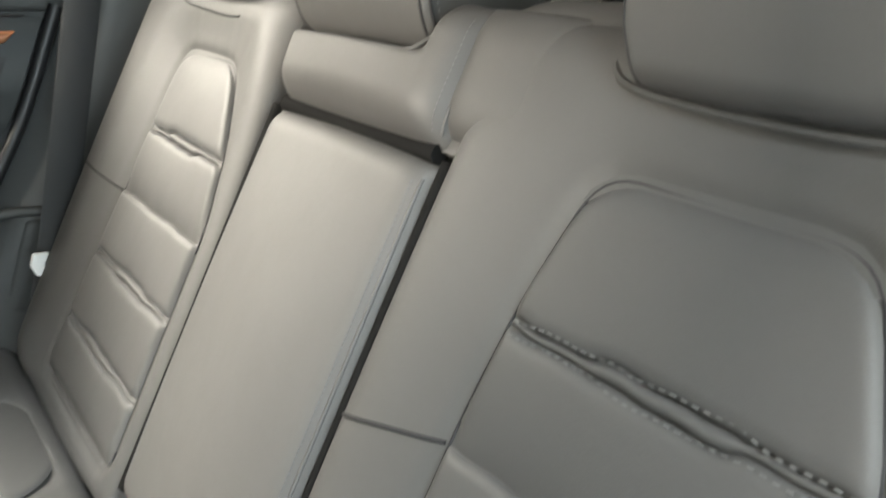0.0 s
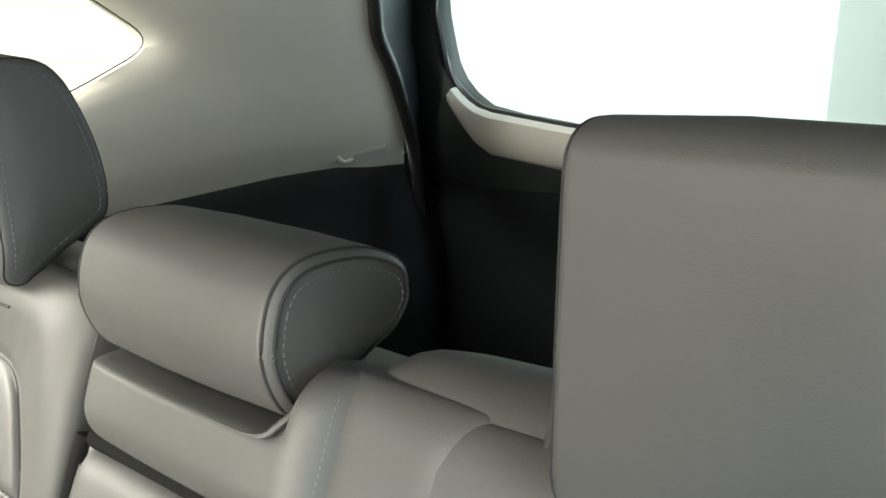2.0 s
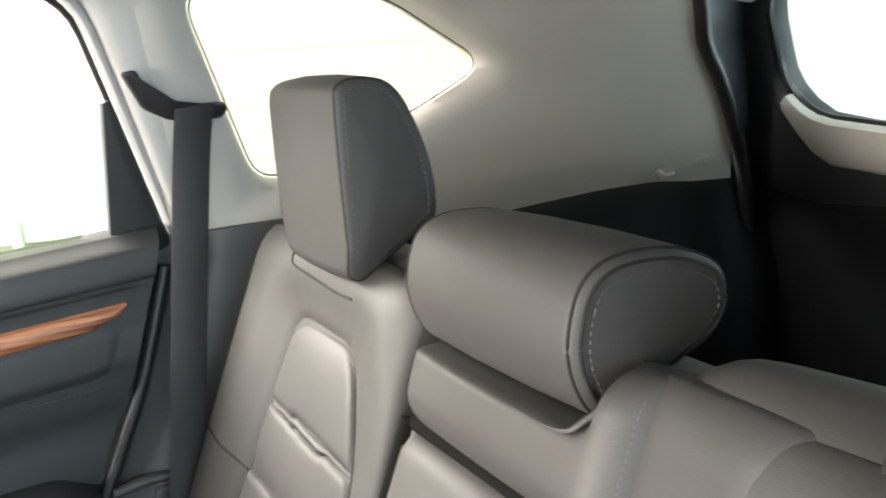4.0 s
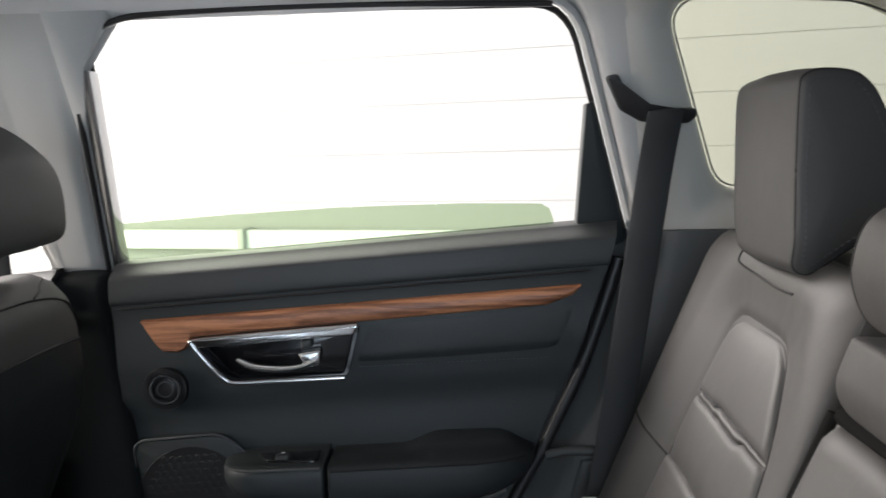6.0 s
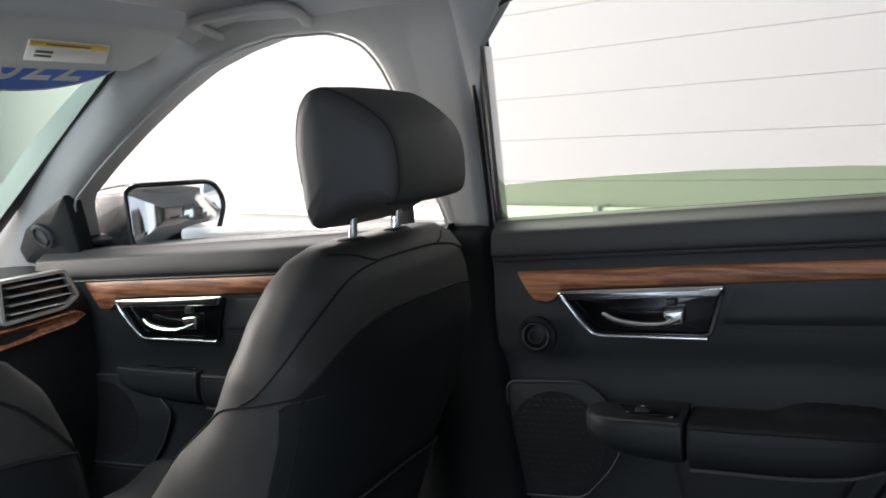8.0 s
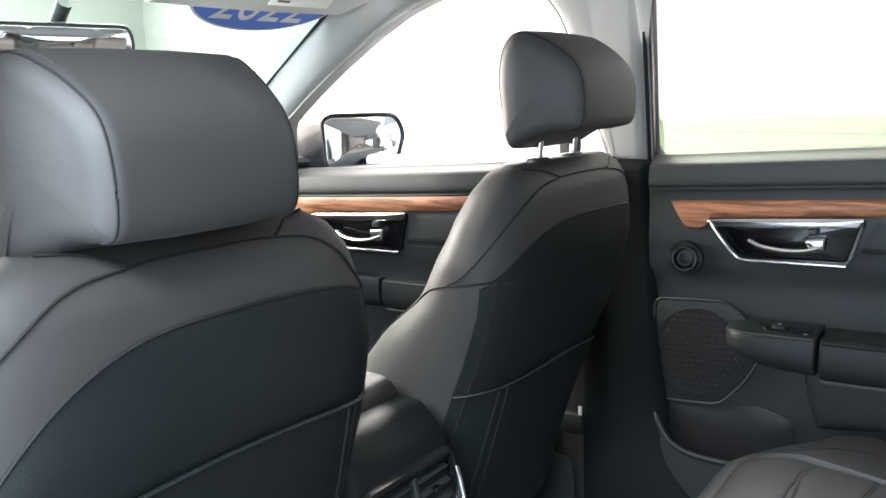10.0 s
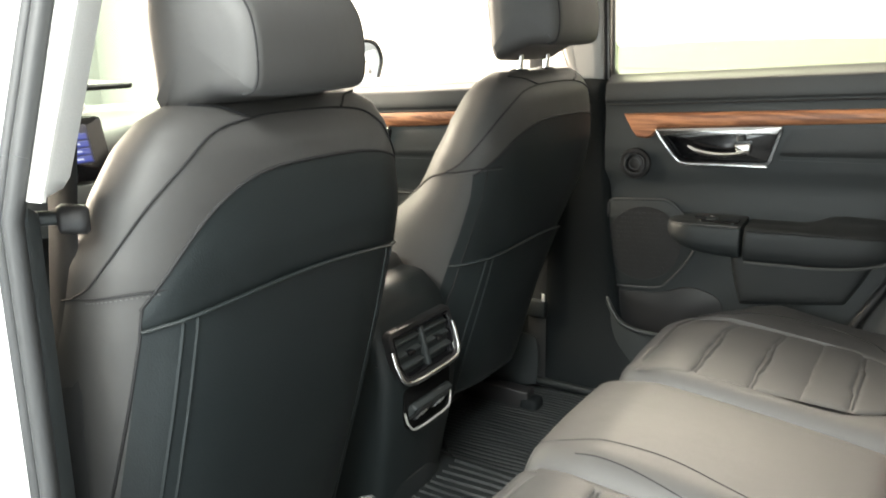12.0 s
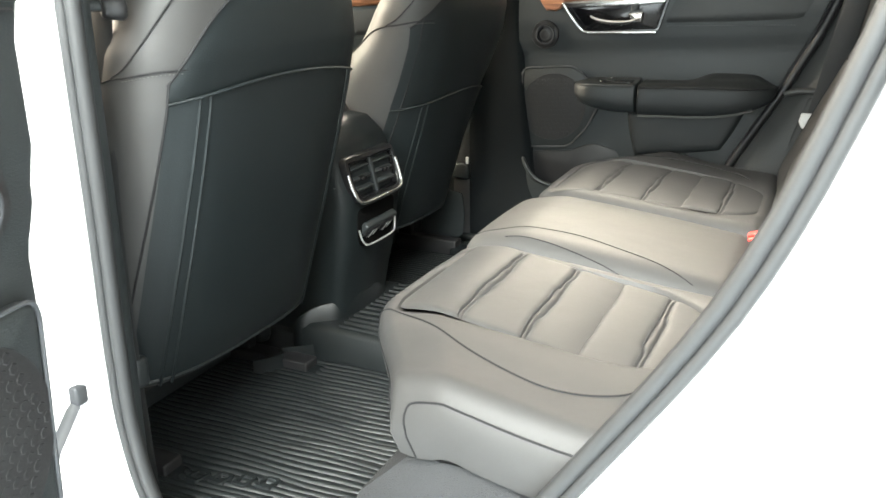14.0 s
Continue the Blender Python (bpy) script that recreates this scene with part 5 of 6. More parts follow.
def rear_cushion(y0, y1, ins0, ins1, label, outer):
    """One end of the rear cushion with its cross-seamed insert."""
    t = thing("rear_cushion", label, "seat cushion", "rear cushions")
    quad = [(-0.285, y0), (0.20, y0), (0.20, y1), (-0.285, y1)]
    insq = [(-0.240, ins0), (0.08, ins0), (0.160, ins0 + 0.06), (0.160, ins1 - 0.06), (0.08, ins1), (-0.240, ins1)]

    def relief(u, v):
        d = sd_quad(u, v, insq)
        return -0.012 * smoothstep(0.003, -0.006, d) + 0.003 * math.exp(-((d - 0.05) / 0.04) ** 2) * smoothstep(0.0, 0.05, abs(v) - 0.25) + 0.003 * smoothstep(0.05, 0.16, u) * smoothstep(0.0, 0.02, d)
    low = lambda u, v, h: cushion_at(u, v, h - 0.055)
    part("cushion_body", pad(low, quad, 0.059, 0.004, 0.040, (90, 100), 0.05, relief, -0.028), LEATHER, t)
    skin = pad_point(low, quad, 0.059, 0.004, 0.040, 0.05, relief)
    # cross-seamed insert, round at its rear end
    slant = lambda u: 0.10 * (u + 0.05)
    ends = (lambda u: (ins0 - slant(u), ins1 - 1.6 * slant(u))) if outer < 0 else (lambda u: (ins0 + 1.6 * slant(u), ins1 + slant(u)))
    seams = [(-0.147, "double"), (-0.055, "double"), (0.021, "fold_up"), (0.094, "double")]
    across = lambda u, along, h: cushion_at(along, u, h)
    part("insert_panel", insert_field(across, -0.240, 0.166, ends, seams, 0.0022, 0.0042, 0.0012, (0.006, 0.085)), LEATHER, t, "sewn insert with cross seams")
    for row in seam_threads(across, ends, seams, 0.0052):
        part("stitching", row, STITCH, t)
    # piping round the front corner
    s = 1 if outer > 0 else -1
    yo = y1 if s > 0 else y0
    bo = lambda d: s * (1 - 2 * d / (y1 - y0))
    cc = [skin(a, bo(d), 0.0002) for a, d, g in smooth_line([(-0.99, 0.205, 0), (-0.90, 0.195, 0), (-0.72, 0.165, 0), (-0.40, 0.110, 0), (0.0, 0.086, 0), (0.30, 0.086, 0), (0.55, 0.110, 0), (0.68, 0.150, 0)], 10)]
    piping(t, cc, 0.0014)
    front = [skin(-0.985 + 0.012 * abs(b), b, 0.0002) for b in [-0.96 + 1.92 * k / 60 for k in range(61)]]
    piping(t, front, 0.0012)
    low_end = [skin(-0.90, s * 1.0, h) for h in (-0.027, -0.015, 0.0)]
    ee = low_end + [skin(a, bo(d), 0.0002) for a, d, g in smooth_line([(-0.895, 0.0012, 0), (-0.87, 0.0045, 0), (-0.80, 0.009, 0), (-0.6, 0.009, 0), (0.0, 0.009, 0), (0.85, 0.009, 0)], 10)]
    piping(t, ee, 0.0013)
    part("stitching", stitches([p + Vector((0, -s * 0.004, 0.0035)) for p in ee[6:]], 0.0035, 0.0025, 0.0007), THREAD, t)
    return t


rear_cushion(-0.685, -0.172, -0.50, -0.222, "black leather rear cushion with cross seams beside the open door", -1)
rear_cushion(0.172, 0.70, 0.225, 0.52, "black leather rear cushion with cross seams beside the closed door", 1)


def rear_centre_cushion():
    t = thing("rear_centre_cushion", "smooth raised black leather centre seat cushion between two buckles", "seat cushion", "rear cushions")
    quad, low = [(-0.30, -0.182), (0.20, -0.182), (0.20, 0.174), (-0.30, 0.174)], lambda u, v, h: cushion_at(u, v, h - 0.055)
    part("cushion_body", pad(low, quad, 0.061, 0.013, 0.056, (64, 64), 0.08, None, -0.03), LEATHER, t)
    skin = pad_point(low, quad, 0.061, 0.013, 0.056, 0.08)
    for line in ([(-0.285, -0.130), (-0.19, -0.108), (-0.10, -0.100), (-0.02, -0.116), (0.05, -0.134), (0.11, -0.158)], [(-0.21, -0.146), (-0.14, -0.145), (-0.05, -0.158), (0.0, -0.168)]):
        piping(t, [skin((p.x + 0.05) / 0.25, (p.y + 0.004) / 0.178, 0.0002) for p in smooth_line([(a, b, 0) for a, b in line], 8)], 0.0009)
    return t


rear_centre_cushion()


def seat_base():
    t = thing("rear_seat_base", "black carpet-covered base under the rear seat cushion", "seat base", kind="structure")
    ring = lambda y, g: [Vector((x, y, z)) for x, z in ((-0.285 + g, 0.385), (-0.20 + g, 0.62), (-0.12 + g, 0.70), (0.25, 0.70), (0.25, 0.385))]
    part("base_cover", loft([ring(-0.665, 0.03), ring(-0.655, 0.0), ring(0.655, 0.0), ring(0.665, 0.03)]), BASECARPET, t)


seat_base()


def buckle(x, y, z, yaw, label, slot):
    b = thing("seat_buckle", label, "seat buckle", "seat buckles", at=(x, y, z))
    b.rotation_euler = (0, radians(-18), radians(yaw))
    part("housing", box(-0.036, 0.034, -0.029, 0.022, -0.040, 0.006, 0.006), RUBBER, b)
    part("release_button", box(-0.032, 0.028, -0.006, 0.016, 0.003, 0.012, 0.003), RED, b, "red release button")
    part("slot_edge", box(-0.030, 0.026, -0.026, -0.012, -0.004, 0.0085, 0.002), slot, b, "pale slot of the buckle" if slot is WHITE else "")
    cup = [(0.030 * math.cos(2 * math.pi * k / 20) - 0.062, 0.026 * math.sin(2 * math.pi * k / 20), -0.008) for k in range(20)]
    part("cup", tube(cup + cup[:1], 0.004, 6), RUBBER, b, "black rubber cup in the cushion")
    return b


buckle(0.192, 0.132, 0.772, 0, "black seat buckle with a red button in the seat gap", RED)
buckle(0.188, -0.176, 0.768, 0, "black seat buckle with a red button in the seat gap", WHITE)


# ---- front seats ----
SEC = [  # z, centre x, half depth, half width
    (0.60, -0.760, 0.145, 0.225), (0.66, -0.742, 0.152, 0.238), (0.76, -0.725, 0.165, 0.242), (0.88, -0.677, 0.150, 0.243), (1.00, -0.621, 0.124, 0.244), (1.08, -0.580, 0.100, 0.243),
    (1.15, -0.560, 0.092, 0.240), (1.21, -0.545, 0.080, 0.222), (1.25, -0.535, 0.068, 0.200), (1.275, -0.530, 0.052, 0.175), (1.290, -0.527, 0.030, 0.145)]


RISE = [0.0]  # extra height of the shoulders of the seat being built
SPAN = [1.0, 0.0]  # extra width of its shoulder towards +y, and how much that side narrows downward


def lifted(z):
    return z + RISE[0] * smoothstep(1.11, 1.29, z)


def seat_section(z):
    zs = [s[0] for s in SEC]
    return [float(np.interp(z, zs, [s[k] for s in SEC])) for k in (1, 2, 3)]


def spread(y, z):
    return 1 + (SPAN[0] - 1) * smoothstep(0.95, 1.1, z) - SPAN[1] * smoothstep(1.12, 0.82, z) if y > 0 else 1.0


def fore(z):
    """How far the side bolsters stand forward of the backrest's middle line, as a share of its half depth."""
    return float(np.interp(z, (0.66, 0.90, 1.02, 1.10, 1.18, 1.29), (1.5, 1.5, 1.38, 1.1, 0.95, 1.0)))


def seat_skin(a, z, lift=0.0):
    """A point of the backrest's skin: a in degrees round it, 0 at the back, 90 at +y."""
    cx, dx, wy = seat_section(z)
    c, s = math.cos(radians(a)), math.sin(radians(a))
    e = 2 / 3.2 if c > 0 else 2 / 2.4
    return Vector((cx + (dx * (1 if c > 0 else fore(z)) + lift) * math.copysign(abs(c) ** e, c), (wy + lift) * math.copysign(abs(s) ** e, s) * spread(s, z), lifted(z)))


def back_pt(y, z, lift=0.0):
    """The rear face of the backrest at a given y."""
    cx, dx, wy = seat_section(z)
    y *= min(1.0, spread(y, z))
    q = min(0.999, abs(y) / (wy * spread(y, z)))
    return Vector((cx + dx * (1 - q ** 3.2) ** (1 / 3.2) + lift, y, lifted(z)))


def front_seat(label, rise=0.0, rest=(0.0, 1.0, 1.0, 0.0), arch=(1.206, 8.6), crest=1.268, outer=1, span=1.07, hem=0.972, taper=0.44):
    RISE[0], SPAN[0], SPAN[1] = rise, span, taper
    sink, tall, wide, aside = rest
    t = thing("bucket_seat", label, "car seat", "front seats")
    zs = [0.660 + 0.63 * i / 84 for i in range(85)]
    rings = [[seat_skin(360 * k / 128, z) for k in range(128)] for z in zs]
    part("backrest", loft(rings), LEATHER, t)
    # back panel below the arched seam
    arc = lambda y: arch[0] - arch[1] * (1 if y < 0 else 0.25) * abs(y) ** 3.15
    low = lambda y: hem - 0.018 * (y / 0.2) ** 2
    left = 0.234 if outer > 0 else 0.218
    us = [-left + (left + 0.218) * i / 44 for i in range(45)]
    vs = [i / 30 for i in range(31)]
    part("back_upper", grid_shape(us, vs, lambda y, s: back_pt(y, low(y) + max(0.001, arc(y) - low(y)) * s, 0.0012 + 0.002 * math.sin(math.pi * s))), LEATHER_BACK, t, "black vinyl upper back panel")
    piping(t, [back_pt(y, arc(y), 0.001) for y in us], 0.0019)
    part("back_pocket", grid_shape(us, vs, lambda y, s: back_pt(y, 0.664 + (low(y) - 0.664) * s, 0.002 + 0.004 * smoothstep(0.200, 0.186, abs(y)) * smoothstep(0, 0.05, s))), LEATHER_BACK, t, "black vinyl map pocket")
    part("pocket_hem", tube([back_pt(y, low(y), 0.004 + 0.003 * smoothstep(0.200, 0.186, abs(y))) for y in us], 0.0028, 6, 0.8), LEATHER_BACK, t)
    for s in (-1, 1):
        part("piping", tube([back_pt(s * (0.170 - 0.004 * i / 30), 0.66 + (low(0.166) - 0.66) * i / 30, 0.0055) for i in range(31)], 0.0026, 6), LEATHER_BACK, t)
        part("piping", tube([back_pt(s * (0.186 - 0.005 * i / 30), 0.66 + (low(0.18) - 0.66) * i / 30, 0.0045) for i in range(31)], 0.0030, 6), LEATHER_BACK, t)
        # edge of the hard back shell
        piping(t, [back_pt(s * (0.229 - 0.012 * i / 24), 0.66 + (arc(s * 0.217) - 0.66) * i / 24, 0.0015) for i in range(25)], 0.0018)
        # side bolster seams
        side_line = [seat_skin(s * p.x, p.y, 0.0012) for p in smooth_line([(44, 1.131, 0), (66, 1.130, 0), (90, 1.121, 0), (112, 1.102, 0), (132, 1.055, 0), (145, 0.96, 0), (150, 0.85, 0)], 10)]
        piping(t, side_line, 0.0013)
        part("stitching", stitches([p + Vector((0, 0, -0.004)) for p in side_line[:20]]), STITCH, t)
        path = smooth_line([(92, 1.120, 0), (68, 1.190, 0), (48, 1.237, 0), (34, crest - 0.010, 0), (14, crest, 0), (0, crest + 0.002, 0)], 12)
        piping(t, [seat_skin(s * p.x, p.y, 0.0012) for p in path], 0.0013)
        path = smooth_line([(16, crest + 0.001, 0), (34, crest + 0.012, 0), (62, crest + 0.016, 0)], 8)
        piping(t, [seat_skin(s * p.x, p.y, 0.0010) for p in path], 0.0014)
    part("back_shell", pad(lambda u, v, h: Vector((seat_section(v)[0] + 0.02 + h, u, v)), [(-0.19, 0.62), (0.19, 0.62), (0.225, 0.668), (-0.225, 0.668)], 0.03, 0.0, 0.03, (20, 8), back=-0.09), DARK, t)
    part("lower_lip", tube([back_pt(y, 0.668, 0.002) for y in us], 0.0040, 6), LEATHER_BACK, t, "hem along the lower edge")
    # headrest on two posts
    prof = [(-0.058, 0.028), (-0.063, 0.078), (-0.057, 0.120), (-0.040, 0.142), (-0.016, 0.144), (0.014, 0.131), (0.042, 0.112), (0.060, 0.093), (0.069, 0.070), (0.072, 0.040), (0.069, 0.012), (0.056, 0.000), (0.018, -0.002), (-0.014, -0.016), (-0.040, -0.028), (-0.054, -0.008)]
    place = lambda p, q, s: Vector((-0.500 + p, aside + wide * s * (1 - 0.20 * smoothstep(-0.045, 0.072, p) - 0.04 * smoothstep(0.06, 0.155, q)), 1.338 - sink + tall * q))
    hr = part("headrest", profile_solid(prof, 0.128, 0.024, 8, 0.002, place), LEATHER, t)
    line = smooth_line([(p, q, 0) for p, q in prof], 6, True)
    for s in (-1, 1):
        mid = sum(line, Vector()) / len(line)
        pts = [place(*(v - (v - mid).normalized() * 0.0030).to_2d(), s * 0.1155) for v in line]
        part("seam", tube(pts[:68], 0.0012, 6), SEAM, hr)
        part("stitching", stitches([p + Vector((0, -s * 0.007, 0.002)) for p in pts[8:64]], 0.0034, 0.0024, 0.0009), STITCH, hr)
        part("headrest_post", tube([(-0.525, s * 0.058, 1.27), (-0.520, s * 0.058, 1.35)], 0.006, 10), CHROME, t, "chrome headrest post")
        part("post_guide", pad(lambda u, v, h: Vector((-0.525 + u, s * 0.058 + v, 1.285 + rise + h)), [(-0.017, -0.022), (0.017, -0.022), (0.017, 0.022), (-0.017, 0.022)], 0.009, 0, 0.008, (8, 8), 0.6, back=-0.02), DARK, t)
    # cushion and base
    part("cushion", pad(lambda u, v, h: Vector((u, v, 0.70 + 0.14 * (-0.75 - u) * 0.5 + h)), [(-1.24, -0.255), (-0.76, -0.255), (-0.76, 0.255), (-1.24, 0.255)], 0.05, 0.0, 0.07, (40, 40), 0.15, lambda u, v: 0.03 * smoothstep(0.13, 0.21, abs(v)) + 0.008 * math.cos(u * 60) * smoothstep(0.16, 0.13, abs(v)) * 0.3, -0.14), LEATHER, t)
    part("side_shield", box(-1.20, -0.74, 0.225, 0.262, 0.52, 0.66, 0.02), DARK, t)
    part("side_shield", box(-1.20, -0.74, -0.262, -0.225, 0.52, 0.66, 0.02), DARK, t)
    for s in (outer,):
        part("recliner_cover", pad(lambda u, v, h: Vector((u, s * (0.235 + h), v)), [(-0.74, 0.50), (-0.60, 0.53), (-0.605, 0.66), (-0.72, 0.66)], 0.016, 0.004, 0.02, (10, 10), 0.4), DARK, t)
    for s in (-1, 1):
        part("seat_rail", box(-1.25, -0.60, s * 0.19 - 0.02, s * 0.19 + 0.02, 0.47, 0.535, 0.004), RUBBER, t, "dark metal seat rail")
        part("rail_end", box(-0.62, -0.575, s * 0.19 - 0.026, s * 0.19 + 0.026, 0.47, 0.518, 0.012), CARGO, t)
        part("seat_leg", box(-0.78, -0.74, s * 0.19 - 0.012, s * 0.19 + 0.012, 0.52, 0.60, 0.004), RUBBER, t)
    part("seat_pan", box(-1.2, -0.78, -0.22, 0.22, 0.50, 0.58, 0.02), DARK, t)
    return t


passenger = front_seat("black leather passenger seat with stitched seams and plain back panel")
passenger.location = (0.0, 0.357, 0.0)
driver = front_seat("black leather driver seat with stitched seams and plain back panel", 0.016, (0.021, 0.96, 0.93, -0.026), (1.228, 14.0), 1.276, -1, 1.0, 1.111, 0.0)
driver.location = (0.02, -0.388, -0.022)

# ---- centre console ----
def console():
    t = thing("centre_console", "black centre console with rear air vents and charging sockets", "console")
    prof = [(-0.60, 0.40), (-0.580, 0.52), (-0.560, 0.64), (-0.546, 0.71), (-0.540, 0.80), (-0.556, 0.87), (-0.575, 0.915), (-0.61, 0.945), (-0.70, 0.955), (-1.25, 0.93), (-1.25, 0.40)]
    line = []
    for (a, b), (c, d) in zip(prof, prof[1:]):
        line += [(a + (c - a) * k / 4, b + (d - b) * k / 4) for k in range(4)]
    line.append(prof[-1])
    secs = []
    for y, g in ((-0.112, 0.03), (-0.110, 0.016), (-0.104, 0.007), (-0.092, 0.0), (0.092, 0.0), (0.104, 0.007), (0.110, 0.016), (0.112, 0.03)):
        secs.append([Vector((a - g if a > -1.2 else a, y * (0.86 + 0.14 * smoothstep(0.5, 0.75, b)), b - (g if b > 0.85 else 0))) for a, b in line])
    part("body", loft(secs), LEATHER_BACK, t)
    lid = part("lid", pad(lambda u, v, h: Vector((u, v, 0.942 + h)), [(-1.0, -0.098), (-0.645, -0.098), (-0.645, 0.098), (-1.0, 0.098)], 0.035, 0.006, 0.02, (20, 16), 0.12), LEATHER, t, "soft leather armrest lid")
    at = lambda a, b, h: Vector((-0.538 + h - 0.27 * (b - 0.815) - 1.6 * max(0, abs(a) - 0.05) ** 2, a, b))
    o = rounded([(-0.080, 0.800), (0.074, 0.800), (0.090, 0.832), (0.090, 0.890), (-0.098, 0.890), (-0.098, 0.832)], 0.015)
    inn = offset_outline(o, -0.009)
    part("vent_frame", frame_ring(o, inn, at, -0.006, 0.009, 0.004), RUBBER, t, "black vent surround")
    part("vent_trim", frame_ring(inn, offset_outline(inn, -0.0035), at, -0.004, 0.0085, 0.001), GLOSS, t, "thin gloss black trim ring")
    # Shade inside the vent is put into this black plate.
    part("vent_back", slab(inn, at, -0.012, -0.006, 0.001), SHADE_BLACK, t)
    part("vent_lip", tube(smooth_line([at(-0.096, 0.86, 0.008), at(-0.095, 0.832, 0.010), at(-0.079, 0.805, 0.012), at(0.0, 0.802, 0.013), at(0.073, 0.805, 0.012), at(0.088, 0.832, 0.010), at(0.089, 0.86, 0.008)], 6), 0.0044, 8, 1.0), CHROME, t, "broad silver lower lip")
    for s in (-1, 1):
        for z in (0.826, 0.846, 0.866):
            part("vent_slat", moved(box(-0.012, 0.006, -0.035, 0.035, -0.0025, 0.0025, 0.0015), Matrix.Translation((-0.540 - 0.27 * (z - 0.815), s * 0.043 - 0.004, z)) @ Matrix.Rotation(radians(18), 4, "Y")), DARK, t)
        part("vent_tab", box(-0.550, -0.5365, s * 0.043 - 0.013, s * 0.043 + 0.003, 0.842, 0.849, 0.002), GLOSS, t)
    part("vent_divider", moved(box(-0.006, 0.006, -0.005, 0.005, -0.038, 0.038, 0.002), Matrix.Translation((-0.546, -0.004, 0.846)) @ Matrix.Rotation(radians(-15), 4, "Y")), DARK, t)
    # black plate for the shaded hollow below the vents, with a tilted socket tray
    rec = rounded([(-0.060, 0.706), (0.060, 0.706), (0.072, 0.735), (0.074, 0.786), (-0.074, 0.786), (-0.072, 0.735)], 0.014)
    wall = lambda a, b, h: Vector((-0.5430 + h, a, b))
    part("socket_shade", slab(rec, wall, -0.004, 0.0025, 0.001), SHADE_BLACK, t, "black plate drawn as the shaded hollow round the sockets")
    part("socket_lip", tube(smooth_line([wall(-0.072, 0.745, 0.004), wall(-0.066, 0.722, 0.008), wall(-0.045, 0.710, 0.012), wall(0.045, 0.710, 0.012), wall(0.066, 0.722, 0.008), wall(0.072, 0.745, 0.004)], 6), 0.0021, 8), SILVER, t, "thin silver lip under the sockets")
    tilt = Matrix.Translation((-0.541, 0, 0.733)) @ Matrix.Rotation(radians(38), 4, "Y")
    part("socket_tray", moved(box(-0.012, 0.004, -0.060, 0.060, -0.022, 0.024, 0.004), tilt), DARK, t)
    for s in (-1, 1):
        part("charging_socket", moved(box(0.002, 0.0075, s * 0.028 - 0.019, s * 0.028 + 0.019, -0.016, 0.016, 0.003), tilt), RUBBER, t)
        part("socket_mark", moved(box(0.0074, 0.0082, s * 0.028 - 0.010, s * 0.028 - 0.004, -0.010, 0.012, 0.0003), tilt), WHITE, t)
        part("socket_mark", moved(box(0.0074, 0.0082, s * 0.028 + 0.004, s * 0.028 + 0.009, -0.006, 0.010, 0.0003), tilt), WHITE, t)
    return t


console()


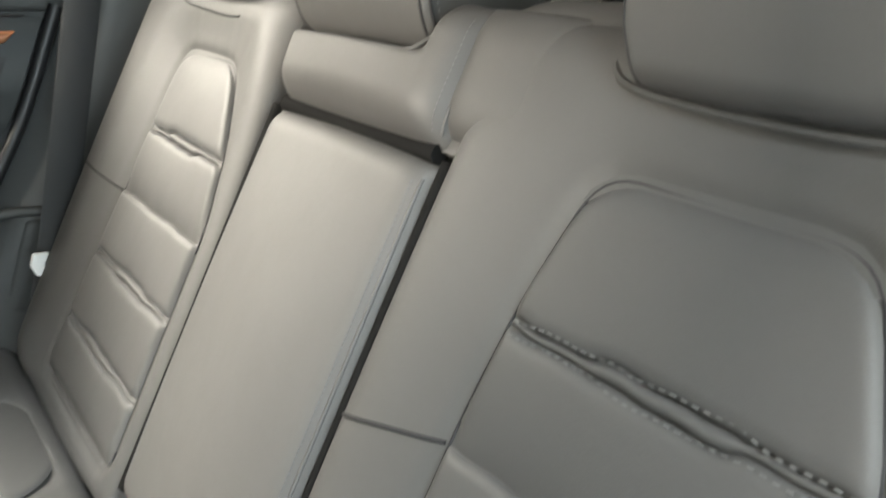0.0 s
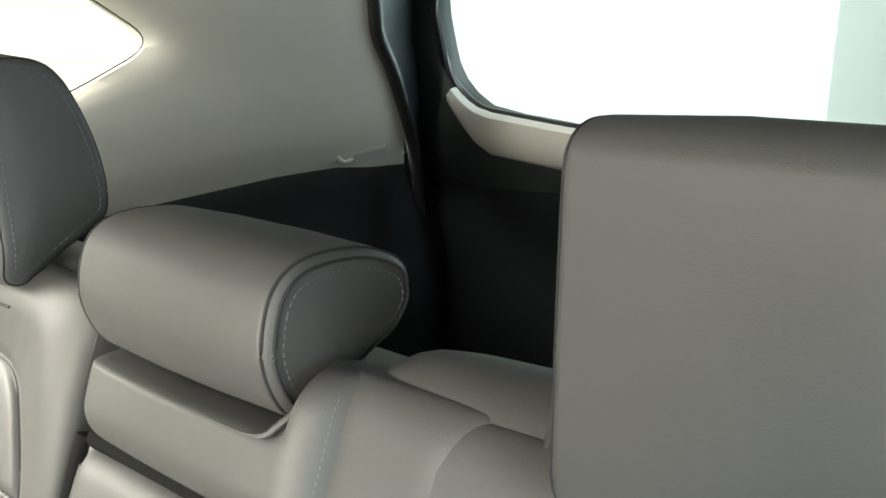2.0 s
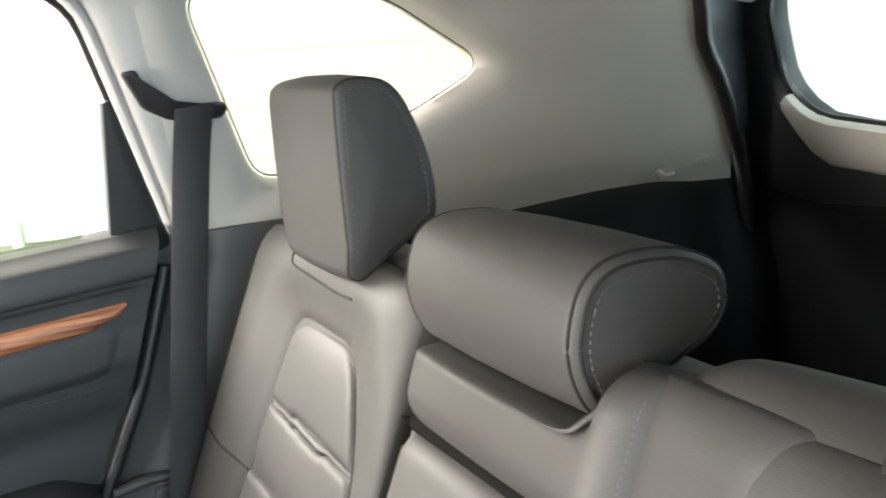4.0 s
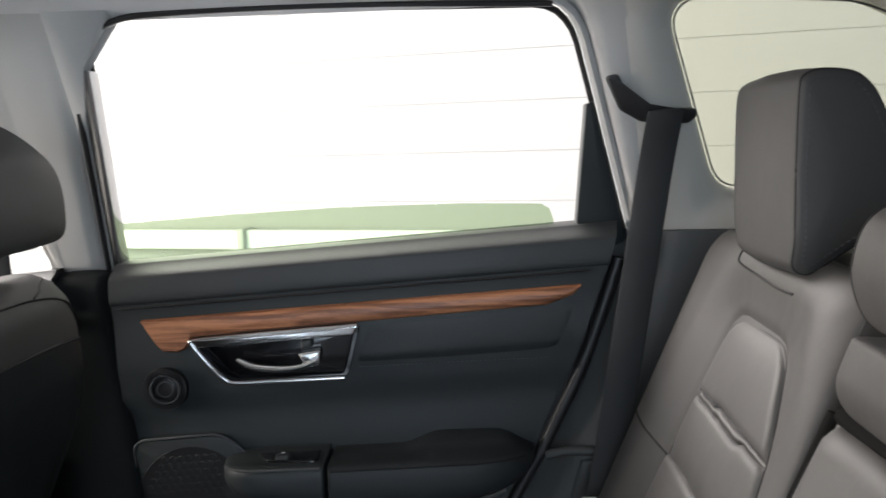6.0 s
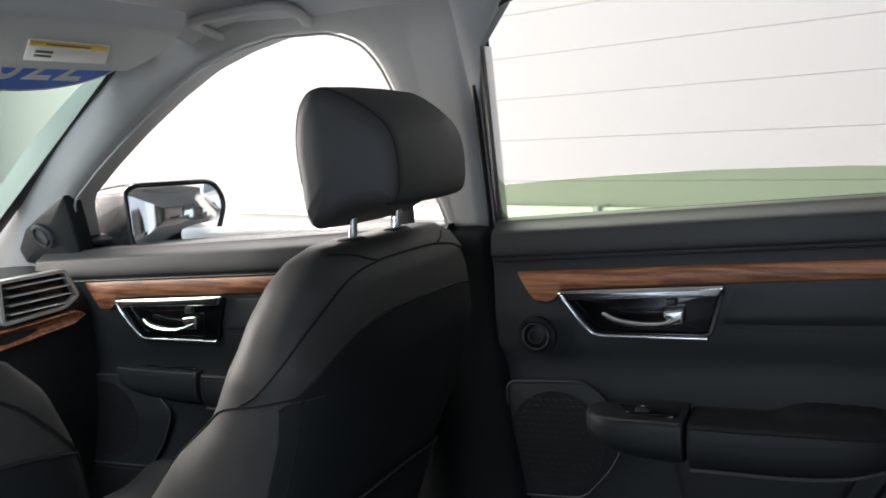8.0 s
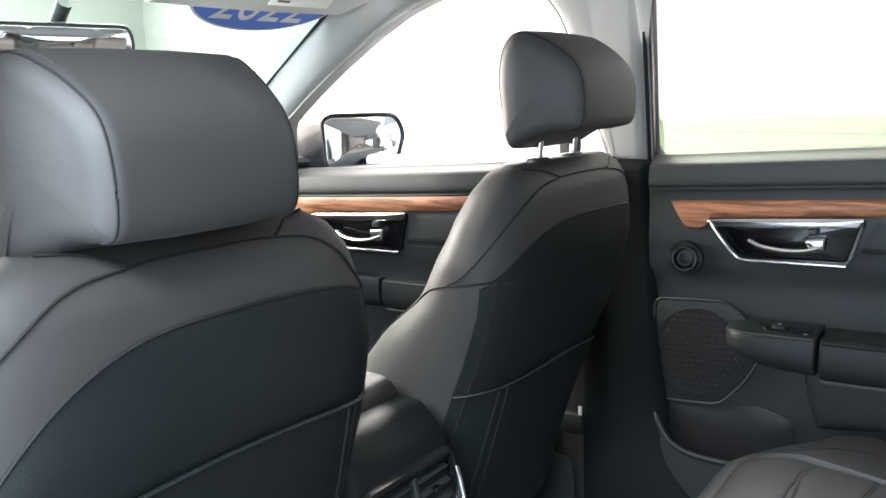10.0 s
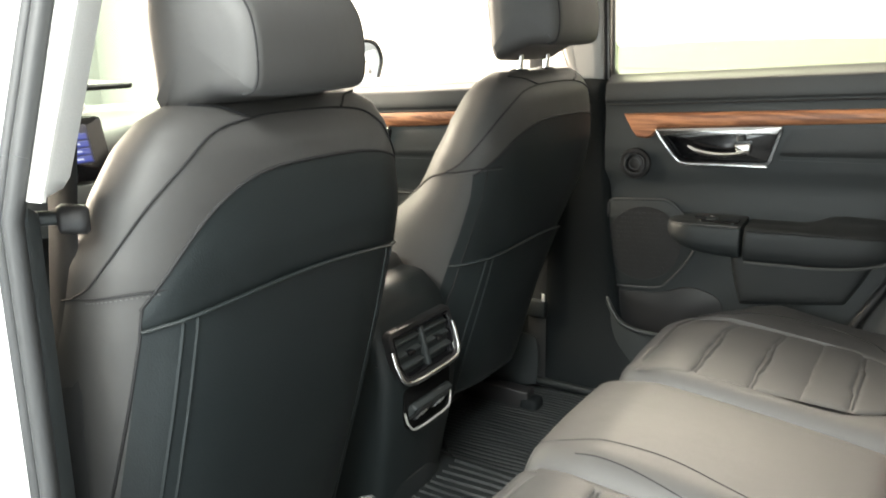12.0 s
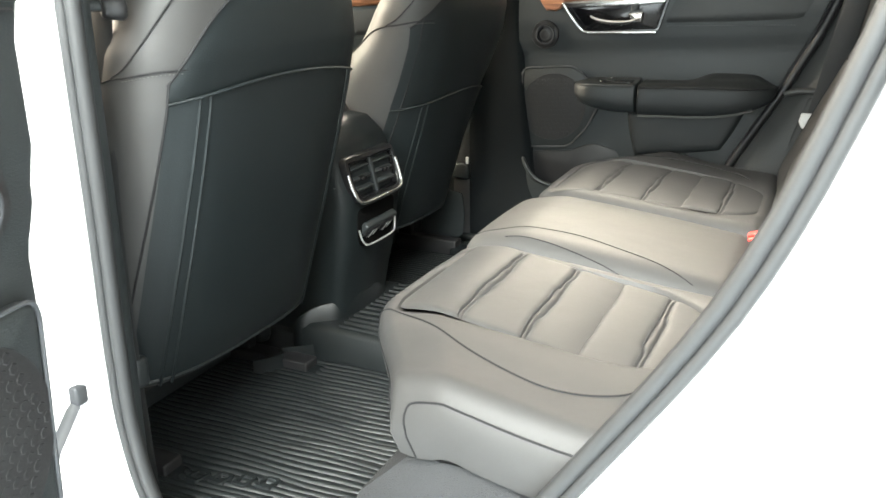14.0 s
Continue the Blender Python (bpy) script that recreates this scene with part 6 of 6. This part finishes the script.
# ---- dashboard ----
def dashboard():
    t = thing("dashboard", "black and grey dashboard with wood and chrome trim", "dashboard")
    ys = [-0.70 + 1.40 * i / 40 for i in range(41)]
    prof = [(-1.95, 1.12), (-1.80, 1.155), (-1.62, 1.16), (-1.52, 1.14), (-1.475, 1.10), (-1.465, 1.06), (-1.47, 1.00), (-1.48, 0.92), (-1.50, 0.80), (-1.60, 0.62), (-1.95, 0.5)]
    line = smooth_line([(a, b, 0) for a, b in prof], 4)
    rings = [[Vector((p.x + 0.004 - 0.11 * smoothstep(0.48, 0.2, abs(y)), y, p.y)) for p in line] for y in ys]
    part("dash_body", loft(rings), DARK, t)
    at = lambda a, b, h: Vector((-1.458 + h - 0.11 * smoothstep(0.48, 0.2, abs(a)), a, b))
    # passenger side vent and wood strip
    for s in (1, -1):
        o = rounded([(s * 0.44, 1.085), (s * 0.585, 1.092), (s * 0.625, 1.115), (s * 0.595, 1.178), (s * 0.44, 1.178)], 0.012)
        inn = offset_outline(o, -0.008)
        part("vent_frame", frame_ring(o, inn, at, -0.01, 0.012, 0.004), SILVER, t, "satin silver vent surround")
        part("vent_back", slab(inn, at, -0.012, -0.004, 0.001), GLOSS, t)
        for k in range(4):
            part("vent_slat", box(-1.468, -1.448, min(s * 0.46, s * 0.605), max(s * 0.46, s * 0.605), 1.104 + 0.018 * k, 1.107 + 0.018 * k, 0.001), SILVER, t)
    wood = [(0.16, 1.00), (0.40, 1.03), (0.60, 1.055), (0.635, 1.072), (0.61, 1.086), (0.40, 1.074), (0.16, 1.045)]
    part("wood_trim", slab(rounded(wood, 0.006), at, -0.01, 0.016, 0.004), WOOD, t, "brown wood strip")
    # centre screen, vents and climate panel
    sc = lambda a, b, h: Vector((-1.525 + h - 0.25 * (b - 1.07), a + 0.012, b + 0.027))
    part("vent_frame", frame_ring(rounded([(-0.19, 1.154), (0.090, 1.154), (0.090, 1.206), (-0.19, 1.206)], 0.012), rounded([(-0.182, 1.161), (0.082, 1.161), (0.082, 1.199), (-0.182, 1.199)], 0.01), sc, -0.03, 0.006, 0.003), CHROME, t)
    # Black plate behind the slats draws the vent's inner shade.
    part("vent_back", slab(rounded([(-0.184, 1.159), (0.084, 1.159), (0.084, 1.201), (-0.184, 1.201)], 0.01), sc, -0.034, -0.026, 0.002), SHADE_BLACK, t)
    for k in range(4):
        part("vent_slat", box(-1.57, -1.552, -0.18, 0.08, 1.186 + 0.009 * k, 1.189 + 0.009 * k, 0.001), DARK, t)
    part("dash_top_hood", box(-1.80, -1.555, -0.25, 0.25, 1.232, 1.250, 0.01), DARK, t)
    part("screen_bezel", slab(rounded([(-0.19, 1.005), (0.125, 1.005), (0.125, 1.148), (-0.19, 1.148)], 0.012), sc, -0.02, 0.0, 0.003), GLOSS, t, "gloss black screen surround")
    scr = part("display_screen", slab(rounded([(-0.090, 1.045), (0.081, 1.045), (0.081, 1.131), (-0.090, 1.131)], 0.004), sc, 0.0, 0.0015, 0.0005), SCREEN, t, "lit blue touch screen")
    for i in range(2):
        for j in range(4):
            a, b = -0.075 + 0.078 * i, 1.048 + 0.017 * j
            part("screen_tile", slab(rounded([(a, b), (a + 0.072, b), (a + 0.072, b + 0.014), (a, b + 0.014)], 0.002), sc, 0.0012, 0.0022, 0.0003), glow_mat("screen_tile_light", (0.08, 0.14, 0.75), 0.16), scr)
            part("screen_text_bar", slab([(a + 0.02, b + 0.005), (a + 0.05, b + 0.005), (a + 0.05, b + 0.009), (a + 0.02, b + 0.009)], sc, 0.002, 0.0028, 0.0002), SCREEN_MARK, scr)
    part("climate_panel", slab(rounded([(-0.18, 0.90), (0.18, 0.90), (0.19, 0.998), (-0.19, 0.998)], 0.012), sc, -0.03, 0.004, 0.003), DARK, t)
    for s in (-1, 1):
        c = [(s * 0.085 + 0.034 + 0.021 * math.cos(2 * math.pi * k / 28), 0.990 + 0.021 * math.sin(2 * math.pi * k / 28)) for k in range(28)]
        part("climate_knob", slab(c, sc, 0.0, 0.026, 0.004), DARK, t)
        part("knob_ring", frame_ring(c, [(s * 0.085 + 0.034 + (a - s * 0.085 - 0.034) * 0.86, 0.990 + (b - 0.990) * 0.86) for a, b in c], sc, 0.0, 0.028, 0.001), CHROME, t)
    part("climate_trim", tube([sc(-0.18, 0.952, 0.006), sc(-0.08, 0.950, 0.008), sc(-0.06, 0.940, 0.008), sc(0.06, 0.940, 0.008), sc(0.08, 0.950, 0.008), sc(0.18, 0.952, 0.006)], 0.004, 6), CHROME, t)
    return t


dashboard()


# ---- roof fittings ----
def sun_visor(s):
    t = thing("sun_visor", "grey cloth sun visor folded up with a warning label", "sun visor", "sun visors")
    place = lambda u, v, h: Vector((u, s * v, 1.590 + 0.10 * (u + 1.03) - h))
    part("panel", pad(place, [(-1.20, 0.05), (-0.865, 0.07), (-0.835, 0.385), (-1.165, 0.570)], 0.014, 0.004, 0.014, (20, 26), 0.30, back=-0.012), CLOTH, t)
    part("warning_label", slab([(-1.09, 0.28), (-0.967, 0.200), (-0.963, 0.335), (-1.077, 0.424)], place, 0.0175, 0.0195, 0.0002), WHITE, t, "white label")
    part("label_band", slab([(-0.996, 0.221), (-0.969, 0.203), (-0.965, 0.333), (-0.992, 0.356)], place, 0.0198, 0.0205, 0.0002), YELLOW, t, "yellow band")
    for k in range(2):
        part("label_text_bar", slab([(-1.060 + 0.025 * k, 0.275 - 0.016 * k), (-1.046 + 0.025 * k, 0.266 - 0.016 * k), (-1.046 + 0.025 * k, 0.296 - 0.016 * k), (-1.060 + 0.025 * k, 0.305 - 0.016 * k)], place, 0.0198, 0.0203, 0.0001), SEAL, t)
    part("label_text_bar", slab([(-0.984, 0.24), (-0.977, 0.235), (-0.976, 0.31), (-0.983, 0.316)], place, 0.0206, 0.0209, 0.0001), SEAL, t)
    return t


sun_visor(1)
sun_visor(-1)


def grab_handle(s):
    """A staple-shaped handle lying along the roof rail, its two legs towards the window."""
    t = thing("grab_handle", "grey plastic grab handle folded against the headliner", "grab handle", "grab handles")
    at = lambda u, y, h: Vector((u, s * y, 1.653 + 0.04 * (u + 0.755) - 0.28 * (y - 0.50) - h))
    # Dark crescent draws the shaded rim of the handle's hollow.
    part("recess_shade", tube(smooth_line([at(-0.985, 0.52, 0.0), at(-0.965, 0.495, -0.002), at(-0.92, 0.476, -0.003), at(-0.845, 0.468, -0.003), at(-0.76, 0.470, -0.003), at(-0.718, 0.50, -0.002), at(-0.715, 0.53, -0.001)], 6), 0.005, 8), SEAL, t, "dark tube drawn as the hollow's shaded edge")
    pts = smooth_line([at(-0.958, 0.595, 0.008), at(-0.956, 0.545, 0.013), at(-0.952, 0.515, 0.016), at(-0.938, 0.499, 0.017), at(-0.90, 0.494, 0.017), at(-0.85, 0.493, 0.017), at(-0.80, 0.494, 0.017), at(-0.768, 0.499, 0.017), at(-0.757, 0.515, 0.016), at(-0.760, 0.545, 0.013), at(-0.775, 0.590, 0.008)], 5)
    part("handle", tube(pts, 0.0125, 10, 0.6), GREY, t)
    for u in (-0.955, -0.768):
        part("mount", pad(lambda a, b, h: at(u + a, 0.578 + b, h), [(-0.017, -0.014), (0.017, -0.014), (0.017, 0.014), (-0.017, 0.014)], 0.012, 0, 0.006, (8, 8)), GREY, t)
    return t


grab_handle(1)


def rear_view_mirror():
    t = thing("rear_view_mirror", "black interior mirror hanging below the windscreen header", "mirror")
    o = rounded([(-0.12, -0.035), (0.12, -0.035), (0.13, 0.0), (0.12, 0.035), (-0.12, 0.035), (-0.13, 0.0)], 0.02)
    m = Matrix.Translation((-1.300, -0.014, 1.494)) @ Matrix.Rotation(radians(-14), 4, "Z") @ Matrix.Rotation(radians(6), 4, "Y")
    place = lambda a, b, h: m @ Vector((h, a, b))
    part("housing", loft([[place(a, b, h) for a, b in offset_outline(o, d)] for d, h in ((-0.006, 0.002), (0.0, 0.004), (0.002, -0.01), (-0.006, -0.03), (-0.02, -0.04))]), DARK, t)
    part("glass", slab(offset_outline(o, -0.006), place, 0.002, 0.005, 0.001), MIRROR, t)
    part("stalk", tube([(-1.33, 0.0, 1.50), (-1.335, 0.0, 1.53), (-1.30, 0.0, 1.565)], 0.014, 8), DARK, t)
    h = thing("overhead_console", "grey overhead console with map lamps behind the mirror", "overhead console")
    part("panel", pad(lambda u, v, h: Vector((u, v, 1.655 + 0.08 * (u + 0.9) - h)), [(-1.10, -0.11), (-0.80, -0.10), (-0.80, 0.10), (-1.10, 0.11)], 0.022, 0.004, 0.02, (16, 16), 0.2), GREY, h)
    for k in (-1, 1):
        part("map_lamp", pad(lambda u, v, h: Vector((u, v, 1.655 + 0.08 * (u + 0.9) - h)), [(-1.05, 0.055 * k - 0.035), (-0.95, 0.055 * k - 0.035), (-0.95, 0.055 * k + 0.035), (-1.05, 0.055 * k + 0.035)], 0.030, 0.002, 0.006, (8, 8), 0.2, back=0.015), WHITE, h)
    return t


rear_view_mirror()


# ---- belts ----
def rear_belt():
    t = thing("rear_seat_belt", "black webbing seat belt hanging from a slot in the rear pillar", "seat belt", "seat belts")
    at = side(1)
    o = [(0.245, 1.525), (0.262, 1.528), (0.275, 1.505), (0.298, 1.486), (0.33, 1.480), (0.372, 1.480), (0.376, 1.468), (0.366, 1.458), (0.30, 1.462), (0.268, 1.480)]
    part("belt_slot", slab(rounded(o, 0.006), at, 0.006, 0.022, 0.005), RUBBER, t, "black slotted belt guide")
    path = smooth_line([at(0.330, 1.478, 0.028), at(0.322, 1.40, 0.035), (0.300, 0.675, 1.25), (0.275, 0.665, 1.10), (0.250, 0.655, 0.95), (0.225, 0.645, 0.82), (0.215, 0.64, 0.74)], 8)
    part("webbing", ribbon(path, 0.050, 0.003, (1, 0, 0.05)), WEB, t)
    part("webbing_fold", ribbon([p + Vector((0.004, 0.004, 0)) for p in path], 0.046, 0.003, (1, 0.1, 0.05)), WEB, t)
    part("tongue", slab(rounded([(0.24, 0.842), (0.262, 0.842), (0.262, 0.852), (0.250, 0.856), (0.258, 0.876), (0.236, 0.876), (0.232, 0.858)], 0.003), lambda a, b, h: Vector((a - 0.028, 0.626 - h, b + 0.048)), 0.0, 0.006, 0.002), WHITE, t, "pale belt tongue")
    return t


rear_belt()


def front_belt(s, x=-0.615, y=0.70, top=0.645, bend=0.675, lean=0.0):
    t = thing("front_seat_belt", "black webbing front seat belt along the centre pillar", "seat belt", "seat belts")
    p = smooth_line([(x + 0.01 + lean, s * top, 1.415), (x - 0.005 + lean, s * bend, 1.2), (x, s * y, 0.95), (x, s * (y + 0.002), 0.70), (x + 0.005, s * y, 0.47)], 8)
    part("webbing", ribbon(p, 0.048, 0.003, (1, 0, 0)), WEB, t)
    part("tongue_stop", box(x - 0.026, x + 0.026, s * y - 0.012, s * y + 0.012, 0.67, 0.715, 0.006), DARK, t)
    if s > 0:
        part("label_tag", box(x + 0.018, x + 0.026, s * y - 0.014, s * y - 0.010, 0.715, 0.735, 0.001), WHITE, t, "small white tag")
    return t


front_belt(1, -0.655, 0.688)
front_belt(-1, -0.585, 0.632, 0.600, 0.618, 0.02)


def pillar_lower(s, tag):
    t = thing("trim_pillar_lower_" + tag, "black lower trim of the centre pillar", "pillar trim", kind="structure")
    # Blacker, duller plastic than the left cover, to draw this pillar's shade.
    part("cover", pad(lambda u, v, h: Vector((u + 0.10 * smoothstep(0.74, 0.48, v) ** 2 * smoothstep(-0.60, -0.44, u), s * (0.75 - h - 0.03 * smoothstep(0.74, 0.50, v)), v)), [(-0.66, 0.42), (-0.42, 0.42), (-0.515, 1.26), (-0.66, 1.25)], 0.03, 0.008, 0.03, (20, 48), 0.05), CARGO, t)
    return t


pillar_lower(1, "right")


# ---- floor mat ----
def floor_mat(y0, y1, label):
    t = thing("floor_mat", label, "floor mat", "floor mats")
    z = 0.486
    part("tray", pad(lambda u, v, h: Vector((u, v, z + h)), [(-0.78, y0), (-0.20, y0), (-0.20, y1), (-0.78, y1)], 0.006, 0, 0.02, (20, 20), 0.1), MATRUBBER, t)
    k = 38
    for i in range(k):
        v = y0 + 0.020 + (y1 - y0 - 0.04) * i / (k - 1)
        wave = lambda u: v + 0.05 * (u + 0.49) + 0.0035 * math.sin(21 * u + 0.9 * math.sin(1.7 * i)) * math.sin(9 * u + 0.5 * i)
        part("rib", tube([(u, min(y1 - 0.006, max(y0 + 0.006, wave(u))), z + 0.0065) for u in [-0.755 + 0.53 * q / 26 for q in range(27)]], 0.0058, 8, 0.55), MATRUBBER, t)
    a, b = (y1, y0) if y0 < 0 else (y0, y1)
    rim = smooth_line([(-0.20, a, z + 0.012), (-0.20, b - 0.06 * math.copysign(1, b), z + 0.012), (-0.26, b, z + 0.012), (-0.72, b, z + 0.012), (-0.78, b - 0.06 * math.copysign(1, b), z + 0.012), (-0.78, a, z + 0.012)], 6)
    part("raised_rim", tube(rim, 0.012, 8), MATRUBBER, t)
    # the mat's scalloped front wall round the seat rail
    q = math.copysign(1, b)
    wall = smooth_line([(-0.662, q * 0.262, 0.482), (-0.644, q * 0.240, 0.482), (-0.632, q * 0.214, 0.482), (-0.648, q * 0.196, 0.482), (-0.626, q * 0.178, 0.482), (-0.600, q * 0.156, 0.482)], 6)
    part("front_wall", loft([[p for p in wall], [p + Vector((-0.003, 0, 0.040)) for p in wall], [p + Vector((-0.008, 0, 0.040)) for p in wall], [p + Vector((-0.010, 0, 0.0)) for p in wall]], caps=False, closed=False), MATRUBBER, t, "scalloped upright edge round the seat rail")
    if y0 < 0:
        for k in range(4):
            x, y = -0.552 + 0.036 * k, -0.590 + 0.010 * k
            part("raised_mark", frame_ring(rounded([(x, y), (x + 0.026, y), (x + 0.032, y + 0.030), (x + 0.006, y + 0.030)], 0.006), rounded([(x + 0.007, y + 0.007), (x + 0.021, y + 0.007), (x + 0.025, y + 0.023), (x + 0.011, y + 0.023)], 0.004), lambda u, v, h: Vector((u, v, z + h)), 0.004, 0.0125, 0.002), MATRUBBER, t)
    return t


floor_mat(-0.68, -0.14, "black ribbed rubber floor mat with a raised rim")
floor_mat(0.14, 0.68, "black ribbed rubber floor mat with a raised rim")
part_mat = thing("tunnel_mat", "black ribbed rubber mat over the centre tunnel", "floor mat", "floor mats")
part("tray", pad(lambda u, v, h: Vector((u, v, 0.548 + h - 0.02 * smoothstep(-0.45, -0.25, u))), [(-0.66, -0.150), (-0.20, -0.150), (-0.20, 0.150), (-0.66, 0.150)], 0.010, 0, 0.016, (16, 16), 0.06, back=-0.09), MATRUBBER, part_mat)
for i in range(13):
    y = -0.126 + 0.021 * i
    part("rib", tube([(u, y + 0.002 * math.sin(19 * u + i), 0.5585 - 0.02 * smoothstep(-0.45, -0.25, u)) for u in [-0.56 + 0.34 * q / 14 for q in range(15)]], 0.0048, 6, 0.9), MATRUBBER, part_mat)
lip = smooth_line([(-0.66, -0.150, 0.545), (-0.645, -0.146, 0.568), (-0.622, -0.122, 0.585), (-0.588, -0.085, 0.592), (-0.578, 0.0, 0.593), (-0.588, 0.085, 0.592), (-0.622, 0.122, 0.585), (-0.645, 0.146, 0.568), (-0.66, 0.150, 0.545)], 6)
part("raised_lip", loft([[p for p in lip], [p + Vector((0.006, 0, 0.003)) for p in lip], [p + Vector((0.012, 0, 0.0)) for p in lip], [p + Vector((0.016, 0, -0.045)) for p in lip]], caps=False, closed=False), MATRUBBER, part_mat, "raised lip round the foot of the console")

# ---- the open doorway and its door ----
OPENING = [(-0.512, 1.25), (-0.512, 0.95), (-0.514, 0.76), (-0.508, 0.64), (-0.475, 0.53), (-0.38, 0.445), (-0.20, 0.435), (-0.08, 0.50), (-0.015, 0.625), (0.060, 0.745), (0.190, 0.958), (0.262, 1.148), (0.305, 1.325), (0.30, 1.46), (0.24, 1.585), (0.14, 1.635), (-0.10, 1.645), (-0.36, 1.64), (-0.465, 1.60), (-0.508, 1.45)]


def doorway():
    t = thing("wall_body_side", "white painted body side round the open rear doorway", "body side", kind="structure")
    line = [(v.x, v.y) for v in smooth_line([(a, b, 0) for a, b in OPENING], 5, True)]
    def y_at(z):
        return -(0.690 if z < 1.2 else 0.690 - 0.30 * (z - 1.2))
    at = lambda x, z, h: Vector((x, y_at(z) - h, z))
    big = [(-0.66, 0.22), (1.9, 0.22), (1.9, 1.72), (-0.66, 1.72)]
    c = (-0.1, 1.0)
    part("painted_jamb", bands(star(big, 120, c), star(offset_outline(line, 0.027), 120, c), at, [(0.0, 0.0), (0.03, 0.02), (0.25, 0.05), (0.4, 0.08), (1.0, 0.10)]), PAINT, t, "white painted door jamb")
    part("seal_lip", tube([at(a, b, 0.014) for a, b in offset_outline(line, 0.023) + offset_outline(line, 0.023)[:1]], 0.007, 8, 1.0, (0, 1, 0)), DOORSEAL, t, "grey rubber door seal")
    part("seal_bead", tube([at(a, b, 0.010) for a, b in offset_outline(line, 0.009) + offset_outline(line, 0.009)[:1]], 0.0095, 8, 1.0, (0, 1, 0)), DOORSEAL, t)
    # inner pillar covers
    part("pillar_cover_lower", pad(lambda u, v, h: Vector((u, y_at(v) + h, v)), [(-0.66, 0.45), (-0.518, 0.55), (-0.514, 1.208), (-0.66, 1.208)], 0.016, 0.006, 0.010, (10, 40), 0.03), DARK, t)
    part("pillar_cover_upper", pad(lambda u, v, h: Vector((u, y_at(v) + h, v)), [(-0.66, 1.211), (-0.490, 1.211), (-0.470, 1.66), (-0.66, 1.66)], 0.03, 0.006, 0.02, (10, 30), 0.03), GREY, t, "light grey upper pillar cover")
    st = thing("door_strap", "grey metal door check strap on the jamb", "door strap")
    part("bar", tube([(-0.572, -0.725, 0.712), (-0.560, -0.79, 0.655), (-0.52, -0.85, 0.62)], 0.009, 6, 0.4), SEAL, st)
    part("bracket", box(-0.588, -0.560, -0.745, -0.715, 0.695, 0.722, 0.004), SEAL, st)
    part("pin", tube([(-0.570, -0.732, 0.688), (-0.570, -0.732, 0.730)], 0.006, 8), CHROME, st)
    return t


doorway()


def belt_height_knob():
    t = thing("belt_guide", "black belt retractor guide on the centre pillar", "belt guide")
    part("stem", tube([(-0.560, -0.690, 1.190), (-0.535, -0.655, 1.188), (-0.525, -0.640, 1.186)], 0.007, 10), DARK, t)
    part("knob", tube([(-0.531, -0.652, 1.187), (-0.529, -0.649, 1.187), (-0.522, -0.637, 1.185), (-0.518, -0.631, 1.184), (-0.516, -0.628, 1.184)], lambda q: 0.0145 if 0.2 < q < 0.8 else 0.011, 16), RUBBER, t)


belt_height_knob()
DOOR_RL = door_panel("door_4", 1, -0.505, rear_edge, -0.384, "open rear car door swung outward, black lining, hexagon speaker grille")
DOOR_RL.matrix_world = Matrix.Translation((-0.288, -0.966, 0)) @ Matrix.Rotation(radians(-72), 4, "Z") @ Matrix.Diagonal((1, -1, 1, 1)) @ Matrix.Translation((0.505, -0.715, 0))

# ---- the wall's blocks, last ----
def wall_blocks():
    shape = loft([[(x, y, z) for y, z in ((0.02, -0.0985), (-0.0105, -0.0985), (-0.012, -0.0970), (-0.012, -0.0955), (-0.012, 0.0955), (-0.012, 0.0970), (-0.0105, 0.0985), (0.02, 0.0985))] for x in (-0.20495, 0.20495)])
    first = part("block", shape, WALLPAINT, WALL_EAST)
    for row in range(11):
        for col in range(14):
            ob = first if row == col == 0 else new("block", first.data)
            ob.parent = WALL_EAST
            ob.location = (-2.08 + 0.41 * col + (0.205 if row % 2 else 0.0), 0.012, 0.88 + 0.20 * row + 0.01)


wall_blocks()
